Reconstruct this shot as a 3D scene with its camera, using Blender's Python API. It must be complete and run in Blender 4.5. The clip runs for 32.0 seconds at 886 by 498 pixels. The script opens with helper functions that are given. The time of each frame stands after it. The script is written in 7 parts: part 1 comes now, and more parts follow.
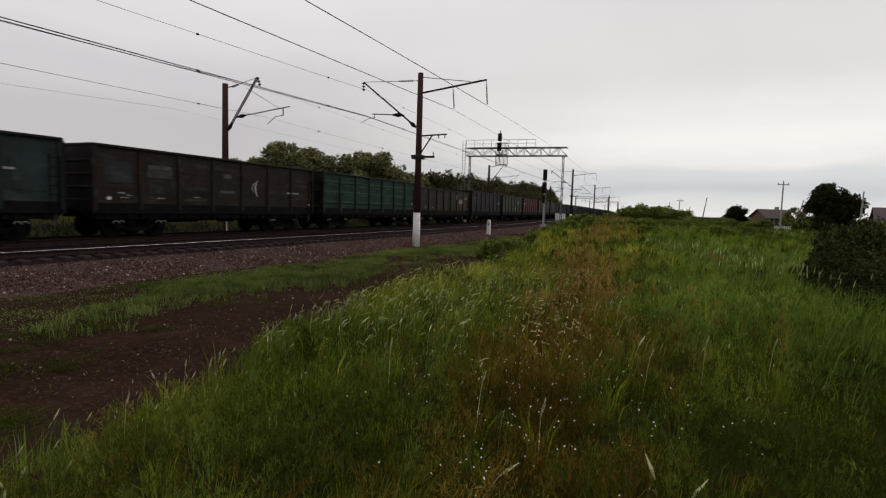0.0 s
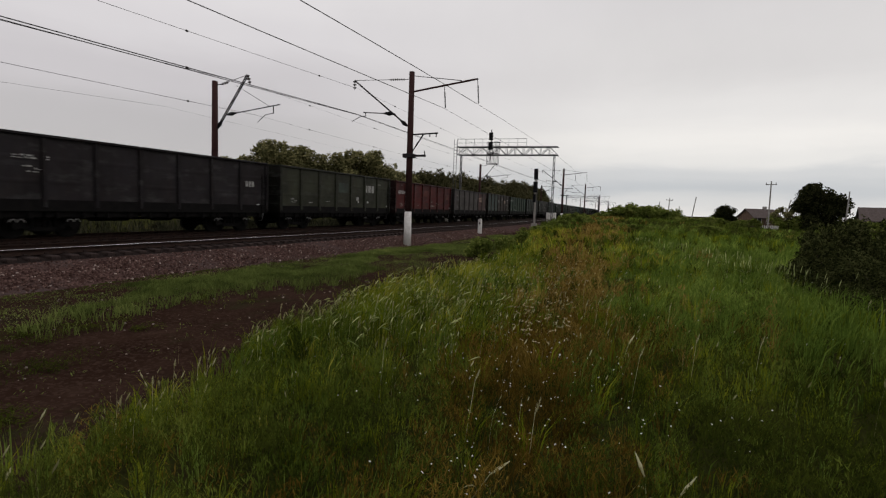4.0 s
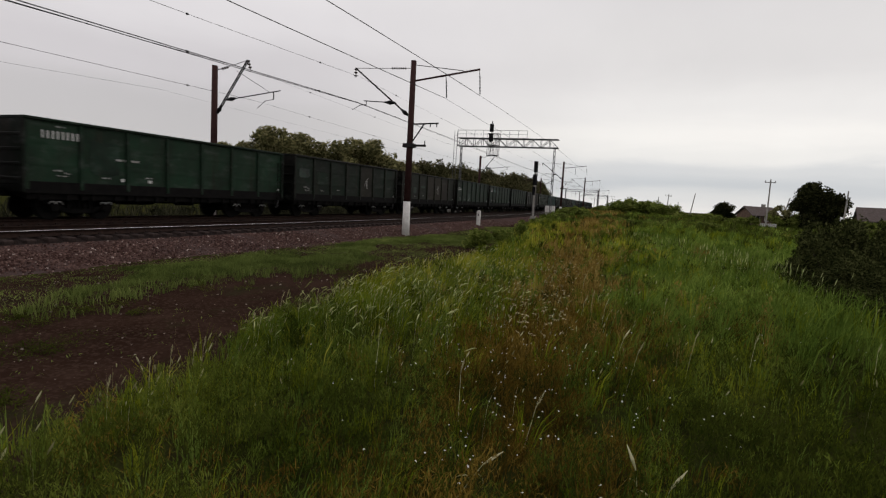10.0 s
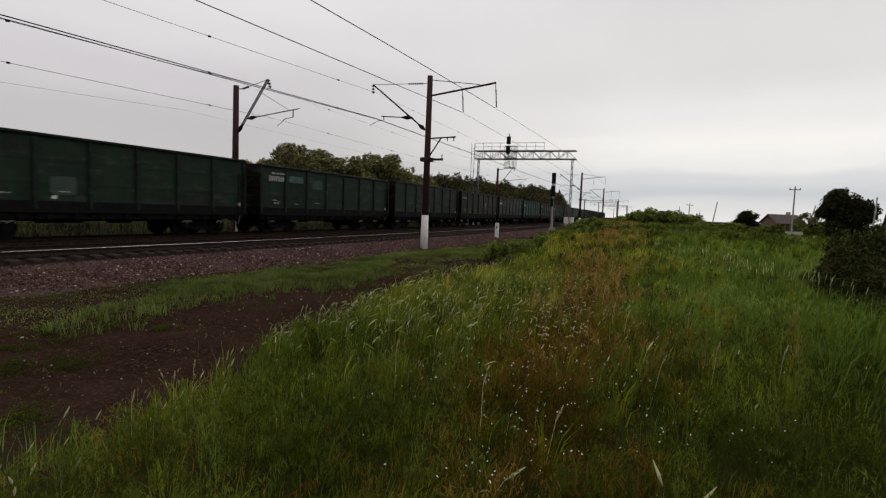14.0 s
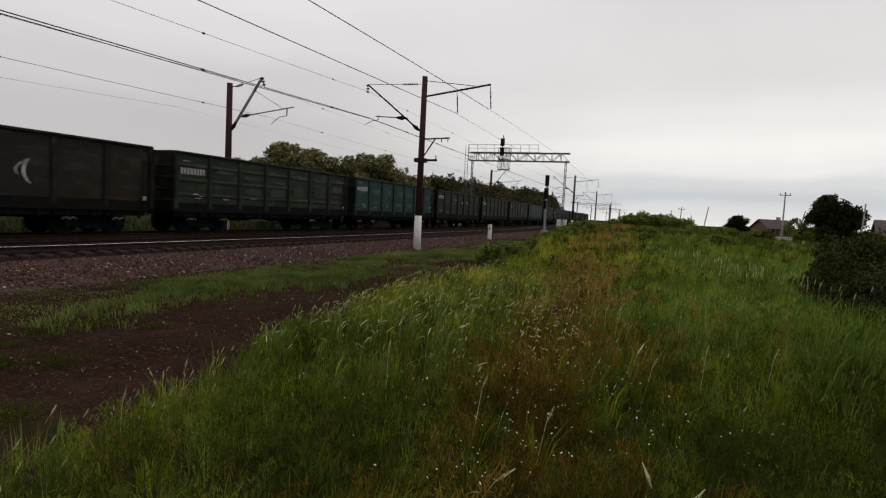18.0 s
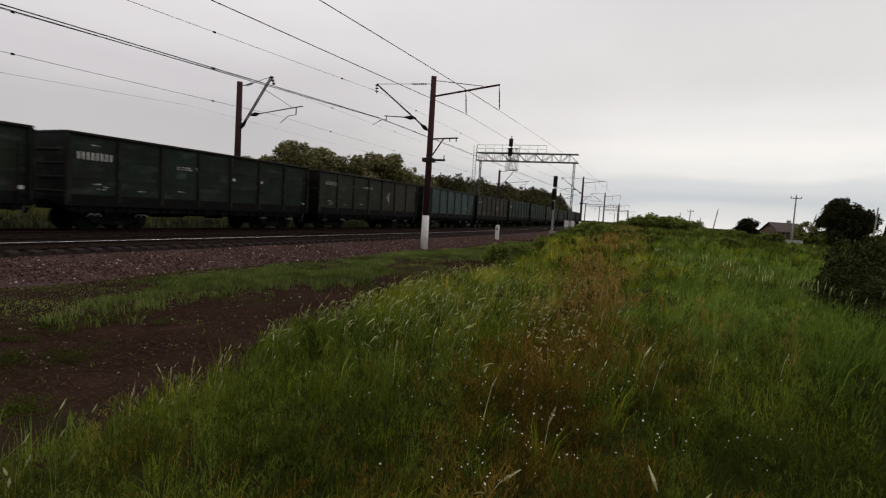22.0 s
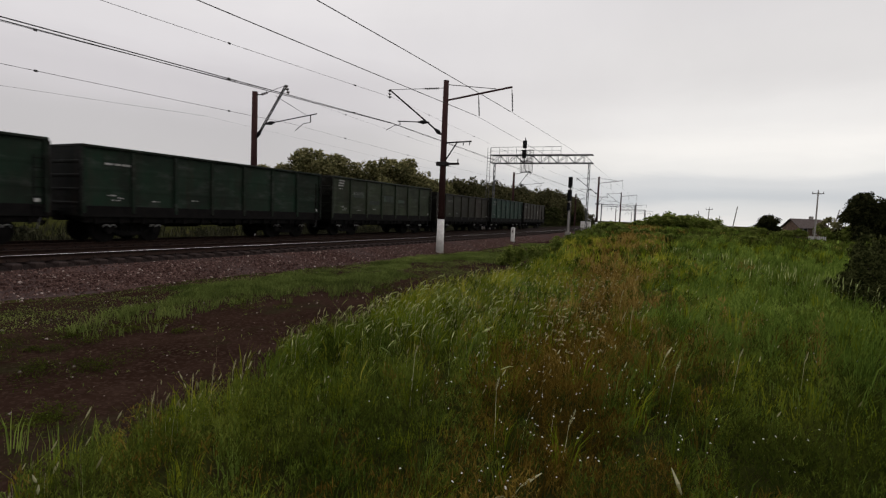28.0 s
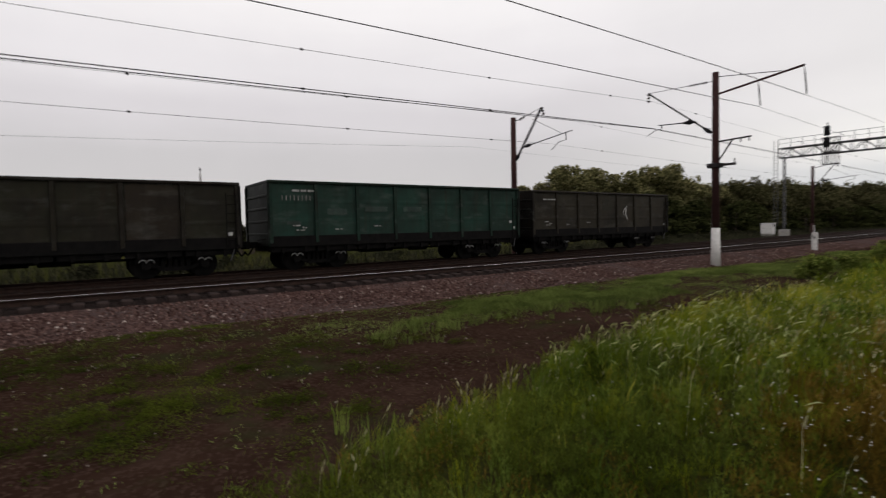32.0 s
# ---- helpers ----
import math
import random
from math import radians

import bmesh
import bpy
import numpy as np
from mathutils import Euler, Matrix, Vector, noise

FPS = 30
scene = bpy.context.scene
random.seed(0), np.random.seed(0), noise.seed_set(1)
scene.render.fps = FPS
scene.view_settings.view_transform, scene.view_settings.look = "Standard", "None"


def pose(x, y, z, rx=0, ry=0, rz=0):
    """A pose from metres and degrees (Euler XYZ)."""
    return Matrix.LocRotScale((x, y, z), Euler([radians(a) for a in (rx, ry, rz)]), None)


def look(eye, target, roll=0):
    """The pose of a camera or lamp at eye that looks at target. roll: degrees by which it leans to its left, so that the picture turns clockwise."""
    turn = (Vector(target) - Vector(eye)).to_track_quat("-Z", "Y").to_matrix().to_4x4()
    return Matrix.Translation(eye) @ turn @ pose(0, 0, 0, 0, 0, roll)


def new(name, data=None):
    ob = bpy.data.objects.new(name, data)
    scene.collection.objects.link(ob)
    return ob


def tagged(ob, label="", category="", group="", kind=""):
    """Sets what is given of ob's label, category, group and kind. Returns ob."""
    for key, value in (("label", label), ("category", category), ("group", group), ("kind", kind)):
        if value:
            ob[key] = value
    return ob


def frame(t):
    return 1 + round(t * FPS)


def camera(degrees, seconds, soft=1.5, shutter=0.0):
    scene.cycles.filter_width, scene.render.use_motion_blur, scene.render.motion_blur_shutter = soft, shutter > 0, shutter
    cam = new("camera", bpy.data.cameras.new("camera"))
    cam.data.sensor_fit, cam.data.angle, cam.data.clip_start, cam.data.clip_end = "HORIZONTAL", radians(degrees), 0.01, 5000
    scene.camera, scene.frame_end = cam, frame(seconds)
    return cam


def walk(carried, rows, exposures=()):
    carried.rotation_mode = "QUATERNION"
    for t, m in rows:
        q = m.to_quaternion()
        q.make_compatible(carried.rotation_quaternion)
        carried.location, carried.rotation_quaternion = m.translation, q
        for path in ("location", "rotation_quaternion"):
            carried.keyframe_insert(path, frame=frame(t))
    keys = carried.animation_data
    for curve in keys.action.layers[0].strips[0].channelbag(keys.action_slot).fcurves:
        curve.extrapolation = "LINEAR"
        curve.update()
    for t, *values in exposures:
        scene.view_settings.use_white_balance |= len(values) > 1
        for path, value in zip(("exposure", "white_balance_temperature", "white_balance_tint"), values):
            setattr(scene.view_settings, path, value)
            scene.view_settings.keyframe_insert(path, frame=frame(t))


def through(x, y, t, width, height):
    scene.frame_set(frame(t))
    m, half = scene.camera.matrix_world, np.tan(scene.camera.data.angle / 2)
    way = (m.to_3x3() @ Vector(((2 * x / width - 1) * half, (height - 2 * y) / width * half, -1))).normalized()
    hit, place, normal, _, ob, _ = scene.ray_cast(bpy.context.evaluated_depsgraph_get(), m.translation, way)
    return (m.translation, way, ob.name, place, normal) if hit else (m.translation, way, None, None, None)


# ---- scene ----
# ---------------------------------------------------------------- camera
EYE = (0.0, 0.0, 1.572)
PATH = [  # seconds, yaw, pitch, roll
    (0, 25.29, -4.42, 1.83), (0.5, 25.22, -4.64, 1.96), (1, 25.04, -4.75, 2.04), (1.5, 24.58, -4.95, 2.10),
    (2, 25.13, -4.41, 2.08), (2.5, 24.94, -4.37, 2.01), (3, 24.79, -4.55, 1.90), (3.5, 24.39, -4.54, 1.89),
    (5.5, 24.34, -4.43, 2.12), (6, 24.45, -4.43, 2.32), (6.5, 24.57, -4.42, 2.29), (7, 24.27, -4.51, 2.17),
    (7.5, 23.88, -4.67, 2.57), (8, 24.24, -4.63, 2.60), (8.5, 24.21, -4.76, 2.98), (9, 24.19, -4.71, 3.35),
    (9.5, 24.09, -5.08, 3.24), (10, 24.06, -5.50, 3.23), (10.5, 24.12, -5.22, 3.09), (11, 24.57, -4.96, 3.06),
    (11.5, 24.92, -4.70, 2.97), (12, 25.14, -4.39, 2.65), (12.5, 25.46, -4.25, 2.27), (13, 25.79, -4.18, 2.32),
    (13.5, 26.01, -4.10, 2.21), (14, 26.16, -4.17, 2.27), (14.5, 26.16, -4.27, 2.16), (16.5, 25.28, -3.95, 2.68),
    (17, 25.49, -3.90, 2.76), (17.5, 25.18, -3.98, 2.88), (18, 25.38, -4.04, 3.01), (18.5, 25.45, -4.14, 3.31),
    (19, 25.68, -4.23, 3.39), (19.5, 25.55, -4.36, 3.69), (20, 25.52, -4.28, 3.66), (20.5, 25.63, -4.34, 3.60),
    (21, 25.77, -4.32, 3.69), (21.5, 25.78, -4.24, 3.69), (22, 26.16, -4.09, 3.54), (22.5, 26.01, -4.06, 3.44),
    (23, 25.98, -4.15, 3.28), (23.5, 25.95, -4.32, 3.09), (24, 25.82, -4.47, 3.28), (24.5, 25.65, -4.80, 3.42),
    (25, 25.31, -4.51, 3.20), (25.5, 26.13, -4.56, 2.58), (26, 26.70, -3.82, 2.52), (26.5, 26.96, -3.88, 2.64),
    (28.5, 28.16, -3.68, 2.24), (29, 28.63, -3.52, 2.19), (29.5, 30.14, -3.62, 1.89), (29.9, 32.13, -3.75, 2.07),
    (30, 33.51, -3.47, 1.41), (30.5, 38.50, -2.90, 0.94), (31, 42.73, -2.71, 0.47), (31.5, 48.41, -2.28, -0.01),
    (31.8, 51.82, -2.71, 0.30), (32, 55.70, -2.32, -1.20),
]
cam = camera(80.27, 32.0, soft=1.25, shutter=0.3)
walk(cam, [(t, pose(*EYE, 90 + pitch, 0, yaw) @ pose(0, 0, 0, 0, 0, roll)) for t, yaw, pitch, roll in PATH], [(0.0, 0.0), (1.5, 0.0), (3.0, -0.05), (6.0, -0.14), (8.0, -0.11), (9.0, -0.01), (12.0, 0.0), (29.0, 0.0), (30.5, 0.05), (32.0, 0.14)])

# ---------------------------------------------------------------- light
SUN_EL, SUN_AZ = 42.0, -35.0          # degrees; azimuth from +y towards -x
world = bpy.data.worlds.new("overcast_sky")
scene.world = world
world.use_nodes = True
wn, wl = world.node_tree.nodes, world.node_tree.links
wn.clear()


def wnode(kind, **values):
    n = wn.new(kind)
    for key, value in values.items():
        n.inputs[key].default_value = value
    return n


w_out, w_bg = wn.new("ShaderNodeOutputWorld"), wn.new("ShaderNodeBackground")
w_sky = wn.new("ShaderNodeTexSky")
w_sky.sky_type, w_sky.sun_disc = "NISHITA", False
w_sky.sun_elevation, w_sky.sun_rotation = radians(SUN_EL), radians(-SUN_AZ)
w_tc, w_sep = wn.new("ShaderNodeTexCoord"), wn.new("ShaderNodeSeparateXYZ")
wl.new(w_tc.outputs["Generated"], w_sep.inputs[0])
# cloud layers: long flat streaks near the horizon, soft billows above
w_map = wn.new("ShaderNodeMapping")
w_map.inputs["Scale"].default_value = (1.6, 1.6, 9.0)
wl.new(w_tc.outputs["Generated"], w_map.inputs[0])
w_noise = wnode("ShaderNodeTexNoise", Scale=1.7, Detail=6.0, Roughness=0.55, Distortion=0.4)
wl.new(w_map.outputs[0], w_noise.inputs["Vector"])
w_shift = wn.new("ShaderNodeMath")
w_shift.operation = "MULTIPLY_ADD"
w_shift.inputs[1].default_value, w_shift.inputs[2].default_value = 0.07, -0.035
wl.new(w_noise.outputs["Fac"], w_shift.inputs[0])
w_add = wn.new("ShaderNodeMath")
wl.new(w_sep.outputs[2], w_add.inputs[0])
wl.new(w_shift.outputs[0], w_add.inputs[1])
w_ramp = wn.new("ShaderNodeValToRGB")
w_ramp.color_ramp.interpolation = "EASE"
STOPS = [(0.0, (0.80, 0.78, 0.76)), (0.018, (0.70, 0.70, 0.70)), (0.040, (0.57, 0.59, 0.615)), (0.070, (0.66, 0.665, 0.675)),
         (0.098, (0.84, 0.82, 0.795)), (0.125, (0.91, 0.88, 0.845)), (0.165, (0.83, 0.805, 0.785)), (0.24, (0.73, 0.705, 0.695)), (0.42, (0.68, 0.655, 0.66)),
         (1.0, (0.68, 0.66, 0.675))]
for n, (at, colour) in enumerate(STOPS):
    e = w_ramp.color_ramp.elements[n] if n < 2 else w_ramp.color_ramp.elements.new(at)
    e.position, e.color = at, (*colour, 1)
wl.new(w_add.outputs[0], w_ramp.inputs[0])
w_even = wn.new("ShaderNodeValToRGB")
w_even.color_ramp.interpolation = "EASE"
for n, (at, colour) in enumerate([(0.0, (0.53, 0.512, 0.505)), (0.12, (0.53, 0.508, 0.512)), (0.20, (0.62, 0.59, 0.604)), (0.28, (0.73, 0.70, 0.712)), (0.40, (0.84, 0.81, 0.81)), (1.0, (0.84, 0.81, 0.82))]):
    e = w_even.color_ramp.elements[n] if n < 2 else w_even.color_ramp.elements.new(at)
    e.position, e.color = at, (*colour, 1)
wl.new(w_add.outputs[0], w_even.inputs[0])
w_side = wn.new("ShaderNodeMapRange")
w_side.interpolation_type = "SMOOTHSTEP"
w_side.inputs[1].default_value, w_side.inputs[2].default_value = -0.76, -0.02
wl.new(w_sep.outputs[0], w_side.inputs[0])
w_both = wn.new("ShaderNodeMix")
w_both.data_type = "RGBA"
wl.new(w_side.outputs[0], w_both.inputs[0])
wl.new(w_even.outputs[0], w_both.inputs[6])
wl.new(w_ramp.outputs[0], w_both.inputs[7])
w_bill = wnode("ShaderNodeTexNoise", Scale=2.2, Detail=5.0, Roughness=0.6)
wl.new(w_tc.outputs["Generated"], w_bill.inputs["Vector"])
w_range = wn.new("ShaderNodeMapRange")
w_range.inputs[3].default_value, w_range.inputs[4].default_value = 0.98, 1.20
wl.new(w_bill.outputs["Fac"], w_range.inputs[0])
w_mul = wn.new("ShaderNodeVectorMath")
w_mul.operation = "SCALE"
wl.new(w_both.outputs[2], w_mul.inputs[0])
wl.new(w_range.outputs[0], w_mul.inputs["Scale"])
w_dim = wn.new("ShaderNodeVectorMath")
w_dim.operation = "SCALE"
w_dim.inputs["Scale"].default_value = 0.05
wl.new(w_sky.outputs[0], w_dim.inputs[0])
w_sum = wn.new("ShaderNodeMix")
w_sum.data_type, w_sum.inputs[0].default_value = "RGBA", 0.93
wl.new(w_dim.outputs[0], w_sum.inputs[6])
wl.new(w_mul.outputs[0], w_sum.inputs[7])
wl.new(w_sum.outputs[2], w_bg.inputs["Color"])
w_bg.inputs["Strength"].default_value = 1.0
wl.new(w_bg.outputs[0], w_out.inputs[0])

sun = new("sun", bpy.data.lights.new("sun", "SUN"))
sun.data.energy, sun.data.angle, sun.data.color = 0.5, radians(25), (1.0, 0.97, 0.93)
SA, SE = radians(SUN_AZ), radians(SUN_EL)
sun.matrix_world = look((0, 0, 60), (60 * math.sin(SA) * math.cos(SE), -60 * math.cos(SA) * math.cos(SE), 60 - 60 * math.sin(SE)))

# ---------------------------------------------------------------- materials


class Mat:
    """A node material: principled shader plus small helpers."""

    def __init__(self, name, rough=0.8, metal=0.0, spec=0.0):
        self.m = bpy.data.materials.new(name)
        self.m.use_nodes = True
        self.t = self.m.node_tree
        self.p = self.t.nodes["Principled BSDF"]
        self.p.inputs["Roughness"].default_value = rough
        self.p.inputs["Metallic"].default_value = metal
        self.p.inputs["Specular IOR Level"].default_value = spec
        self.tc = self.t.nodes.new("ShaderNodeTexCoord").outputs["Object"]

    def node(self, kind, **values):
        n = self.t.nodes.new(kind)
        for key, value in values.items():
            n.inputs[key].default_value = value
        return n

    def link(self, a, b):
        self.t.links.new(a, b)

    def noise(self, scale, detail=4.0, stretch=None, rough=0.55):
        n = self.node("ShaderNodeTexNoise", Scale=scale, Detail=detail, Roughness=rough)
        source = self.tc
        if stretch:
            mp = self.node("ShaderNodeMapping", Scale=stretch)
            self.link(source, mp.inputs[0])
            source = mp.outputs[0]
        self.link(source, n.inputs["Vector"])
        return n.outputs["Fac"]

    def ramp(self, fac, *stops):
        r = self.node("ShaderNodeValToRGB")
        for n, (at, colour) in enumerate(stops):
            e = r.color_ramp.elements[n] if n < 2 else r.color_ramp.elements.new(at)
            e.position, e.color = at, (*colour, 1)
        self.link(fac, r.inputs[0])
        return r.outputs[0]

    def step(self, fac, low, high):
        r = self.node("ShaderNodeMapRange")
        r.inputs[1].default_value, r.inputs[2].default_value = low, high
        self.link(fac, r.inputs[0])
        return r.outputs[0]

    def mix(self, fac, a, b, blend="MIX"):
        n = self.node("ShaderNodeMix")
        n.data_type, n.blend_type = "RGBA", blend
        for slot, value in ((0, fac), (6, a), (7, b)):
            if isinstance(value, (int, float)):
                n.inputs[slot].default_value = value
            elif isinstance(value, tuple):
                n.inputs[slot].default_value = (*value, 1)
            else:
                self.link(value, n.inputs[slot])
        return n.outputs[2]

    def colour(self, out):
        self.link(out, self.p.inputs["Base Color"])
        return self

    def bump(self, fac, strength=0.3, distance=0.02):
        b = self.node("ShaderNodeBump", Strength=strength, Distance=distance)
        self.link(fac, b.inputs["Height"])
        self.link(b.outputs[0], self.p.inputs["Normal"])
        return self

    def island(self):
        return self.node("ShaderNodeNewGeometry").outputs["Random Per Island"]

    def own(self):
        return self.node("ShaderNodeObjectInfo").outputs


def plain(name, a, b, scale=6.0, rough=0.7, metal=0.0, bump=0.15, stretch=None, spec=0.06, dist=0.01):
    """Two tones mixed by noise at two scales, with fine relief."""
    m = Mat(name, rough, metal, spec)
    big, small = m.noise(scale, 3.0, stretch), m.noise(scale * 7, 5.0, stretch)
    f = m.mix(0.45, big, small)
    m.colour(m.ramp(f, (0.36, a), (0.64, b)))
    return m.bump(small, bump, dist).m


def paint_material():
    """Weathered wagon paint: the object's own colour, faded, scuffed and streaked with rust."""
    m = Mat("wagon_paint", 0.5, 0.0, 0.05)
    info = m.own()
    base = info["Color"]
    shift = m.node("ShaderNodeVectorMath")
    m.link(m.tc, shift.inputs[0])
    comb = m.node("ShaderNodeCombineXYZ")
    big = m.node("ShaderNodeMath")
    big.operation, big.inputs[1].default_value = "MULTIPLY", 90.0
    m.link(info["Random"], big.inputs[0])
    m.link(big.outputs[0], comb.inputs[1])
    m.link(comb.outputs[0], shift.inputs[1])
    m.tc = shift.outputs[0]
    fade = m.noise(0.9, 5.0)
    dark = m.mix(m.step(fade, 0.35, 0.7), base, m.mix(0.55, base, (0.016, 0.013, 0.012)))
    chips = m.step(m.noise(5.5, 8.0, rough=0.7), 0.60, 0.72)
    rust = m.ramp(m.noise(16.0, 3.0), (0.3, (0.018, 0.010, 0.008)), (0.7, (0.045, 0.022, 0.014)))
    streak = m.step(m.noise(2.3, 6.0, (1, 1, 0.09), 0.65), 0.56, 0.75)
    col = m.mix(m.mix(0.5, chips, streak), dark, rust)
    dust = m.step(m.noise(1.6, 4.0), 0.5, 0.8)
    half = m.node("ShaderNodeMath")
    half.operation, half.inputs[1].default_value = "MULTIPLY", 0.12
    m.link(dust, half.inputs[0])
    col = m.mix(half.outputs[0], col, (0.085, 0.076, 0.068))
    smudge = m.node("ShaderNodeMath")
    smudge.operation, smudge.inputs[1].default_value = "MULTIPLY", 0.42
    m.link(m.step(m.noise(1.5, 5.0, (1, 0.55, 1.7), 0.6), 0.53, 0.72), smudge.inputs[0])
    lift = m.mix(0.6, base, (0.11, 0.115, 0.105))
    col = m.mix(smudge.outputs[0], col, lift)
    soot = m.step(m.noise(0.75, 4.0, (1, 0.8, 1.1), 0.6), 0.50, 0.68)
    col = m.mix(soot, col, m.mix(0.45, col, (0.008, 0.007, 0.007)))
    runs = m.step(m.noise(3.1, 5.0, (1, 1, 0.05), 0.6), 0.50, 0.72)
    thin = m.node("ShaderNodeMath")
    thin.operation, thin.inputs[1].default_value = "MULTIPLY", 0.5
    m.link(runs, thin.inputs[0])
    col = m.mix(thin.outputs[0], col, m.mix(0.6, col, (0.009, 0.007, 0.006)))
    m.colour(col)
    return m.bump(m.noise(22.0, 4.0), 0.2, 0.006).m


def leaf_material(name, a, b, c, through=0.35, scale=0.35, single=0.5):
    """Leaves or blades: each island its own tone, with light coming through."""
    m = Mat(name, 0.85, 0.0, 0.0)
    f = m.mix(single, m.mix(0.5, m.noise(scale, 3.0), m.noise(0.3, 2.0)), m.island())
    col = m.ramp(f, (0.34, a), (0.5, b), (0.67, c))
    m.colour(col)
    tr = m.node("ShaderNodeBsdfTranslucent")
    m.link(col, tr.inputs[0])
    mx = m.node("ShaderNodeMixShader", Fac=through)
    m.link(m.p.outputs[0], mx.inputs[1])
    m.link(tr.outputs[0], mx.inputs[2])
    m.link(mx.outputs[0], m.t.nodes["Material Output"].inputs[0])
    return m.m


def ballast_material():
    m = Mat("ballast", 0.9)
    v = m.node("ShaderNodeTexVoronoi", Scale=17.0)
    m.link(m.tc, v.inputs["Vector"])
    sep = m.node("ShaderNodeSeparateColor")
    m.link(v.outputs["Color"], sep.inputs[0])
    col = m.ramp(sep.outputs[0], (0.0, (0.030, 0.017, 0.015)), (0.5, (0.056, 0.033, 0.029)), (1.0, (0.118, 0.073, 0.063)))
    col = m.mix(m.step(m.noise(0.5, 4.0), 0.4, 0.65), col, (0.072, 0.052, 0.049))
    m.colour(col)
    return m.bump(v.outputs["Distance"], 0.8, 0.04).m


def stone_material():
    m = Mat("ballast_stone", 0.88)
    m.colour(m.ramp(m.island(), (0.0, (0.024, 0.013, 0.011)), (0.50, (0.068, 0.039, 0.033)), (0.95, (0.142, 0.089, 0.076)), (1.0, (0.38, 0.32, 0.29))))
    return m.m


def soil_material():
    m = Mat("meadow_soil", 0.95)
    col = m.ramp(m.noise(0.12, 6.0), (0.3, (0.022, 0.027, 0.007)), (0.55, (0.038, 0.042, 0.011)), (0.75, (0.068, 0.054, 0.020)))
    m.colour(m.mix(m.step(m.noise(7.0, 6.0), 0.45, 0.7), col, (0.026, 0.020, 0.009)))
    return m.bump(m.noise(9.0, 5.0), 0.8, 0.08).m


def dirt_material():
    m = Mat("packed_dirt", 0.92)
    col = m.ramp(m.noise(1.1, 6.0), (0.3, (0.017, 0.0090, 0.0066)), (0.6, (0.029, 0.0160, 0.0115)), (0.8, (0.048, 0.0290, 0.0210)))
    grit = m.node("ShaderNodeTexVoronoi", Scale=26.0)
    m.link(m.tc, grit.inputs["Vector"])
    sep = m.node("ShaderNodeSeparateColor")
    m.link(grit.outputs["Color"], sep.inputs[0])
    col = m.mix(m.step(sep.outputs[0], 0.55, 1.0), col, (0.046, 0.028, 0.021))
    m.colour(m.mix(m.step(m.noise(0.6, 7.0, rough=0.7), 0.54, 0.72), col, (0.024, 0.025, 0.011)))
    return m.bump(m.noise(14.0, 6.0), 0.7, 0.04).m


M_PAINT = paint_material()
# grime, blackened further to hold the shade beneath the wagons
M_UNDER = plain("underframe_grime_shade", (0.003, 0.003, 0.003), (0.009, 0.008, 0.0075), 4.0, 0.8)
M_STEEL = plain("bright_steel", (0.36, 0.345, 0.34), (0.52, 0.50, 0.49), 3.0, 0.22, 1.0, 0.03)
M_RUST = plain("rail_rust", (0.014, 0.009, 0.008), (0.035, 0.021, 0.016), 8.0, 0.85)
M_WHITE = plain("white_marking_paint", (0.13, 0.13, 0.125), (0.40, 0.39, 0.37), 9.0, 0.8)
M_WORN = plain("rubbed_marking_paint", (0.06, 0.06, 0.055), (0.20, 0.195, 0.18), 9.0, 0.8)
M_CAP = plain("worn_white_paint", (0.34, 0.33, 0.32), (0.58, 0.57, 0.55), 12.0, 0.7)
M_ORANGE = plain("faded_marking_paint", (0.27, 0.19, 0.14), (0.42, 0.33, 0.26), 9.0, 0.7)
M_CONC = plain("concrete", (0.20, 0.185, 0.17), (0.34, 0.32, 0.30), 5.0, 0.9, 0.0, 0.4)
M_SLEEPER = plain("sleeper_concrete", (0.014, 0.010, 0.009), (0.046, 0.033, 0.030), 4.0, 0.9, 0.0, 0.4)
M_MAST = plain("mast_paint", (0.030, 0.014, 0.014), (0.055, 0.027, 0.025), 3.0, 0.75, 0.0, 0.3)
M_LIME = plain("whitewash", (0.50, 0.48, 0.46), (0.72, 0.70, 0.68), 5.0, 0.9, 0.0, 0.3)
M_IRON = plain("dark_iron", (0.012, 0.011, 0.012), (0.035, 0.030, 0.030), 12.0, 0.6)
M_GALV = plain("galvanised_steel", (0.055, 0.054, 0.056), (0.12, 0.118, 0.12), 8.0, 0.55, 0.3)
M_WIRE = plain("wire_copper_dark", (0.018, 0.016, 0.016), (0.035, 0.032, 0.03), 20.0, 0.6)
M_GLASS_INS = plain("insulator_glaze", (0.025, 0.018, 0.016), (0.06, 0.045, 0.04), 20.0, 0.2, spec=0.6)
M_BED_DARK = plain("dark_bed_ballast", (0.010, 0.007, 0.006), (0.026, 0.018, 0.016), 12.0, 0.95, 0.0, 0.8, dist=0.04)
M_BALLAST, M_STONE, M_SOIL, M_DIRT = ballast_material(), stone_material(), soil_material(), dirt_material()
M_BARK = plain("bark", (0.035, 0.028, 0.022), (0.085, 0.068, 0.052), 5.0, 0.95, 0.0, 0.6, (1, 1, 0.2))
M_GRASS = leaf_material("grass_blade", (0.046, 0.067, 0.005), (0.151, 0.189, 0.011), (0.368, 0.380, 0.033), 0.42, 1.1, 0.18)
M_PEBBLE = plain("pale_pebble", (0.08, 0.060, 0.050), (0.32, 0.27, 0.24), 3.0, 0.9)
M_GOLD = leaf_material("ripening_grass", (0.105, 0.119, 0.010), (0.267, 0.273, 0.029), (0.531, 0.487, 0.077), 0.42, 1.1, 0.18)
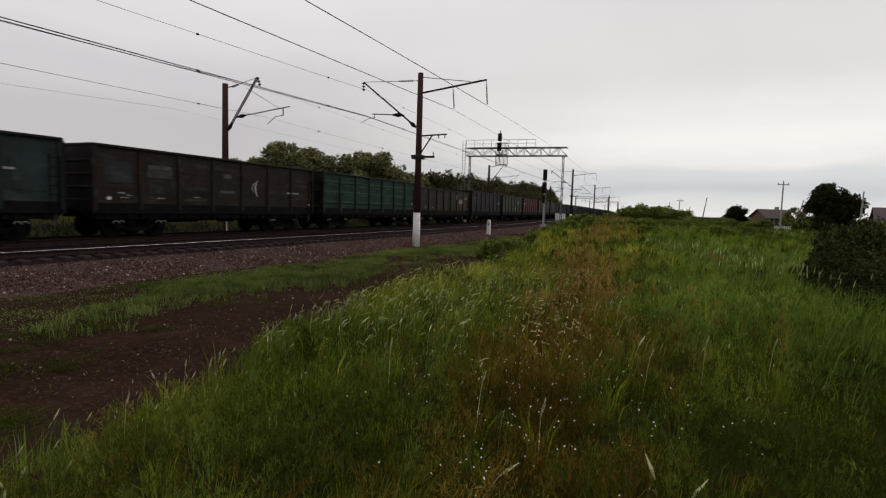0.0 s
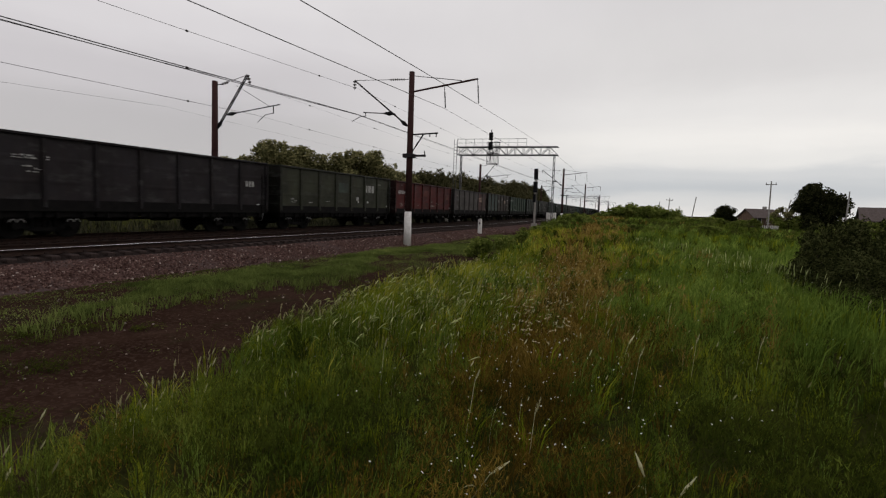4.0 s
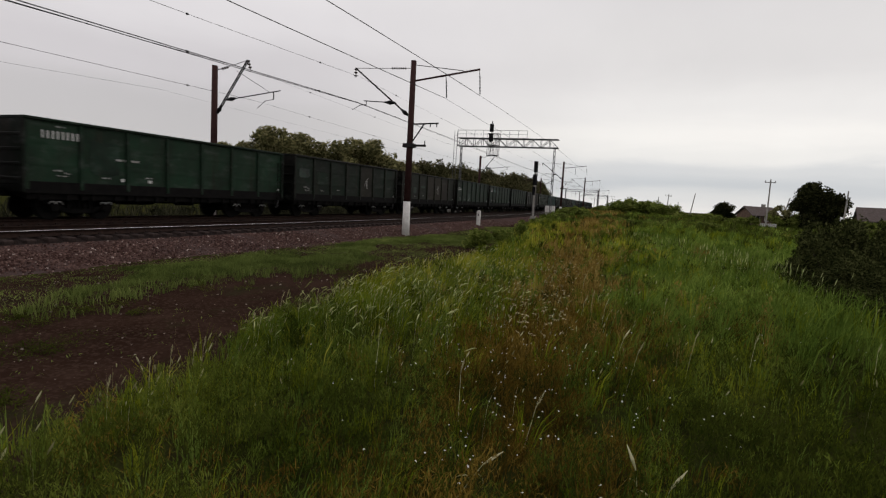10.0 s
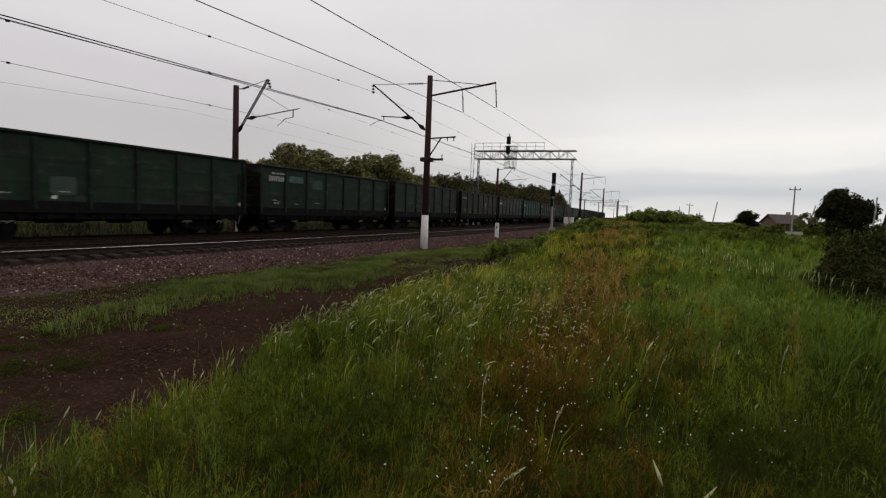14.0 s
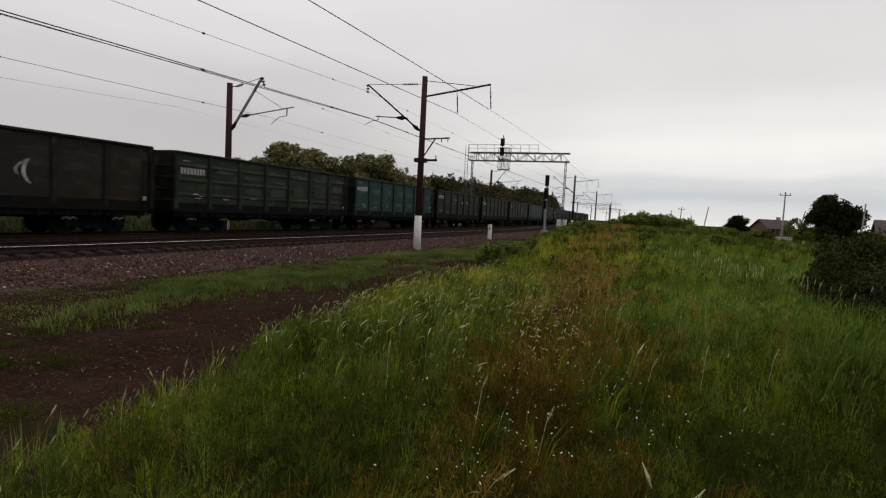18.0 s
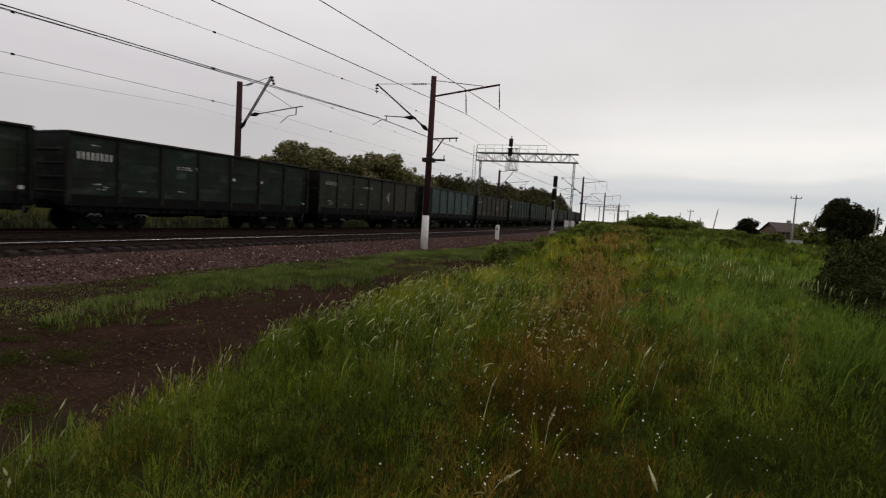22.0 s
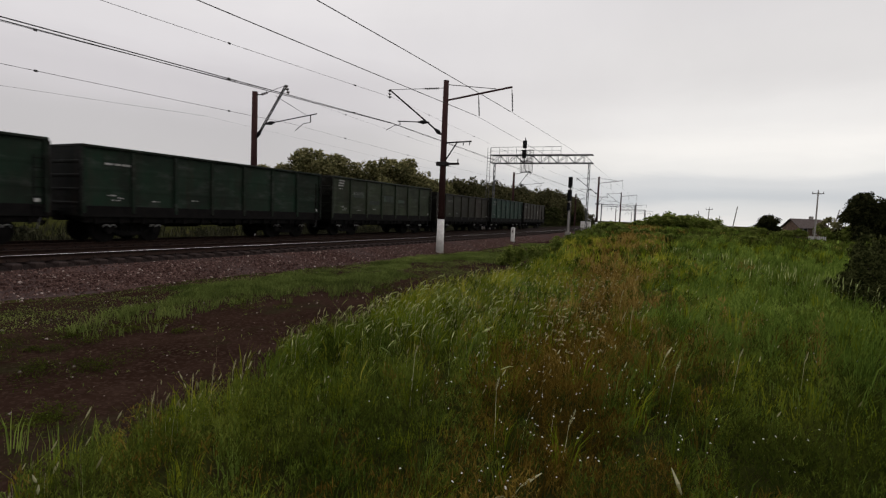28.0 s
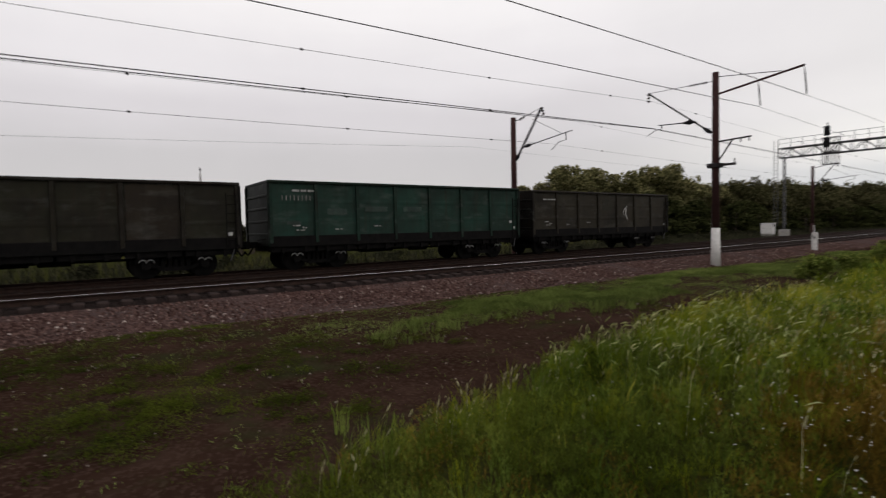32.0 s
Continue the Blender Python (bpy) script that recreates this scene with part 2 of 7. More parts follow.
# brown of the nearby dry strip, toned down for the shade of the near meadow
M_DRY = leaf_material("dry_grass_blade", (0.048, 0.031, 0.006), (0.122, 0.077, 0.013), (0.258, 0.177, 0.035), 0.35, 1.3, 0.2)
M_STRAW = leaf_material("straw_blade", (0.107, 0.067, 0.013), (0.231, 0.154, 0.036), (0.400, 0.287, 0.090), 0.4, 1.3, 0.3)
M_WEED = leaf_material("weed_leaf", (0.028, 0.046, 0.006), (0.090, 0.122, 0.017), (0.190, 0.215, 0.038), 0.35, 1.0, 0.15)
M_TURF = leaf_material("creeping_turf", (0.046, 0.063, 0.016), (0.120, 0.153, 0.038), (0.239, 0.281, 0.083), 0.3, 1.4, 0.15)
M_FAR = leaf_material("far_meadow_grass", (0.022, 0.029, 0.006), (0.055, 0.070, 0.015), (0.114, 0.129, 0.031), 0.4, 0.25, 0.3)
# herb leaves, colour lowered to paint in the shade of the near sward
M_HERB = leaf_material("shaded_feathery_herb", (0.012, 0.021, 0.003), (0.041, 0.054, 0.008), (0.101, 0.118, 0.016), 0.35, 1.3, 0.15)
# grass and scrub tone behind the train, lowered in place of its shade
M_ROUGH_SHADED = leaf_material("rough_grass", (0.013, 0.013, 0.008), (0.030, 0.031, 0.018), (0.066, 0.064, 0.038), 0.3, 0.7, 0.4)
M_CREAM = leaf_material("cream_petal", (0.36, 0.30, 0.17), (0.52, 0.45, 0.27), (0.68, 0.60, 0.40), 0.3)
M_SEED = leaf_material("seed_head", (0.28, 0.26, 0.13), (0.42, 0.40, 0.22), (0.60, 0.57, 0.36), 0.3)
M_PETAL = leaf_material("white_petal", (0.62, 0.60, 0.54), (0.74, 0.72, 0.66), (0.84, 0.82, 0.77), 0.3)
# wood leaves in a lit tone, then a shaded copy at under half the colour
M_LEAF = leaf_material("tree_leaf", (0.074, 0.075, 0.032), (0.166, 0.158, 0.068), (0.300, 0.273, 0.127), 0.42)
M_LEAF_SHADED = leaf_material("shaded_tree_leaf", (0.035, 0.037, 0.016), (0.076, 0.073, 0.032), (0.140, 0.127, 0.061), 0.36)
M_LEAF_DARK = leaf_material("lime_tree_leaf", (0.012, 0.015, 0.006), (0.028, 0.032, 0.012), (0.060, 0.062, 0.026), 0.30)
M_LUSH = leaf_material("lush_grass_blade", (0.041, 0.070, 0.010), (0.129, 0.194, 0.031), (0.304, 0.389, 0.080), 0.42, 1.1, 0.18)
M_PLUME = leaf_material("grass_plume", (0.194, 0.241, 0.076), (0.358, 0.410, 0.153), (0.597, 0.622, 0.306), 0.35, 1.2, 0.5)
# leaf of the low front row, its dark colour standing for the wood's shaded foot
M_UNDERGROWTH = leaf_material("shaded_undergrowth_leaf", (0.018, 0.023, 0.008), (0.042, 0.048, 0.017), (0.080, 0.084, 0.032), 0.35)
M_LEAF2 = leaf_material("willow_leaf", (0.017, 0.021, 0.007), (0.045, 0.052, 0.017), (0.098, 0.104, 0.038), 0.35, 0.8)
M_LEAF3 = leaf_material("shrub_leaf", (0.084, 0.112, 0.022), (0.154, 0.196, 0.038), (0.252, 0.280, 0.074), 0.4, 0.6)
M_WOODWALL = plain("old_board_wall", (0.10, 0.065, 0.05), (0.20, 0.14, 0.11), 2.0, 0.9)
M_ROOF = plain("slate_roof", (0.070, 0.054, 0.050), (0.125, 0.102, 0.096), 3.0, 0.9)
M_PANE = plain("window_glass", (0.03, 0.035, 0.04), (0.05, 0.055, 0.06), 2.0, 0.08, spec=0.6)
M_SIGBLACK = plain("signal_black", (0.006, 0.006, 0.007), (0.014, 0.014, 0.015), 8.0, 0.55)

# ---------------------------------------------------------------- mesh helpers


def part(name, bm, material, parent=None, label="", smooth=False):
    me = bpy.data.meshes.new(name)
    bm.to_mesh(me)
    bm.free()
    return part_of(name, me, material, parent, label, smooth)


def part_of(name, me, material, parent=None, label="", smooth=False):
    if material and not me.materials:
        me.materials.append(material)
    if smooth:
        me.polygons.foreach_set("use_smooth", [True] * len(me.polygons))
    ob = new(name, me)
    if parent:
        ob.parent = parent
    if label:
        ob["label"] = label
    return ob


def box(bm, x0, y0, z0, x1, y1, z1, bevel=0.0):
    """A box between two corners, with its edges cut when bevel is given."""
    r = bmesh.ops.create_cube(bm, size=1, matrix=Matrix.Translation(((x0 + x1) / 2, (y0 + y1) / 2, (z0 + z1) / 2)) @ Matrix.Diagonal((x1 - x0, y1 - y0, z1 - z0, 1)))
    if bevel:
        edges = list({e for v in r["verts"] for e in v.link_edges})
        bmesh.ops.bevel(bm, geom=edges, offset=bevel, segments=1, affect="EDGES")
    return bm


def boxed(x0, y0, z0, x1, y1, z1, bevel=0.0):
    return box(bmesh.new(), x0, y0, z0, x1, y1, z1, bevel)


def rod(bm, a, b, r0, r1=None, sides=8):
    """A round bar from a to b."""
    a, b = Vector(a), Vector(b)
    d = b - a
    m = Matrix.Translation((a + b) / 2) @ d.to_track_quat("Z", "Y").to_matrix().to_4x4()
    bmesh.ops.create_cone(bm, cap_ends=True, segments=sides, radius1=r0, radius2=r0 if r1 is None else r1, depth=d.length, matrix=m)
    return bm


def bar(bm, a, b, w, h=None):
    """A square bar from a to b."""
    a, b = Vector(a), Vector(b)
    d = b - a
    m = Matrix.Translation((a + b) / 2) @ d.to_track_quat("Z", "Y").to_matrix().to_4x4() @ Matrix.Diagonal((w, h or w, d.length, 1))
    bmesh.ops.create_cube(bm, size=1, matrix=m)
    return bm


def mesh_np(name, verts, faces, sizes):
    """A mesh from arrays: vertices, flat face indices and the size of each face."""
    me = bpy.data.meshes.new(name)
    me.vertices.add(len(verts))
    me.vertices.foreach_set("co", np.asarray(verts, np.float32).ravel())
    me.loops.add(len(faces))
    me.loops.foreach_set("vertex_index", np.asarray(faces, np.int32))
    starts = np.r_[0, np.cumsum(sizes)[:-1]].astype(np.int32)
    me.polygons.add(len(sizes))
    me.polygons.foreach_set("loop_start", starts)
    me.update(calc_edges=True)
    me.validate()
    return me


def sheet(name, grid):
    """A mesh from a grid of points, shape (rows, columns, 3)."""
    n, m = grid.shape[:2]
    i = np.arange(n * m).reshape(n, m)
    f = np.stack([i[:-1, :-1], i[:-1, 1:], i[1:, 1:], i[1:, :-1]], -1).reshape(-1)
    return mesh_np(name, grid.reshape(-1, 3), f, np.full((n - 1) * (m - 1), 4))


def thing(name, label, category, group="", at=None, kind=""):
    ob = tagged(new(name), label, category, group, kind)
    if at is not None:
        ob.matrix_world = at
    return ob


# ---------------------------------------------------------------- the line of the railway
XN, XT = -17.62, -21.69               # centre lines of the near track and of the train's track
CURVE_START, CURVE_LENGTH, CURVE_TURN, CURVE_X = 3.357, 60.0, 0.09105, -19.0
CURV = CURVE_TURN / CURVE_LENGTH


def line(off, s, z=0.0):
    """Place and heading (radians to the left of +y) at s metres along the line, off metres to the side."""
    if s < CURVE_START:
        return Vector((off, s, z)), 0.0
    end = CURVE_START + CURVE_LENGTH
    a = CURV * (min(s, end) - CURVE_START)
    x, y = CURVE_X - (1 - math.cos(a)) / CURV, CURVE_START + math.sin(a) / CURV
    if s > end:
        x, y = x - math.sin(a) * (s - end), y + math.cos(a) * (s - end)
    return Vector((x + (off - CURVE_X) * math.cos(a), y + (off - CURVE_X) * math.sin(a), z)), a


def on_line(off, s, z=0.0):
    p, a = line(off, s, z)
    return Matrix.Translation(p) @ Matrix.Rotation(a, 4, "Z")


def line_np(off, s):
    a = np.clip(s - CURVE_START, 0, CURVE_LENGTH) * CURV
    over = np.maximum(s - CURVE_START - CURVE_LENGTH, 0)
    x = CURVE_X - (1 - np.cos(a)) / CURV - np.sin(a) * over
    y = np.minimum(s, CURVE_START) + np.sin(a) / CURV + np.cos(a) * over
    o = off - CURVE_X
    return x + o * np.cos(a), y + o * np.sin(a)


def offset_np(x, y):
    """Side offset and distance along the line of places in the plan."""
    cx = CURVE_X - 1 / CURV
    a = np.clip(np.arctan2(y - CURVE_START, x - cx), 0, CURVE_TURN)
    arc = CURVE_X + np.hypot(x - cx, y - CURVE_START) - 1 / CURV
    ex = CURVE_X - (1 - math.cos(CURVE_TURN)) / CURV
    ey = CURVE_START + math.sin(CURVE_TURN) / CURV
    c, s = math.cos(CURVE_TURN), math.sin(CURVE_TURN)
    lo, ls = (x - ex) * c + (y - ey) * s + CURVE_X, -(x - ex) * s + (y - ey) * c + CURVE_START + CURVE_LENGTH
    off = np.where(y < CURVE_START, x, np.where(a >= CURVE_TURN, lo, arc))
    along = np.where(y < CURVE_START, y, np.where(a >= CURVE_TURN, ls, CURVE_START + a / CURV))
    return off, along


def smooth(a, b, x):
    t = np.clip((x - a) / (b - a), 0, 1)
    return t * t * (3 - 2 * t)


def wave(x, y, seed=0.0):
    """Cheap rolling unevenness, about -1 to 1."""
    return (np.sin(0.61 * x + 1.3 * np.sin(0.37 * y + seed) + seed) + np.sin(0.53 * y + 1.1 * np.sin(0.45 * x - seed) + 2 * seed) + 0.6 * np.sin(1.7 * x + 1.1 * y + seed)) / 2.6


def edge_off(s):
    """Where the tall grass begins, as an offset, at s along the line."""
    return np.interp(s, [-20, -4, 1, 2.5, 3.5, 5.7, 8.6, 12.9, 20, 30, 45, 80, 150], [-1.9, -2.9, -3.55, -3.92, -4.25, -5.05, -5.6, -5.55, -6.3, -8.2, -10.5, -12.4, -13.2]) + 0.16 * np.sin(2.1 * s) + 0.12 * np.sin(5.3 * s + 1)


def ground_z(x, y):
    x, y = np.asarray(x, float), np.asarray(y, float)
    off, s = offset_np(x, y)
    o = off - XN
    z = np.interp(o, [-60, -14, -9, -6.8, 2.6, 5.0, 8.5, 10.5], [-0.3, -0.7, -0.75, -0.8, -0.8, -0.66, -0.58, -0.55])
    rise = smooth(-0.8, 1.6, off - edge_off(s))
    top = np.interp(off, [-14, -6, 2, 5, 9, 30, 90], [-0.12, -0.02, 0.0, -0.10, -0.55, -0.45, -0.2])
    top = top + 0.62 * smooth(16, 46, s) * smooth(22, 2, off) * (1 - 0.5 * smooth(110, 200, s))
    z = z + 0.85 * smooth(48, 78, s) * smooth(3.2, 6.0, o)
    z = z * (1 - rise) + top * rise
    near = np.hypot(x, y)
    return z + 0.05 * wave(x, y, 0.7) * smooth(3, 9, near) + 0.02 * wave(3.1 * x, 3.3 * y, 2.0)


# ---------------------------------------------------------------- ground
def build_ground():
    def axis(core, far, dense, steps):
        a = np.arange(-core, core + 0.01, dense)
        b = core + (far - core) * (np.arange(1, steps + 1) / steps) ** 2.6
        return np.r_[-b[::-1], a, b]
    xs, ys = axis(46, 2600, 0.7, 60), axis(70, 2600, 0.7, 60)
    gx, gy = np.meshgrid(xs, ys)
    off, s = offset_np(gx, gy)
    under = smooth(XN + 4.2, XN + 5.2, off) * smooth(0.1, -0.9, off - edge_off(s)) * (s > -44) * (s < 168)
    ob = part_of("ground", sheet("ground", np.stack([gx, gy, ground_z(gx, gy) - 0.12 * under], -1)), M_SOIL, smooth=True)
    tagged(ob, "grassy meadow soil beside the railway, green and brown", "ground", kind="structure")
    # the dirt track between the ballast and the tall grass
    ss = np.r_[np.arange(-45, 60, 0.5), np.arange(60, 170, 2.0)]
    fr = np.linspace(0, 1, 22)
    s2, f2 = np.meshgrid(ss, fr, indexing="ij")
    lo = XN + 3.7 + 0.25 * np.sin(1.3 * s2) + 0.15 * np.sin(3.1 * s2)
    hi = edge_off(s2) + 0.35
    x, y = line_np(lo + (hi - lo) * f2, s2)
    z = ground_z(x, y) + 0.015 - 0.05 * np.exp(-((f2 - 0.62) / 0.10) ** 2) - 0.04 * np.exp(-((f2 - 0.30) / 0.08) ** 2)
    z = z - 0.10 * (1 - smooth(0.0, 0.05, f2) * smooth(1.0, 0.95, f2))
    ob = part_of("dirt_road", sheet("dirt_road", np.stack([x, y, z], -1)), M_DIRT, smooth=True)
    tagged(ob, "dark packed dirt service road with sparse weeds", "dirt road", kind="structure")


build_ground()

# ---------------------------------------------------------------- ballast and tracks
S_ALL = np.r_[np.arange(-60, 130, 1.0), np.arange(130, 620, 10.0)]


def build_ballast():
    prof = np.array([(-7.9, -0.86), (-7.0, -0.62), (-5.8, -0.24), (-5.2, -0.22), (-3.0, -0.22), (-2.0, -0.27), (-1.2, -0.20), (0, -0.235), (1.1, -0.25), (1.4, -0.335), (1.7, -0.375), (2.0, -0.43), (2.4, -0.50), (3.1, -0.66), (3.9, -0.84)])
    fine = np.arange(-7.9, 3.91, 0.3)
    s2, o2 = np.meshgrid(S_ALL, fine, indexing="ij")
    x, y = line_np(XN + o2, s2)
    z = np.interp(o2, prof[:, 0], prof[:, 1]) + 0.025 * wave(2.3 * x, 2.9 * y, 0.3)
    ob = part_of("ballast_bed", sheet("ballast_bed", np.stack([x, y, z], -1)), M_BALLAST, smooth=True)
    me = ob.data
    # second, darker ballast across both tracks, out to the sleeper ends
    me.materials.append(M_BED_DARK)
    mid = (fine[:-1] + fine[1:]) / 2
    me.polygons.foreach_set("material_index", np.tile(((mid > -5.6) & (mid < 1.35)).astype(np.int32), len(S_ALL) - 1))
    tagged(ob, "crushed-stone ballast bed under two railway tracks, dusty pinkish grey", "ballast", kind="structure")
    # loose stones on the shoulder that faces the meadow
    rng = np.random.default_rng(4)
    n = 32000
    s = rng.uniform(-14, 52, n)
    o = np.where(rng.random(n) < 0.9, rng.uniform(1.42, 3.5, n), rng.normal(3.7, 0.5, n))
    x, y = line_np(XN + o, s)
    z = np.maximum(np.interp(o, prof[:, 0], prof[:, 1]), ground_z(x, y)) + 0.005
    r = 0.010 + 0.026 * rng.random(n) ** 1.6
    base = np.array([(-1, -1, -1), (1, -1, -1), (1, 1, -1), (-1, 1, -1), (-0.7, -0.7, 1), (0.8, -0.6, 0.9), (0.6, 0.7, 1.1), (-0.6, 0.8, 0.8)])
    v = base[None] * (r[:, None, None] * rng.uniform(0.55, 1.2, (n, 8, 3)))
    a = rng.uniform(0, 6.28, n)
    c, q = np.cos(a)[:, None], np.sin(a)[:, None]
    v = np.stack([v[..., 0] * c - v[..., 1] * q, v[..., 0] * q + v[..., 1] * c, v[..., 2] * 0.8], -1) + np.stack([x, y, z], -1)[:, None]
    quads = np.array([(4, 5, 6, 7), (0, 1, 5, 4), (1, 2, 6, 5), (2, 3, 7, 6), (3, 0, 4, 7)])
    f = (np.arange(n)[:, None, None] * 8 + quads[None]).reshape(-1)
    ob = part_of("ballast_stones", mesh_np("ballast_stones", v.reshape(-1, 3), f, np.full(n * 5, 4)), M_STONE)
    tagged(ob, "loose crushed ballast stones on the track shoulder", "ballast stones", kind="stuff")


def rail_mesh(off, bright):
    """A rail along the line: foot, web and head."""
    prof = [(-0.075, -0.18), (0.075, -0.18), (0.070, -0.165), (0.012, -0.15), (0.012, -0.045), (0.037, -0.035), (0.037, -0.006), (0.030, 0.0),
            (-0.028, 0.0), (-0.036, -0.006), (-0.036, -0.035), (-0.012, -0.045), (-0.012, -0.15), (-0.070, -0.165)]
    prof = np.array(prof)
    ss = np.r_[np.arange(-60, 130, 2.0), np.arange(130, 620, 10.0)]
    s2, k2 = np.meshgrid(ss, np.arange(len(prof) + 1) % len(prof), indexing="ij")
    x, y = line_np(off + prof[k2, 0], s2)
    me = sheet("rail", np.stack([x, y, prof[k2, 1]], -1))
    me.materials.append(M_RUST)
    me.materials.append(M_STEEL)
    cols = len(prof)
    head = np.array([1 if k in bright else 0 for k in range(cols)] * (len(ss) - 1), np.int32)
    me.polygons.foreach_set("material_index", head)
    return me


def build_tracks():
    for off, which in ((XN, "empty near track"), (XT, "track under the goods train")):
        tr = thing("railway_track", "two steel rails on concrete sleepers, " + which, "railway track", "railway tracks", kind="structure")
        for side in (-0.796, 0.796):
            part_of("rail", rail_mesh(off + side, (6, 7) if off == XN and side > 0 else ()), None, tr, "rusty rail with a bright worn head")
        bm = bmesh.new()
        # a sleeper: tapered block with sloped ends
        box(bm, -1.35, -0.14, -0.40, 1.35, 0.14, -0.185, 0.03)
        for side in (-0.796, 0.796):
            box(bm, side - 0.14, -0.10, -0.19, side + 0.14, 0.10, -0.172)
            for e in (-0.11, 0.11):
                box(bm, side + e - 0.025, -0.05, -0.175, side + e + 0.025, 0.05, -0.12)
        me = bpy.data.meshes.new("sleeper")
        bm.to_mesh(me)
        bm.free()
        count = 240 if off == XN else 130
        step = 0.545
        for k in range(count):
            ob = part_of("sleeper", me, M_SLEEPER, tr)
            ob.matrix_world = on_line(off, -22 + k * step) @ pose(0, 0, random.uniform(-0.015, 0.005), 0, 0, random.uniform(-0.6, 0.6))
        far = bmesh.new()
        s = -22 + count * step
        while s < 260:
            m = on_line(off, s)
            bmesh.ops.create_cube(far, size=1, matrix=m @ Matrix.Translation((0, 0, -0.29)) @ Matrix.Diagonal((2.7, 0.26, 0.2, 1)))
            s += step
        tagged(part("sleepers_far", far, M_SLEEPER, tr), kind="stuff")


build_ballast()
build_tracks()

# ---------------------------------------------------------------- the goods train
PITCH, BODY = 13.92, 12.90
HALF_W = 1.565


def shared(name, bm, material):
    me = bpy.data.meshes.new(name)
    bm.to_mesh(me)
    bm.free()
    me.materials.append(material)
    return me


RIB_Y = [-BODY / 2 + 0.10 + k * (BODY - 0.20) / 7 for k in range(8)]


def panel_mesh(width, height, swage):
    """One side sheet between two posts, its face pressed into shallow swages."""
    bm = bmesh.new()
    box(bm, -0.02, -width / 2, 0, 0.0, width / 2, height)
    rows = (0.22, 0.5, 0.78) if swage else (0.34, 0.68)
    deep = 0.035 if swage else 0.007
    for r in rows:
        z = r * height
        vs = [bm.verts.new(p) for p in ((0.0, -width * 0.44, z - 0.10), (0.0, width * 0.44, z - 0.10), (deep, width * 0.40, z - 0.03), (deep, -width * 0.40, z - 0.03),
                                        (deep, -width * 0.40, z + 0.03), (deep, width * 0.40, z + 0.03), (0.0, width * 0.44, z + 0.10), (0.0, -width * 0.44, z + 0.10))]
        for f in ((0, 1, 2, 3), (3, 2, 5, 4), (4, 5, 6, 7)):
            bm.faces.new([vs[i] for i in f])
    return bm


def double_arch(x, y, z, r, w):
    """A flat bar bent into two small arches over an axle box."""
    pts = [(y - r + r * math.cos(a), z + r * math.sin(a)) for a in np.linspace(math.pi - 0.2, 0.25, 7)]
    pts += [(y + r + r * math.cos(a), z + r * math.sin(a)) for a in np.linspace(math.pi - 0.25, 0.2, 7)]
    bm, rows = bmesh.new(), []
    for yy, zz in pts:
        rows.append([bm.verts.new(p) for p in ((x, yy, zz - w / 2), (x + w, yy, zz - w / 2), (x + w, yy, zz + w / 2), (x, yy, zz + w / 2))])
    for a, b in zip(rows, rows[1:]):
        for k in range(4):
            bm.faces.new((a[k], a[(k + 1) % 4], b[(k + 1) % 4], b[k]))
    return bm


def wheelset_mesh():
    bm = bmesh.new()
    for side in (-0.80, 0.80):
        rod(bm, (side - 0.065, 0, 0), (side + 0.065, 0, 0), 0.475, sides=24)
        q = -0.07 if side > 0 else 0.07
        rod(bm, (side + q, 0, 0), (side + q * 1.6, 0, 0), 0.505, sides=24)
        for k in range(4):      # web holes of the wheel seen as plugs
            a = k * math.pi / 2
            rod(bm, (side + math.copysign(0.06, side), 0.28 * math.cos(a), 0.28 * math.sin(a)), (side + math.copysign(0.075, side), 0.28 * math.cos(a), 0.28 * math.sin(a)), 0.06, sides=8)
    rod(bm, (-1.12, 0, 0), (1.12, 0, 0), 0.085, sides=10)
    return bm


def side_frame_mesh(side):
    bm = bmesh.new()
    x = side * 1.02
    for a, b, w in (((-1.25, 0.62), (-0.55, 0.80), 0.15), ((-0.55, 0.80), (0.55, 0.80), 0.16), ((0.55, 0.80), (1.25, 0.62), 0.15),
                    ((-1.05, 0.60), (-0.42, 0.33), 0.14), ((-0.42, 0.33), (0.42, 0.33), 0.15), ((0.42, 0.33), (1.05, 0.60), 0.14),
                    ((-0.42, 0.33), (-0.36, 0.80), 0.13), ((0.42, 0.33), (0.36, 0.80), 0.13)):
        bar(bm, (x, a[0], a[1]), (x, b[0], b[1]), 0.16, w)
    for y in (-0.2, 0.0, 0.2):
        rod(bm, (x, y, 0.38), (x, y, 0.70), 0.075, sides=8)
    return bm


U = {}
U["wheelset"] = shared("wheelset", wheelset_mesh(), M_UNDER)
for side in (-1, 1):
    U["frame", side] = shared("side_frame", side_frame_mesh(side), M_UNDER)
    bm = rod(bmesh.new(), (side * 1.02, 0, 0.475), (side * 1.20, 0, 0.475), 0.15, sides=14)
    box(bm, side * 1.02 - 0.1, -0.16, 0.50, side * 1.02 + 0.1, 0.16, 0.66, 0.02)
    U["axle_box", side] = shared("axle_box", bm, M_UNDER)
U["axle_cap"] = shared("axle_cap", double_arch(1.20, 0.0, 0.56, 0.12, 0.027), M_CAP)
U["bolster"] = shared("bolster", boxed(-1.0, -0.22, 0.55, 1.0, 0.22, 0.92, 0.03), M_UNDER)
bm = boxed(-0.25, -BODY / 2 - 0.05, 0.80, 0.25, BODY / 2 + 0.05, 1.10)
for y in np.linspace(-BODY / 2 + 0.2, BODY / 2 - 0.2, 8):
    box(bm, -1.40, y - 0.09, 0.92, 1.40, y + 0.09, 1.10)
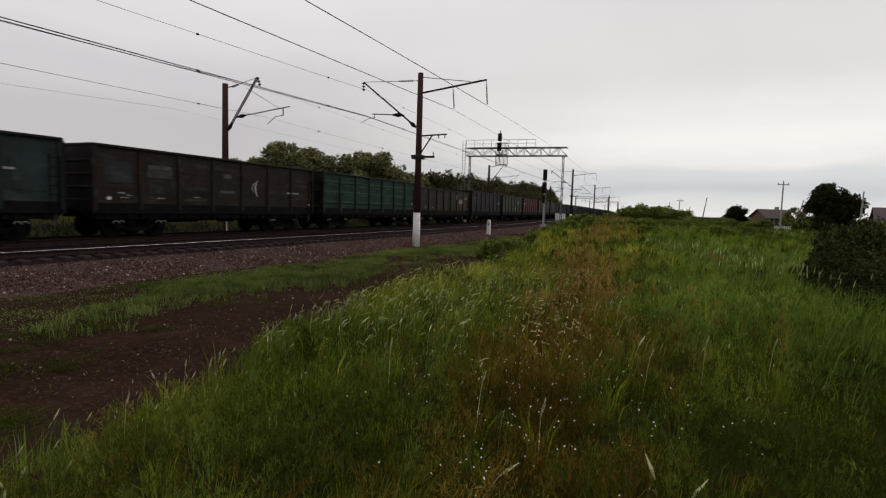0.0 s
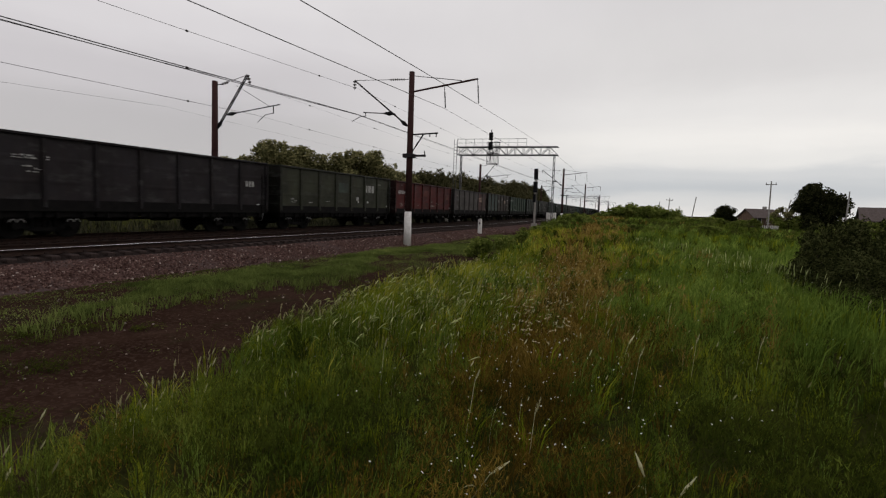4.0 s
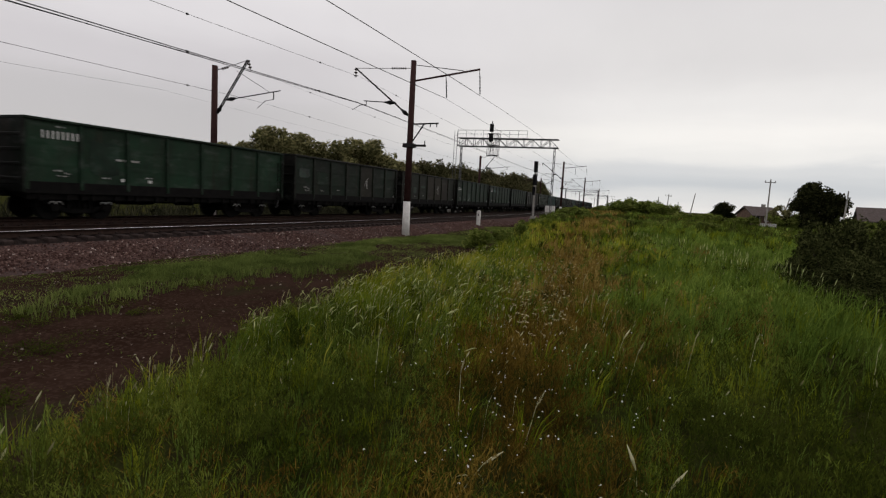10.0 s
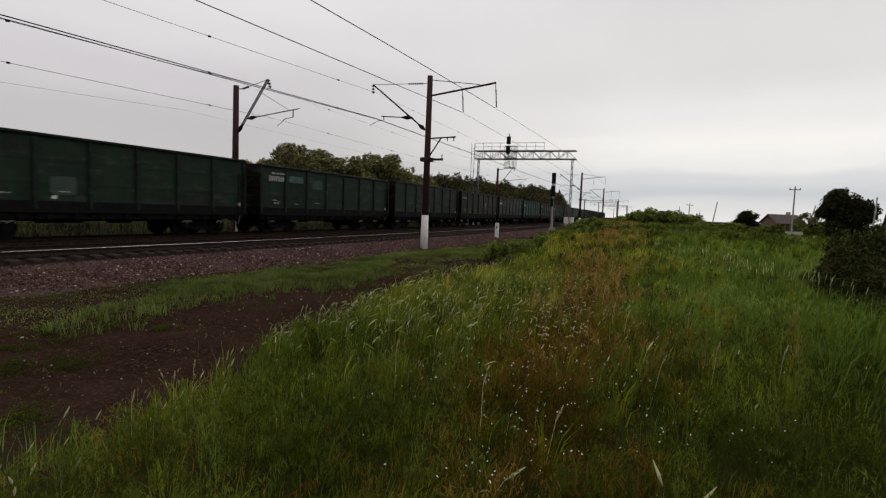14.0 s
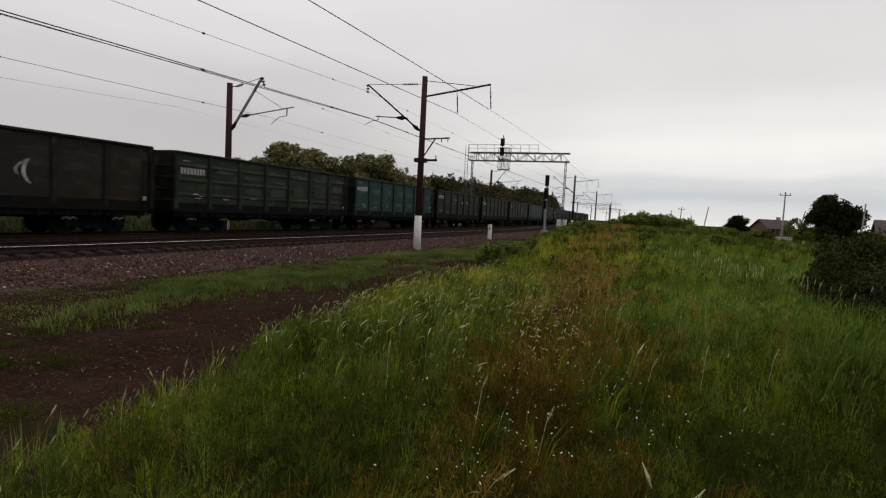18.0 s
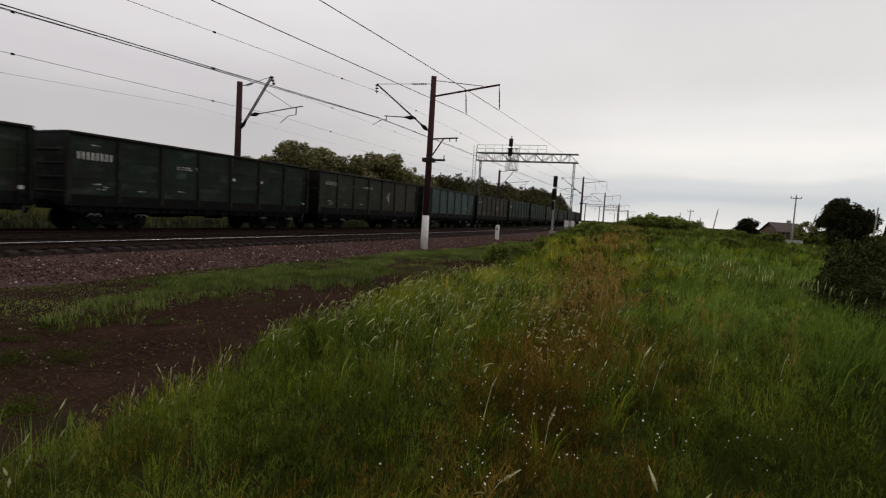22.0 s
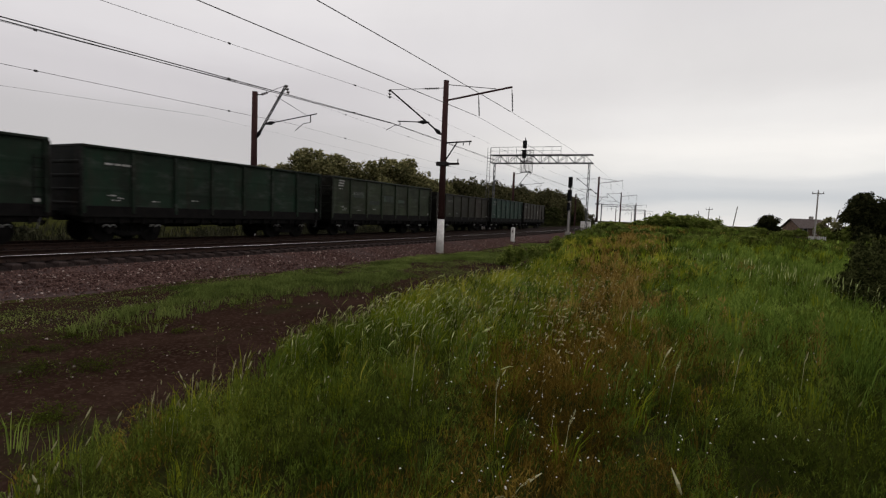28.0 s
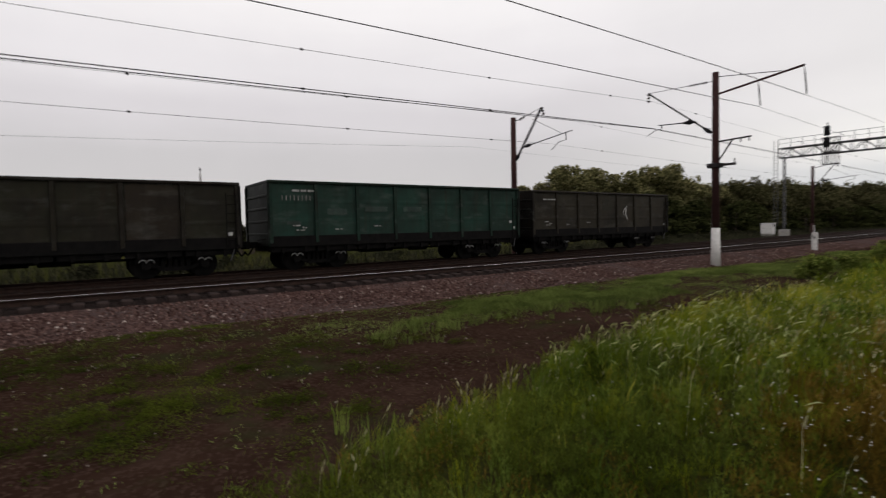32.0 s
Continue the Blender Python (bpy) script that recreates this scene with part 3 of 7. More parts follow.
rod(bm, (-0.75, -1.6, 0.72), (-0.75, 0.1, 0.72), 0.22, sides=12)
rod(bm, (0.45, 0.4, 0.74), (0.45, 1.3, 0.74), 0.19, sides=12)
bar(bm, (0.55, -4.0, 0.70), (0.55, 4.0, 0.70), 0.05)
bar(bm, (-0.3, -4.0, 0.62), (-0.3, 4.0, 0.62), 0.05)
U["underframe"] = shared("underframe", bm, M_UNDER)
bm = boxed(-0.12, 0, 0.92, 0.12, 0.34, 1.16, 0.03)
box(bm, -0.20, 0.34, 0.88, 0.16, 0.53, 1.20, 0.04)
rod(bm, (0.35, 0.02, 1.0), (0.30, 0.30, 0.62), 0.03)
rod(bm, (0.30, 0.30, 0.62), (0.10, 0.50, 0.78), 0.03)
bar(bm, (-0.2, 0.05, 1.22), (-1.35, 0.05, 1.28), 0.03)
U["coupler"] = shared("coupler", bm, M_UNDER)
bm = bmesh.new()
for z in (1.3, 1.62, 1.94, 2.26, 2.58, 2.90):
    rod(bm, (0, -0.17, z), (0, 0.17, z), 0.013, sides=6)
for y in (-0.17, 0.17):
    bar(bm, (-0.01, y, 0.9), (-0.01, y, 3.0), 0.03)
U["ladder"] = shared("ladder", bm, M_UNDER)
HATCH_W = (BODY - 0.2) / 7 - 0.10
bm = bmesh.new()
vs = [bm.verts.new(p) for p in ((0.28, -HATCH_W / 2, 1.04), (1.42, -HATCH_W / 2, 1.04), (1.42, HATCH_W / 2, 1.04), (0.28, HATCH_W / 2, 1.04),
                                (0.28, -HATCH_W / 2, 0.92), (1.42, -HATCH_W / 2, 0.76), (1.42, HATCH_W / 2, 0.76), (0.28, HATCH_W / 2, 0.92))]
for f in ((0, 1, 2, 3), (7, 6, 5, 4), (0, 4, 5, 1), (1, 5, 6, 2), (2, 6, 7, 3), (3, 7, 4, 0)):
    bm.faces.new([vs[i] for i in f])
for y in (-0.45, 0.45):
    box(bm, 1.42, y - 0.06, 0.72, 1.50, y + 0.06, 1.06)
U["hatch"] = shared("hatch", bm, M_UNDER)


def wagon_shell(top, swage, heavy):
    """Shared meshes of a body of one height and kind."""
    key = ("shell", round(top, 2), swage, heavy)
    if key in U:
        return U[key]
    d = {}
    low, w = 1.22, (BODY - 0.20) / 7
    d["side_panel"] = shared("side_panel", panel_mesh(w, top - 0.10 - low, swage), M_PAINT)
    rw = 0.11 if heavy else 0.075
    bm = bmesh.new()
    # post: a pressed channel that narrows a little to the top
    vs = [bm.verts.new(p) for p in ((0.0, -rw, low - 0.12), (0.0, rw, low - 0.12), (0.105, rw * 0.8, low - 0.10), (0.105, -rw * 0.8, low - 0.10),
                                    (0.0, -rw, top - 0.06), (0.0, rw, top - 0.06), (0.075, rw * 0.8, top - 0.10), (0.075, -rw * 0.8, top - 0.10))]
    for f in ((3, 2, 1, 0), (4, 5, 6, 7), (0, 1, 5, 4), (1, 2, 6, 5), (2, 3, 7, 6), (3, 0, 4, 7)):
        bm.faces.new([vs[i] for i in f])
    d["post"] = shared("post", bm, M_PAINT)
    # sill raised over the panel foot, its black standing for the shade there
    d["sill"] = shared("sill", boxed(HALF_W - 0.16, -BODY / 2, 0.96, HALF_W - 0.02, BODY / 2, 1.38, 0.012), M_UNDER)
    bm = boxed(HALF_W - 0.13, -BODY / 2, top - 0.11, HALF_W + 0.005, BODY / 2, top, 0.025)
    d["top_rail"] = shared("top_rail", bm, M_PAINT)
    bm = boxed(-HALF_W + 0.13, -0.10, top - 0.11, HALF_W - 0.13, 0.0, top, 0.02)
    d["end_rail"] = shared("end_rail", bm, M_PAINT)
    bm = boxed(-HALF_W + 0.06, -0.06, 1.0, HALF_W - 0.06, -0.02, top - 0.11)
    for z in (1.45, 1.95, 2.45, 2.95):
        box(bm, -HALF_W + 0.1, -0.03, z - 0.05, HALF_W - 0.1, 0.015, z + 0.05, 0.02)
    for x in (-HALF_W + 0.07, HALF_W - 0.09):
        box(bm, x - 0.07, -0.06, 1.0, x + 0.09, 0.03, top - 0.11)
    d["end_wall"] = shared("end_wall", bm, M_PAINT)
    bm = boxed(-HALF_W + 0.08, -BODY / 2 + 0.05, low, -HALF_W + 0.10, BODY / 2 - 0.05, top - 0.1)
    for y in RIB_Y:
        box(bm, -HALF_W, y - 0.08, low - 0.1, -HALF_W + 0.08, y + 0.08, top - 0.1)
    box(bm, -HALF_W, -BODY / 2, 1.04, -HALF_W + 0.16, BODY / 2, 1.22)
    box(bm, -HALF_W, -BODY / 2, top - 0.1, -HALF_W + 0.12, BODY / 2, top)
    d["far_side"] = shared("far_side", bm, M_PAINT)
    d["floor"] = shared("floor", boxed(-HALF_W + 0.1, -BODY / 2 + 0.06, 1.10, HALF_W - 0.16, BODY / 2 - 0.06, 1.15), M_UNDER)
    U[key] = d
    return d


def marks_mesh(widths, h, gap):
    """A row of upright bars in place of characters."""
    bm, y = bmesh.new(), 0.0
    for w in widths:
        box(bm, 0.0, y, 0, 0.004, y + w, h)
        y += w + gap
    return bm


def scrawl_mesh(seed, width, height, count):
    """Small stencilled lines of writing, too worn to read: short bars of uneven length."""
    rng, bm = random.Random(seed), bmesh.new()
    for row in range(count):
        y, z = 0.0, height * row / count
        while y < width:
            w = rng.uniform(0.05, 0.22)
            if rng.random() < 0.72:
                box(bm, 0.0, y, z, 0.003, min(y + w, width), z + height / count * rng.uniform(0.35, 0.75))
            y += w + rng.uniform(0.02, 0.09)
    return bm


U["number"] = shared("number_bars", marks_mesh([0.062] * 8, 0.27, 0.105), M_CAP)
U["faded_number"] = shared("faded_number_bars", marks_mesh([0.055] * 8, 0.22, 0.105), M_WHITE)
U["worn_number"] = shared("worn_number_bars", marks_mesh([0.034, 0.05, 0.034, 0.05, 0.05, 0.034, 0.05, 0.034], 0.19, 0.115), M_WORN)
U["small_text"] = shared("text_bars", marks_mesh([0.30, 0.22, 0.34], 0.075, 0.06), M_WHITE)
U["tag"] = shared("tag", marks_mesh([0.16], 0.12, 0.0), M_CAP)
U["plate"] = shared("plate", marks_mesh([0.34], 0.24, 0.0), M_WHITE)
U["short_word"] = shared("short_word_bars", marks_mesh([0.15, 0.15, 0.15], 0.28, 0.06), M_WHITE)
U["scrawl"] = shared("scrawl", scrawl_mesh(1, 0.62, 0.26, 3), M_WHITE)
U["scrawl_small"] = shared("scrawl_small", scrawl_mesh(2, 0.34, 0.14, 2), M_WHITE)
U["scrawl_wide"] = shared("scrawl_wide", scrawl_mesh(3, 1.15, 0.16, 2), M_WHITE)


def crescent_arc(bm, bulge, thick, start=0.0, n=16):
    """A tapered arc that bulges to one side, up to the tip of the crescent."""
    rows = []
    for k in range(n + 1):
        f = start + (1 - start) * k / n
        y = 0.44 - bulge * (1 - (2 * f - 1) ** 2) + 0.03 * (1 - f)
        w = thick * (0.22 + 0.78 * math.sin(math.pi * k / n))
        rows.append([bm.verts.new((x, y + e * w / 2, 0.08 + 0.86 * f)) for x, e in ((0.0, -1), (0.004, -1), (0.004, 1), (0.0, 1))])
    for a, b in zip(rows, rows[1:]):
        for k in range(4):
            bm.faces.new((a[k], a[(k + 1) % 4], b[(k + 1) % 4], b[k]))


bm = bmesh.new()
crescent_arc(bm, 0.42, 0.036, 0.30)
crescent_arc(bm, 0.19, 0.074)
U["crescent"] = shared("crescent_emblem", bm, M_CAP)
bm = marks_mesh([0.34, 0.34, 0.34], 0.50, 0.13)
U["word_white"] = shared("word_bars", bm, M_WHITE)
bm = bmesh.new()
for y0, z0, y1, z1 in ((-0.30, 0.12, 0.22, 0.22), (-0.22, -0.30, -0.10, 0.12), (0.22, -0.14, 0.34, 0.22), (0.02, -0.24, 0.28, -0.14), (0.42, -0.24, 0.58, -0.12), (0.64, -0.24, 0.74, -0.12),
                       (0.80, -0.24, 0.92, 0.22), (0.92, 0.14, 1.20, 0.24), (1.14, -0.24, 1.26, 0.14), (0.92, -0.24, 1.14, -0.14)):
    box(bm, 0.0, y0, z0, 0.003, y1, z1)
U["round_logo"] = shared("round_logo", bm, M_ORANGE)
U["word_orange"] = shared("word_bars_orange", marks_mesh([0.27, 0.27, 0.27], 0.42, 0.08), M_ORANGE)
bm = bmesh.new()
for k, (a, b) in enumerate(((0.10, 0.62), (0.05, 0.56), (0.0, 0.50))):
    box(bm, 0, a, 0.34 - 0.15 * k, 0.004, b, 0.42 - 0.15 * k)
U["wing_emblem"] = shared("wing_emblem", bm, M_WHITE)

# colours: body, posts, then patches and marks as (kind, along, height, [width, tall, colour])
GREEN, DGREEN, TEAL, OLIVE = (0.015, 0.037, 0.021), (0.012, 0.026, 0.016), (0.022, 0.070, 0.064), (0.027, 0.029, 0.019)
BROWN, DBROWN, REDBR, GREY, SLATE, BLACKG = (0.032, 0.023, 0.016), (0.025, 0.017, 0.013), (0.080, 0.014, 0.013), (0.074, 0.064, 0.060), (0.023, 0.020, 0.022), (0.012, 0.021, 0.014)
BLUEGR = (0.019, 0.025, 0.034)
PALEG, PALE = (0.062, 0.084, 0.073), (0.140, 0.140, 0.132)
# index from the tail: body colour, post colour, roof-line height, pressed swages, heavy posts, patches, marks
TRAIN = {
    0: ((0.030, 0.026, 0.018), DBROWN, 3.47, 0, 0, [(3, .7, 1.0, .7, OLIVE)], [("small_text", -5.6, 2.95), ("crescent", 1.35, 1.75)]),
    1: ((0.017, 0.043, 0.032), DGREEN, 3.52, 0, 0, [(1, .5, .9, .25, PALEG), (2, .55, 1.1, .22, PALEG), (3, .55, 1.0, .22, PALEG), (0, .3, .6, .12, PALEG)], [("worn_number", -5.9, 2.76), ("small_text", -5.5, 3.1), ("tag", 5.8, 1.75)]),
    2: ((0.021, 0.020, 0.013), DBROWN, 3.38, 0, 0, [(1, .5, 1.3, 1.0, (0.022, 0.026, 0.016)), (2, .5, 1.3, 1.0, (0.022, 0.026, 0.016)), (5, .5, 1.3, 1.0, BROWN)], [("worn_number", -4.0, 2.66)]),
    3: ((0.032, 0.042, 0.024), DGREEN, 3.60, 0, 0, [(1, .6, 1.2, .35, PALEG), (2, .4, 1.3, .25, PALEG), (3, .55, 1.3, .4, PALEG), (4, .5, 1.0, .2, PALEG)], [("wing_emblem", -5.8, 2.98), ("scrawl_small", -5.7, 2.78), ("worn_number", -4.3, 2.55)]),
    4: (DGREEN, BLACKG, 3.57, 0, 0, [], [("small_text", -5.6, 2.9)]),
    5: (DGREEN, BLACKG, 3.62, 0, 0, [(4, .6, .5, .5, PALEG), (5, .6, .4, .3, PALEG)], [("number", -5.9, 2.6), ("tag", 2.0, 1.6)]),
    6: ((0.025, 0.024, 0.016), DBROWN, 3.54, 0, 0, [(0, .5, 1.4, 1.4, (0.022, 0.029, 0.020)), (1, .5, 1.3, 1.2, (0.022, 0.029, 0.020)), (4, .5, 1.4, 1.4, BROWN), (5, .5, 1.4, 1.4, BROWN), (6, .5, 1.4, 1.4, BROWN)], [("crescent", 1.35, 1.75), ("faded_number", -5.6, 2.75), ("scrawl_small", -5.3, 3.15)]),
    7: ((0.028, 0.048, 0.041), DGREEN, 3.59, 0, 1, [(k, .55, 1.62, 1.75, (0.064, 0.104, 0.092)) for k in range(1, 7)] + [(0, .55, 1.0, 1.6, (0.030, 0.040, 0.032))], [("tag", 4.0, 1.9)]),
    8: ((0.023, 0.027, 0.019), DBROWN, 3.58, 0, 0, [(1, .6, 1.1, .3, OLIVE), (2, .4, 1.0, .25, OLIVE), (4, .5, 1.3, 1.4, (0.032, 0.027, 0.019)), (5, .5, 1.3, 1.2, (0.044, 0.034, 0.024)), (6, .5, 1.5, 1.4, (0.048, 0.038, 0.027))], [("crescent", 1.35, 1.75), ("faded_number", -5.75, 2.75), ("scrawl_small", -2.9, 2.7), ("scrawl_wide", -1.6, 2.75)]),
    9: (BLACKG, DBROWN, 3.61, 0, 0, [(2, .5, .5, .2, PALEG)], [("number", -6.05, 2.65), ("scrawl_small", -5.6, 3.1), ("scrawl_wide", -2.0, 2.65), ("tag", 1.0, 2.4), ("tag", 2.8, 2.4)]),
    10: (BLACKG, DBROWN, 3.57, 0, 0, [(1, .62, .5, .12, PALE), (2, .55, .9, .10, PALE)], [("number", -6.0, 2.82), ("scrawl_small", -5.7, 3.2), ("plate", 0.35, 2.45), ("plate", 1.8, 2.5), ("scrawl_wide", -2.0, 2.75)]),
    11: ((0.018, 0.050, 0.044), DGREEN, 3.60, 0, 1, [(k, .66, .9 + .3 * (k % 2), .34, (0.055, 0.105, 0.094)) for k in range(7)] + [(k, .30, 1.2 - .4 * (k % 3), .3, (0.040, 0.085, 0.076)) for k in range(7)], [("number", -6.1, 2.72), ("scrawl_small", -5.9, 3.15), ("tag", 5.9, 1.8)]),
    12: ((0.022, 0.031, 0.019), DGREEN, 3.61, 1, 1, [(1, .72, 1.1, .13, PALEG), (2, .66, 1.2, .16, PALEG), (3, .62, 1.1, .12, PALEG), (4, .5, 1.1, .8, (0.037, 0.043, 0.029)), (5, .5, 1.1, .7, (0.040, 0.045, 0.033)), (6, .6, 1.0, .3, PALEG), (2, .35, 1.1, .3, (0.045, 0.058, 0.046)), (3, .38, 1.1, .4, (0.045, 0.058, 0.046)), (5, .78, 1.1, .2, PALEG), (4, .8, 1.1, .2, PALEG)],
         [("number", -6.1, 2.64), ("scrawl_small", -6.0, 3.12), ("tag", 6.0, 1.35)]),
    13: ((0.013, 0.016, 0.010), DBROWN, 3.61, 0, 0, [(3, .5, 1.3, 1.4, DBROWN), (4, .5, 1.3, 1.4, DBROWN), (5, .5, 1.3, 1.4, DBROWN), (6, .5, 1.3, 1.4, DBROWN), (1, .3, .5, .15, PALEG)], [("crescent", 1.35, 1.7), ("faded_number", -5.9, 2.85), ("tag", 6.0, 1.4)]),
    14: (DGREEN, BLACKG, 3.66, 0, 0, [], [("tag", 5.9, 1.4), ("small_text", -1.0, 1.5)]),
    15: (DGREEN, BLACKG, 3.60, 0, 0, [(1, .76, 1.22, .34, (0.10, 0.17, 0.155)), (2, .68, 1.05, .5, (0.075, 0.11, 0.10))], [("number", -5.75, 2.78), ("small_text", -5.6, 3.15), ("scrawl_small", -5.4, 1.55), ("tag", 6.0, 1.5)]),
    16: (DGREEN, BLACKG, 3.66, 0, 0, [(2, .3, .9, .6, PALEG)], [("number", -6.15, 2.55), ("scrawl_small", -6.0, 3.12), ("scrawl_small", -5.2, 2.35), ("tag", -2.2, 1.45), ("tag", 6.0, 1.4)]),
    17: ((0.014, 0.018, 0.012), DBROWN, 3.63, 0, 0, [(1, .4, .7, .5, PALEG), (2, .55, 1.0, .2, PALEG), (3, .5, 1.3, 1.3, BROWN), (4, .5, 1.3, 1.3, BROWN), (5, .5, 1.3, 1.3, DBROWN)], [("number", -5.75, 2.70), ("small_text", -5.75, 3.14), ("crescent", 1.35, 1.75)]),
    18: (BLACKG, DBROWN, 3.63, 0, 0, [(0, .6, 1.0, .5, PALEG), (1, .5, 1.2, .7, DGREEN), (4, .5, 1.3, 1.2, DBROWN)], [("crescent", 1.35, 1.75), ("tag", 6.0, 1.4)]),
    19: (GREEN, DGREEN, 3.56, 0, 0, [(1, .5, 1.2, 1.2, (0.015, 0.037, 0.025))], [("scrawl_small", -5.4, 3.22), ("number", -5.85, 2.88), ("tag", -3.0, 1.5), ("tag", -1.8, 1.5), ("small_text", -3.2, 2.3)]),
    20: (DBROWN, DBROWN, 3.64, 0, 1, [(0, .5, 1.3, 1.2, (0.040, 0.076, 0.067)), (1, .5, 1.3, .95, (0.060, 0.105, 0.092)), (2, .55, 1.3, .95, (0.052, 0.088, 0.078)), (3, .62, .5, .32, PALE), (6, .3, 1.2, .8, OLIVE)], [("wing_emblem", 1.55, 2.85), ("word_orange", 2.75, 2.48), ("plate", -2.75, 2.05), ("plate", -0.75, 2.6), ("plate", 4.7, 2.0), ("scrawl", 4.9, 2.65), ("tag", 5.0, 2.9), ("tag", 5.0, 2.2), ("tag", 5.3, 1.7)]),
    21: (GREY, (0.035, 0.034, 0.033), 3.57, 0, 0, [(5, .5, 1.4, 1.4, (0.095, 0.022, 0.022)), (6, .5, 1.4, 1.4, (0.105, 0.045, 0.040)), (4, .6, .9, .3, (0.14, 0.12, 0.115)), (5, .78, .8, .5, (0.15, 0.06, 0.055)), (6, .8, .9, .5, (0.15, 0.085, 0.075))], [("round_logo", 3.5, 2.68), ("scrawl", -5.6, 2.75), ("scrawl_wide", -5.5, 2.45), ("scrawl_small", -2.9, 2.75), ("scrawl_small", -1.5, 2.75)]),
    22: (REDBR, (0.050, 0.010, 0.009), 3.61, 0, 0, [(3, .68, 1.1, .5, (0.100, 0.035, 0.028)), (3, .22, 1.1, .4, (0.100, 0.035, 0.028)), (5, .3, 1.0, .3, (0.100, 0.035, 0.028)), (6, .6, .9, .45, (0.125, 0.050, 0.040))], [("number", -5.8, 2.58), ("scrawl_small", -5.4, 3.2), ("scrawl_small", 1.2, 1.95), ("scrawl", 2.4, 1.75), ("scrawl_wide", 1.1, 1.6)]),
    23: ((0.040, 0.043, 0.028), (0.022, 0.024, 0.018), 3.64, 0, 1, [(3, .62, 1.2, .6, PALEG), (5, .45, 1.0, .8, (0.035, 0.036, 0.028))], [("word_white", 2.75, 2.45), ("scrawl_small", 4.7, 3.0), ("plate", 1.6, 1.85), ("tag", 1.8, 1.7), ("tag", 3.1, 1.7)]),
    24: (SLATE, (0.012, 0.012, 0.015), 3.62, 0, 0, [], [("scrawl_wide", -5.5, 2.75), ("short_word", 4.9, 2.3), ("scrawl", -5.2, 2.3), ("tag", 5.7, 1.3)]),
    25: ((0.026, 0.022, 0.014), DBROWN, 3.35, 0, 0, [(0, .62, 1.1, .5, OLIVE), (1, .5, 1.3, .9, (0.024, 0.026, 0.017)), (2, .5, 1.1, .8, (0.022, 0.026, 0.017)), (5, .5, 1.3, 1.2, (0.052, 0.032, 0.018)), (6, .5, 1.3, 1.2, (0.056, 0.040, 0.024))], [("wing_emblem", 2.4, 2.5), ("word_orange", 3.4, 2.1), ("small_text", 4.9, 2.6)]),
    # pale strips here put the swages' highlights into the colour
    26: ((0.016, 0.043, 0.030), (0.010, 0.028, 0.020), 3.60, 1, 1, [(k, .72, 1.1, .10, (0.060, 0.110, 0.085)) for k in range(7)] + [(k, .46, 1.1, .10, (0.050, 0.100, 0.075)) for k in range(7)], [("tag", 5.8, 1.8)]),
    27: (DBROWN, BROWN, 3.60, 0, 0, [(0, .6, 1.2, .8, (0.025, 0.035, 0.043)), (1, .72, 1.1, .2, PALE), (1, .35, 1.1, .5, OLIVE), (2, .3, 1.2, .5, OLIVE), (3, .68, .5, .2, PALE), (3, .35, .9, .12, PALE), (2, .25, 1.2, .5, (0.075, 0.078, 0.074)), (1, .62, 1.2, .35, (0.07, 0.07, 0.066))], [("crescent", 1.35, 1.75), ("small_text", 4.2, 2.1), ("tag", -5.9, 1.5)]),
    28: ((0.019, 0.034, 0.033), (0.012, 0.018, 0.018), 3.62, 0, 0, [(6, .5, 1.2, 1.2, (0.025, 0.040, 0.040))], [("small_text", 4.0, 2.4)]),
    29: (DGREEN, BLACKG, 3.45, 0, 0, [], []),
    30: (DBROWN, BROWN, 3.45, 0, 0, [], []),
}
COLOUR_WORD = {GREEN: "green", DGREEN: "dark green", TEAL: "teal", OLIVE: "olive-grey", BROWN: "rusty brown", DBROWN: "dark brown", REDBR: "red", GREY: "grey", SLATE: "slate-black", BLACKG: "blackish green", BLUEGR: "blue-grey"}


def tint(ob, colour):
    ob.color = (*colour, 1)
    return ob


WHEELSETS = []


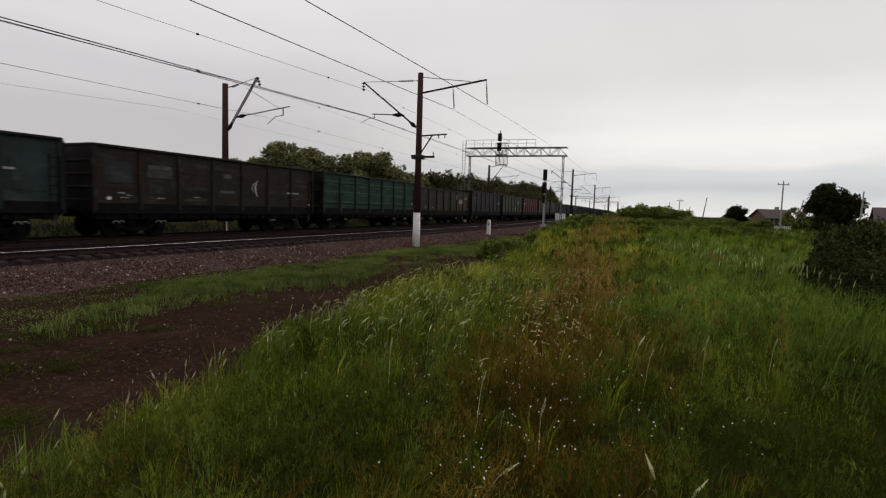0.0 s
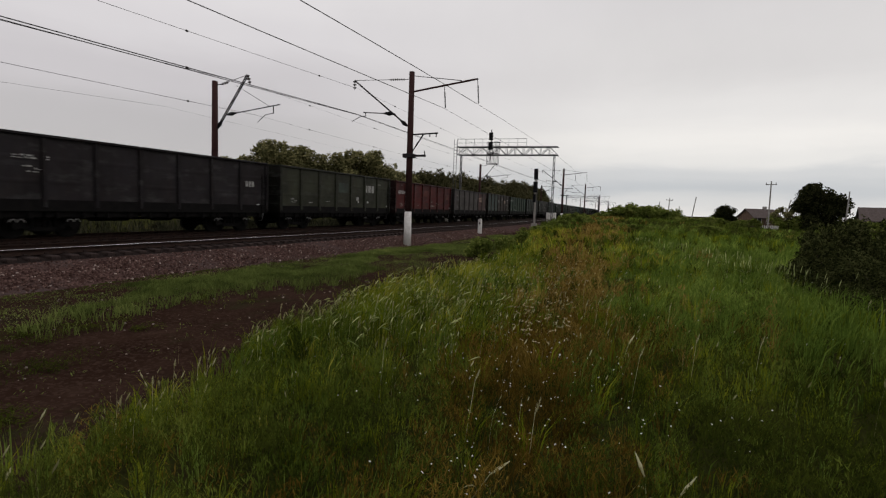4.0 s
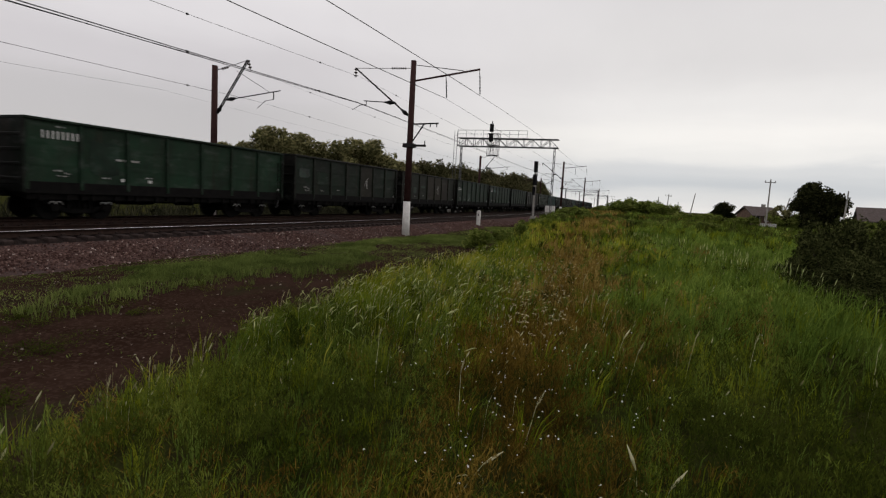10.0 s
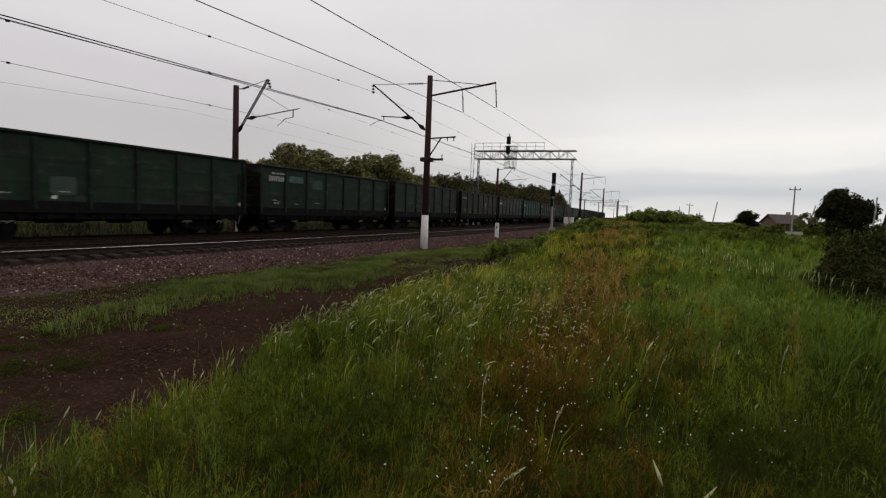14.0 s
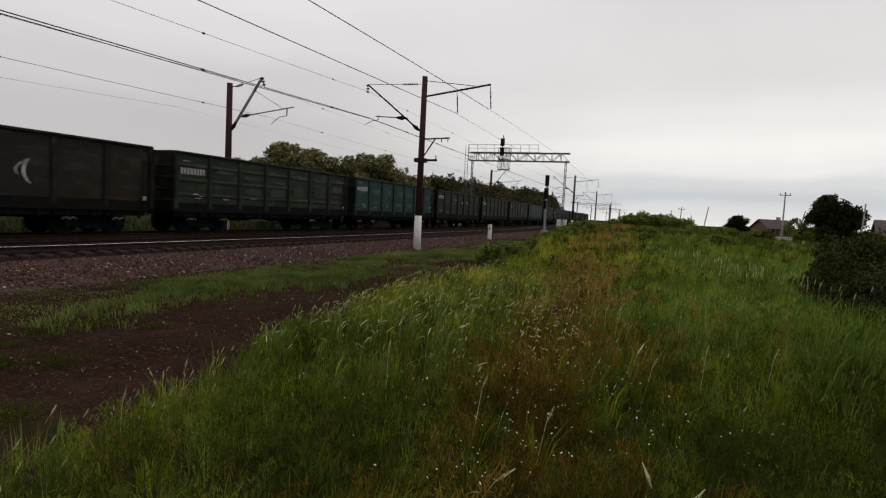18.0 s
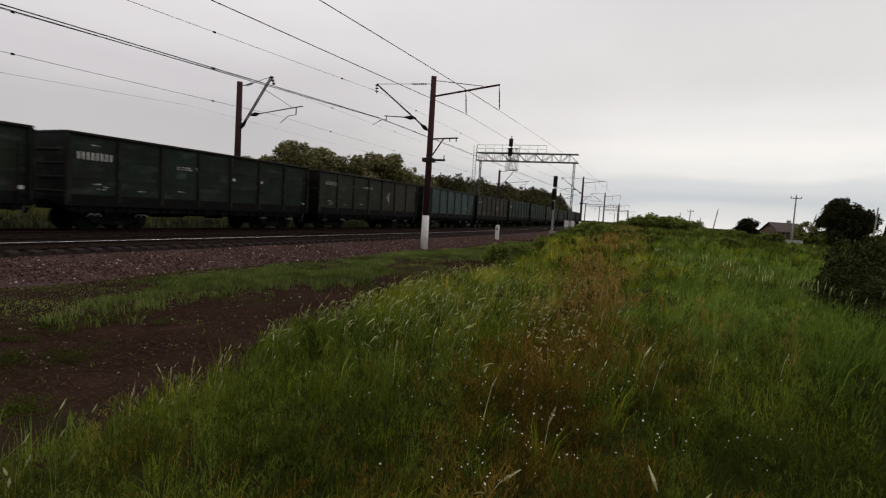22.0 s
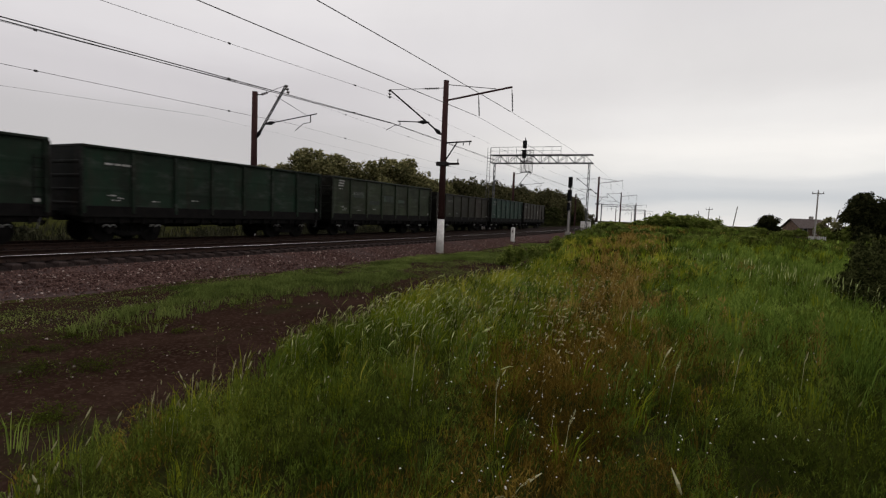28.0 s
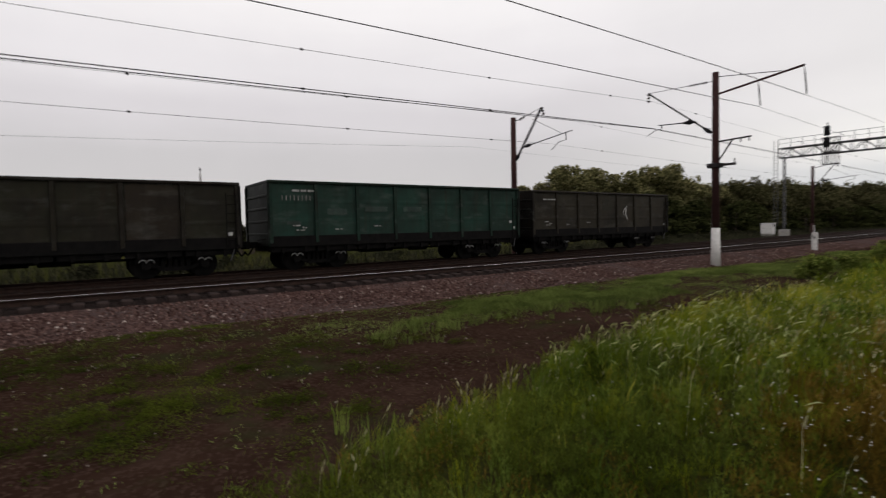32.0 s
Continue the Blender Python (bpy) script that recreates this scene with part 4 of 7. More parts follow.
def build_wagon(index):
    body, post, top, swage, heavy, patches, marks = TRAIN[index]
    d = wagon_shell(top, swage, heavy)
    word = COLOUR_WORD.get(body, "faded green")
    extra = " and a white crescent emblem" if any(k == "crescent" for k, *_ in marks) else ", patched with lighter colour" if patches else ""
    w = thing("gondola_wagon", f"open-top {word} steel goods wagon, rust-streaked{extra}", "goods wagon", "wagons of the goods train")
    pw, low = (BODY - 0.20) / 7, 1.22
    for k in range(7):
        y = (RIB_Y[k] + RIB_Y[k + 1]) / 2
        ob = tint(part_of("side_panel", d["side_panel"], None, w), body)
        ob.location = (HALF_W - 0.10, y, low)
    for y in RIB_Y:
        ob = tint(part_of("post", d["post"], None, w), tuple(0.60 * a + 0.2 * b for a, b in zip(body, post)))
        ob.location = (HALF_W - 0.10, y, 0)
    part_of("sill", d["sill"], None, w, "grimy side sill, raised and blackened for the shade below")
    tint(part_of("top_rail", d["top_rail"], None, w), tuple(0.35 * a + 0.3 * b for a, b in zip(body, post)))
    tint(part_of("far_side", d["far_side"], None, w), body)
    part_of("floor", d["floor"], None, w)
    part_of("underframe", U["underframe"], None, w, "grimy steel underframe, blackened for the shade under the wagon")
    for k in range(7):
        ob = part_of("hatch", U["hatch"], None, w)
        ob.location = (0, (RIB_Y[k] + RIB_Y[k + 1]) / 2, 0)
    for end in (1, -1):
        turn = Matrix.Rotation(0 if end > 0 else math.pi, 4, "Z")
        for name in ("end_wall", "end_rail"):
            # end colour cut to a sixth, painting in the shade between wagons
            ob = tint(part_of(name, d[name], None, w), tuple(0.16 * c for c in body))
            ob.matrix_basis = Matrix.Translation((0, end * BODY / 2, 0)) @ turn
        ob = part_of("coupler", U["coupler"], None, w, "black automatic coupler")
        ob.matrix_basis = Matrix.Translation((0, end * BODY / 2, 0)) @ turn
    ob = part_of("ladder", U["ladder"], None, w)
    ob.location = (HALF_W + 0.03, BODY / 2 - 0.32, 0)
    # patches of other paint on single panels; on wagon 26 painted swage highlights
    for k, up, pwid, tall, colour in patches:
        if pwid >= 1.25 and tall >= 0.9:        # a whole panel painted afresh
            up, pwid, tall = 0.5, 9.0, 9.0
        colour = tuple(0.6 * a + 0.4 * b for a, b in zip(colour, body))
        y, span = (RIB_Y[k] + RIB_Y[k + 1]) / 2, top - 0.1 - low
        zc = low + up * span
        z0, z1 = max(low + 0.02, zc - tall / 2 * span / 2.1), min(top - 0.12, zc + tall / 2 * span / 2.1)
        bm = bmesh.new()
        rng = random.Random(index * 50 + k * 7 + int(up * 100))
        out = []
        n = 72
        for a in range(n):
            t = a / n * 2 * math.pi
            c, q = math.cos(t), math.sin(t)
            r = (abs(c) ** 9 + abs(q) ** 9) ** (-1 / 9) * (1 - 0.11 * rng.random() ** 2)
            out.append((y + min(max(c * r, -1), 1) * min(pwid, pw - 0.17) / 2, (z0 + z1) / 2 + min(max(q * r, -1), 1) * (z1 - z0) / 2))
        x = HALF_W - 0.10 + (0.037 if swage else 0.018)
        face = bm.faces.new([bm.verts.new((x, yy, zz)) for yy, zz in out])
        bmesh.ops.extrude_face_region(bm, geom=[face])
        bm.verts.ensure_lookup_table()
        for v in bm.verts[n:]:
            v.co.x += 0.004
        bmesh.ops.recalc_face_normals(bm, faces=bm.faces)
        tint(part("paint_patch", bm, M_PAINT, w), colour)
    if index not in (7, 14, 24, 26, 28):
        marks = marks + [("scrawl", -5.5, 1.58), ("scrawl_small", -3.75, 1.52), ("scrawl_small", -1.95, 1.62), ("tag", 6.02, 1.45)]
    bm = rod(bmesh.new(), (HALF_W - 0.10, 6.10, 0.56), (HALF_W - 0.10, 6.22, 0.98), 0.018, sides=6)
    rod(bm, (HALF_W - 0.10, 6.10, 0.56), (HALF_W - 0.30, 6.10, 0.56), 0.018, sides=6)
    part("footstep", bm, M_GALV, w, "worn grey shunter's footstep")
    for kind, y, z in marks:
        name = {"number": "number_marking", "small_text": "stencil_marking", "tag": "label_plate", "crescent": "crescent_emblem", "word_white": "company_marking", "word_orange": "company_marking", "wing_emblem": "wing_emblem", "faded_number": "number_marking", "worn_number": "number_marking", "plate": "label_plate", "short_word": "company_marking", "scrawl": "stencil_marking", "scrawl_small": "stencil_marking", "scrawl_wide": "stencil_marking", "round_logo": "company_marking"}[kind]
        ob = part_of(name, U[kind], None, w)
        if name in ("stencil_marking", "number_marking"):
            tagged(ob, kind="stuff")
        ob.location = (HALF_W - 0.10 + (0.045 if swage else 0.026), y + (0.2 if kind == "crescent" else 0.0), z)
    for end in (1, -1):
        b = part_of("bogie", U["bolster"], None, w, "black cast-steel bogie")
        b.location = (0, end * 4.33, 0)
        for side in (-1, 1):
            part_of("side_frame", U["frame", side], None, b)
            for y in (-0.925, 0.925):
                part_of("axle_box", U["axle_box", side], None, b).location = (0, y, 0)
        for y in (-0.925, 0.925):
            part_of("axle_cap", U["axle_cap"], None, b, "pale worn rims over the axle box").location = (0, y, 0)
        for y in (-0.925, 0.925):
            ws = part_of("wheelset", U["wheelset"], None, b)
            ws.location = (0, y, 0.475)
            WHEELSETS.append(ws)
    return w


WAGONS = {i: build_wagon(i) for i in TRAIN}


def tail(t):
    """Distance along the line of the last wagon's near end; the train gathers speed slowly."""
    return ((2.766841e-04 * t - 2.055427e-02) * t - 11.13472) * t + 388.003


def motions():
    times = [0.5 * k for k in range(65)]
    for i, w in WAGONS.items():
        walk(w, [(t, on_line(XT, tail(t) - PITCH * i + BODY / 2)) for t in times])
    # all wheels roll alike, so wheelsets at the same place in their bogie share one set of keys
    fine, first = [0.05 * k for k in range(641)], {}
    for ws in WHEELSETS:
        y = ws.location.y
        if y not in first:
            walk(ws, [(t, pose(0, y, 0.475, math.degrees((tail(0.0) - tail(t)) / 0.475))) for t in fine])
            first[y] = ws
        else:
            ws.rotation_mode = "QUATERNION"
            keys = ws.animation_data_create()
            keys.action = first[y].animation_data.action
            keys.action_slot = first[y].animation_data.action_slot
    # tufts and stalks sway in gusts
    for n, (ob, base) in enumerate(SWAYING):
        rows = []
        for k in range(65):
            t = 0.5 * k
            gust = 3.0 * math.sin(1.7 * t + n * 0.9) + 2.2 * math.sin(2.9 * t + n * 2.3) + 2.0 * math.sin(0.45 * t - base.translation.y * 0.4)
            rows.append((t, base @ pose(0, 0, 0, 0.5 * gust * math.sin(n), gust, 0)))
        walk(ob, rows)

# ---------------------------------------------------------------- overhead line
def insulator(bm, a, b, r=0.075, n=4):
    """A string of discs between two points."""
    a, b = Vector(a), Vector(b)
    rod(bm, a, b, 0.02, sides=6)
    for k in range(n):
        c = a.lerp(b, (k + 0.5) / n)
        d = (b - a).normalized() * 0.03
        rod(bm, c - d, c + d, r, r * 0.45, sides=10)
    return bm


def near_mast(s, full=True):
    """Round concrete mast beside the near track: bracket over the track, feeder arm on the field side. Local x points to the field."""
    m = thing("catenary_mast", "brown round mast with whitewashed foot, bracket and feeder arm", "catenary mast", "catenary masts", on_line(XN + 3.3, s))
    base = -0.75
    part("pole", rod(bmesh.new(), (0, 0, base + 2.0), (0, 0, 9.34), 0.20, 0.155, 16), M_MAST, m, smooth=True)
    part("whitewashed_foot", rod(bmesh.new(), (0, 0, base - 0.3), (0, 0, base + 2.02), 0.235, 0.205, 16), M_LIME, m, "whitewashed concrete foot", smooth=True)
    tip = Vector((-3.85, 0, 9.07))
    br = part("bracket", rod(bmesh.new(), (-0.2, 0, 6.25), tip, 0.045), M_IRON, m)
    part("bracket_insulator", rod(rod(bmesh.new(), (-0.22, 0, 6.26), (-0.42, 0, 6.41), 0.06, 0.13, 12), (-0.42, 0, 6.41), (-0.66, 0, 6.59), 0.13, 0.05, 12), M_SIGBLACK, br)
    part("tie_rod", rod(bmesh.new(), (-0.15, 0, 8.92), tip, 0.016), M_IRON, m)
    part("tie_insulator", insulator(bmesh.new(), (-0.45, 0, 8.93), (-1.45, 0, 8.97), 0.07, 7), M_GLASS_INS, m)
    part("suspension_insulator", insulator(bmesh.new(), tip, tip + Vector((0.02, 0, -0.55)), 0.12, 3), M_GLASS_INS, m)
    bm = rod(bmesh.new(), (-1.05, 0, 6.98), (-3.20, 0, 7.14), 0.03)
    rod(bm, (-3.05, 0, 7.13), (-3.02, 0, 6.90), 0.022)
    rod(bm, (-3.02, 0, 6.92), (-3.45, 0, 6.88), 0.018)
    rod(bm, (-3.45, 0, 6.88), (-4.0, 0, 6.62), 0.018)
    rod(bm, (-1.35, 0, 7.0), (-1.0, 0, 6.95), 0.03)
    arm = part("registration_arm", bm, M_IRON, m)
    part("registration_insulator", rod(rod(bmesh.new(), (-1.05, 0, 6.98), (-1.42, 0, 7.005), 0.04, 0.13, 12), (-1.42, 0, 7.005), (-1.80, 0, 7.035), 0.13, 0.04, 12), M_SIGBLACK, arm)
    bm = bar(bmesh.new(), (0.1, 0, 8.20), (4.05, 0, 8.70), 0.085)
    part("feeder_arm", bm, M_MAST, m)
    part("arm_tie", rod(bmesh.new(), (0.1, 0, 9.10), (3.1, 0, 8.66), 0.02), M_IRON, m)
    for x, z0, z1 in ((2.05, 8.42, 7.20), (4.02, 8.66, 7.36)):
        bm = bmesh.new()
        for dy in (-0.05, 0.05):
            rod(bm, (x, 0, z0), (x + 0.04, dy, z0 - 0.34), 0.012, sides=6)
        rod(bm, (x + 0.04, -0.06, z0 - 0.34), (x + 0.04, 0.06, z0 - 0.34), 0.014, sides=6)
        hook = part("hanger", bm, M_IRON, m)
        part("feeder_insulator", insulator(bmesh.new(), (x + 0.04, 0, z0 - 0.34), (x + 0.11, 0, z1), 0.045, 12), M_SIGBLACK, hook)
    bm = bar(bmesh.new(), (0.12, 0, 5.75), (1.75, 0, 5.80), 0.075)
    bar(bm, (0.15, 0, 4.75), (0.85, 0, 5.76), 0.06)
    for x in (1.25, 1.65):
        rod(bm, (x, 0, 5.78), (x, 0, 5.58), 0.03)
    part("side_bracket", bm, M_IRON, m)
    bm = boxed(-0.34, -0.12, 4.46, 1.05, 0.0 - 0.02, 4.58)
    box(bm, -0.36, -0.24, 4.40, 0.30, 0.24, 4.64, 0.02)
    rod(bm, (0.98, -0.07, 4.55), (0.98, -0.07, 4.80), 0.03)
    part("cross_arm", bm, M_IRON, m)
    if full:
        part("down_lead", rod(bmesh.new(), (-0.24, 0.02, base), (-0.19, 0.02, 4.4), 0.018, sides=6), M_LIME, m, "pale earthing lead down the mast")
    return m


def far_mast(s):
    """Mast on the far side of the train's track, bracket towards the track (local +x)."""
    m = thing("catenary_mast", "dark reddish mast with a slanted bracket over the far track", "catenary mast", "catenary masts", on_line(XT - 3.3, s))
    base = -0.8
    part("pole", rod(bmesh.new(), (0, 0, base + 1.9), (0, 0, 8.46), 0.20, 0.16, 16), M_MAST, m, smooth=True)
    part("whitewashed_foot", rod(bmesh.new(), (0, 0, base - 0.3), (0, 0, base + 1.92), 0.225, 0.205, 16), M_MAST, m, "dark painted concrete foot", smooth=True)
    part("white_stripe", boxed(0.17, -0.12, base + 0.3, 0.235, 0.02, base + 1.75, 0.01), M_LIME, m, "narrow whitewashed stripe on the foot")
    tip = Vector((2.45, 0, 8.66))
    bm = bmesh.new()
    for dy in (-0.06, 0.06):
        bar(bm, (0.22, dy, 5.75), tip + Vector((0, dy, 0)), 0.05)
    for k in range(6):
        c = Vector((0.22, 0, 5.75)).lerp(tip, (k + 0.5) / 6)
        bar(bm, c + Vector((0, -0.08, 0)), c + Vector((0, 0.08, 0)), 0.03)
    br = part("bracket", bm, M_IRON, m)
    part("bracket_insulator", rod(rod(bmesh.new(), (0.22, 0, 5.75), (0.38, 0, 5.96), 0.05, 0.12, 12), (0.38, 0, 5.96), (0.55, 0, 6.18), 0.12, 0.05, 12), M_SIGBLACK, br)
    bm = rod(bmesh.new(), (0.15, 0, 8.25), (0.55, 0, 8.25), 0.03)
    rod(bm, (0.55, 0, 8.25), tip, 0.016)
    tie = part("tie_rod", bm, M_IRON, m)
    part("tie_insulator", insulator(bmesh.new(), (0.55, 0, 8.25), (1.05, 0, 8.35), 0.085, 3), M_GLASS_INS, tie)
    part("suspension_insulator", insulator(bmesh.new(), tip, tip + Vector((0.18, 0, -0.52)), 0.11, 3), M_GLASS_INS, m)
    bm = rod(bmesh.new(), (0.95, 0, 6.50), (4.75, 0, 6.92), 0.03)
    rod(bm, (4.30, 0, 6.86), (4.30, 0, 6.45), 0.03)
    rod(bm, (4.30, 0, 6.46), (3.75, 0, 6.40), 0.018)
    rod(bm, (3.75, 0, 6.40), (3.20, 0, 6.02), 0.018)
    rod(bm, (4.05, 0, 6.84), (1.65, 0, 8.10), 0.013)
    arm = part("registration_arm", bm, M_IRON, m)
    part("registration_insulator", rod(rod(bmesh.new(), (0.95, 0, 6.50), (1.28, 0, 6.54), 0.05, 0.12, 12), (1.28, 0, 6.54), (1.62, 0, 6.58), 0.12, 0.04, 12), M_SIGBLACK, arm)
    return m


def simple_mast(off, s, reach, top=9.2):
    """A far mast of the same line, with one bracket."""
    m = thing("catenary_mast", "slim dark mast with a bracket, far down the line", "catenary mast", "catenary masts", on_line(off, s))
    part("pole", rod(bmesh.new(), (0, 0, -0.9), (0, 0, top), 0.20, 0.16, 10), M_MAST, m)
    k = math.copysign(1, reach)
    bm = rod(bmesh.new(), (0, 0, 6.2), (reach, 0, top - 0.4), 0.045)
    rod(bm, (0, 0, top - 0.3), (reach, 0, top - 0.4), 0.03)
    rod(bm, (reach * 0.3, 0, 6.95), (reach * 0.95, 0, 7.0), 0.04)
    part("bracket", bm, M_IRON, m)
    part("suspension_insulator", insulator(bmesh.new(), (reach, 0, top - 0.4), (reach, 0, top - 0.95), 0.12, 3), M_GLASS_INS, m)
    bm = bar(bmesh.new(), (0, 0, top - 1.1), (-k * 4.0, 0, top - 0.6), 0.09)
    rod(bm, (-k * 2.0, 0, top - 0.85), (-k * 2.0, 0, top - 2.0), 0.04)
    rod(bm, (-k * 4.0, 0, top - 0.6), (-k * 4.0, 0, top - 1.8), 0.04)
    part("feeder_arm", bm, M_MAST, m)
    return m


near_mast(27.3)
near_mast(-41.0, False)
near_mast(96.0, False)
far_mast(23.05)
far_mast(-46.0)
for s in (149.0, 231.0, 350.0, 470.0):
    simple_mast(XN + 3.3, s, -3.7, 9.4)
far_mast(78.0)
for s in (140.0, 265.0, 395.0):
    simple_mast(XT - 3.3, s, 3.3, 8.4)


def hung(off0, off1, s0, s1, z0, z1, sag, steps=18):
    """Points of a wire that hangs between two supports."""
    out = []
    for k in range(steps + 1):
        f = k / steps
        p, _ = line(off0 + (off1 - off0) * f, s0 + (s1 - s0) * f)
        p.z = z0 + (z1 - z0) * f - 4 * sag * f * (1 - f)
        out.append(p)
    return out


def wire_mesh(bm, pts, r, sides=5):
    rings = []
    for k, p in enumerate(pts):
        d = (pts[min(k + 1, len(pts) - 1)] - pts[max(k - 1, 0)]).normalized()
        u = d.cross(Vector((0, 0, 1))).normalized()
        v = u.cross(d)
        rings.append([bm.verts.new(p + (u * math.cos(a) + v * math.sin(a)) * r) for a in (2 * math.pi * n / sides for n in range(sides))])
    for a, b in zip(rings, rings[1:]):
        for n in range(sides):
            bm.faces.new((a[n], a[(n + 1) % sides], b[(n + 1) % sides], b[n]))
    return bm


def wire(label, spans, r, later=0.6, name="overhead_wire"):
    for k, sp in enumerate(spans):
        tagged(part(name, wire_mesh(bmesh.new(), hung(*sp), r if k == 0 else r * later), M_WIRE), label, "overhead wire", "overhead wires")


NEAR_S = [-41.0, 27.3, 96.0, 149.0, 195.0, 231.0, 290.0, 350.0]
FAR_S = [-46.0, 23.05, 78.0, 140.0, 205.0, 265.0, 330.0]


def spans(off, ss, z, sag, zz=0.0, first=None):
    """Spans from support to support; the first one may start from a support of another height."""
    out = []
    for k, (a, b) in enumerate(zip(ss, ss[1:])):
        out.append((off + zz * (-1) ** k, off + zz * (-1) ** (k + 1), a, b, first if k == 0 and first else z, z, sag * min(1.0, ((b - a) / 68.0) ** 2)))
    return out


wire("dark twin contact wire over the near track", spans(XN - 0.38, NEAR_S, 7.06, 0.22, 0.0, 5.9), 0.019, 0.9)
wire("dark twin contact wire over the near track", spans(XN - 0.34, NEAR_S, 7.02, 0.29, 0.0, 5.85), 0.017, 0.6)
wire("thin messenger wire over the near track", spans(XN - 0.38, NEAR_S, 8.60, 0.55, 0.0, 7.75), 0.009, 0.6)
wire("dark contact wire over the far track", spans(XT - 0.3, FAR_S, 6.42, 0.42, 0.0, 6.1), 0.009)
wire("messenger wire over the far track", spans(XT - 0.3, FAR_S, 8.02, 0.70, 0.0, 7.65), 0.008)
wire("thin wire beyond the far track", spans(XT - 7.5, FAR_S, 7.2, 0.40, 0.0, 4.7), 0.006)
wire("feeder wire hung below the mast's arm", spans(XN + 5.35, NEAR_S, 7.20, 0.5), 0.015)
wire("feeder wire hung from the tip of the arm", spans(XN + 7.32, NEAR_S, 7.36, 0.0), 0.015)


def clamps(off, ss, zt, st, ft, zb, sb, fb, step=8.5):
    """Small clamps along a messenger and its contact wire."""
    for n, (a, b) in enumerate(list(zip(ss, ss[1:]))[:2]):
        s = a + 5.0
        while s < b - 3:
            f = (s - a) / (b - a)
            k = min(1.0, ((b - a) / 68.0) ** 2)
            p, _ = line(off, s)
            top = (zt if n else ft + (zt - ft) * f) - 4 * st * k * f * (1 - f)
            low = (zb if n else fb + (zb - fb) * f) - 4 * sb * k * f * (1 - f)
            for z in (low, top):
                bm = boxed(p.x - 0.03, p.y - 0.055, z - 0.035, p.x + 0.03, p.y + 0.055, z + 0.035, 0.01)
                tagged(part("wire_clamp", bm, M_WIRE), "small dark clamp on an overhead wire", "wire clamp", "wire clamps")
            s += step


clamps(XN - 0.38, NEAR_S, 8.60, 0.55, 7.75, 7.06, 0.22, 5.9)
clamps(XT - 0.30, FAR_S, 8.02, 0.70, 7.65, 6.42, 0.42, 6.1)

# ---------------------------------------------------------------- signal gantry, signals, cabinets, posts


def signal_head(parent, m, lamps=3, name="signal_head"):
    bm = boxed(-0.18, -0.10, 0, 0.18, 0.12, 0.40 * lamps + 0.1, 0.05)
    box(bm, -0.27, 0.04, -0.06, 0.27, 0.06, 0.40 * lamps + 0.16)
    for k in range(lamps):
        z = 0.26 + 0.42 * k
        rod(bm, (0, -0.10, z), (0, -0.34, z), 0.12, 0.14, 12)
    ob = part(name, bm, M_SIGBLACK, parent, "black multi-lamp signal head with hoods")
    ob.matrix_basis = m
    return ob


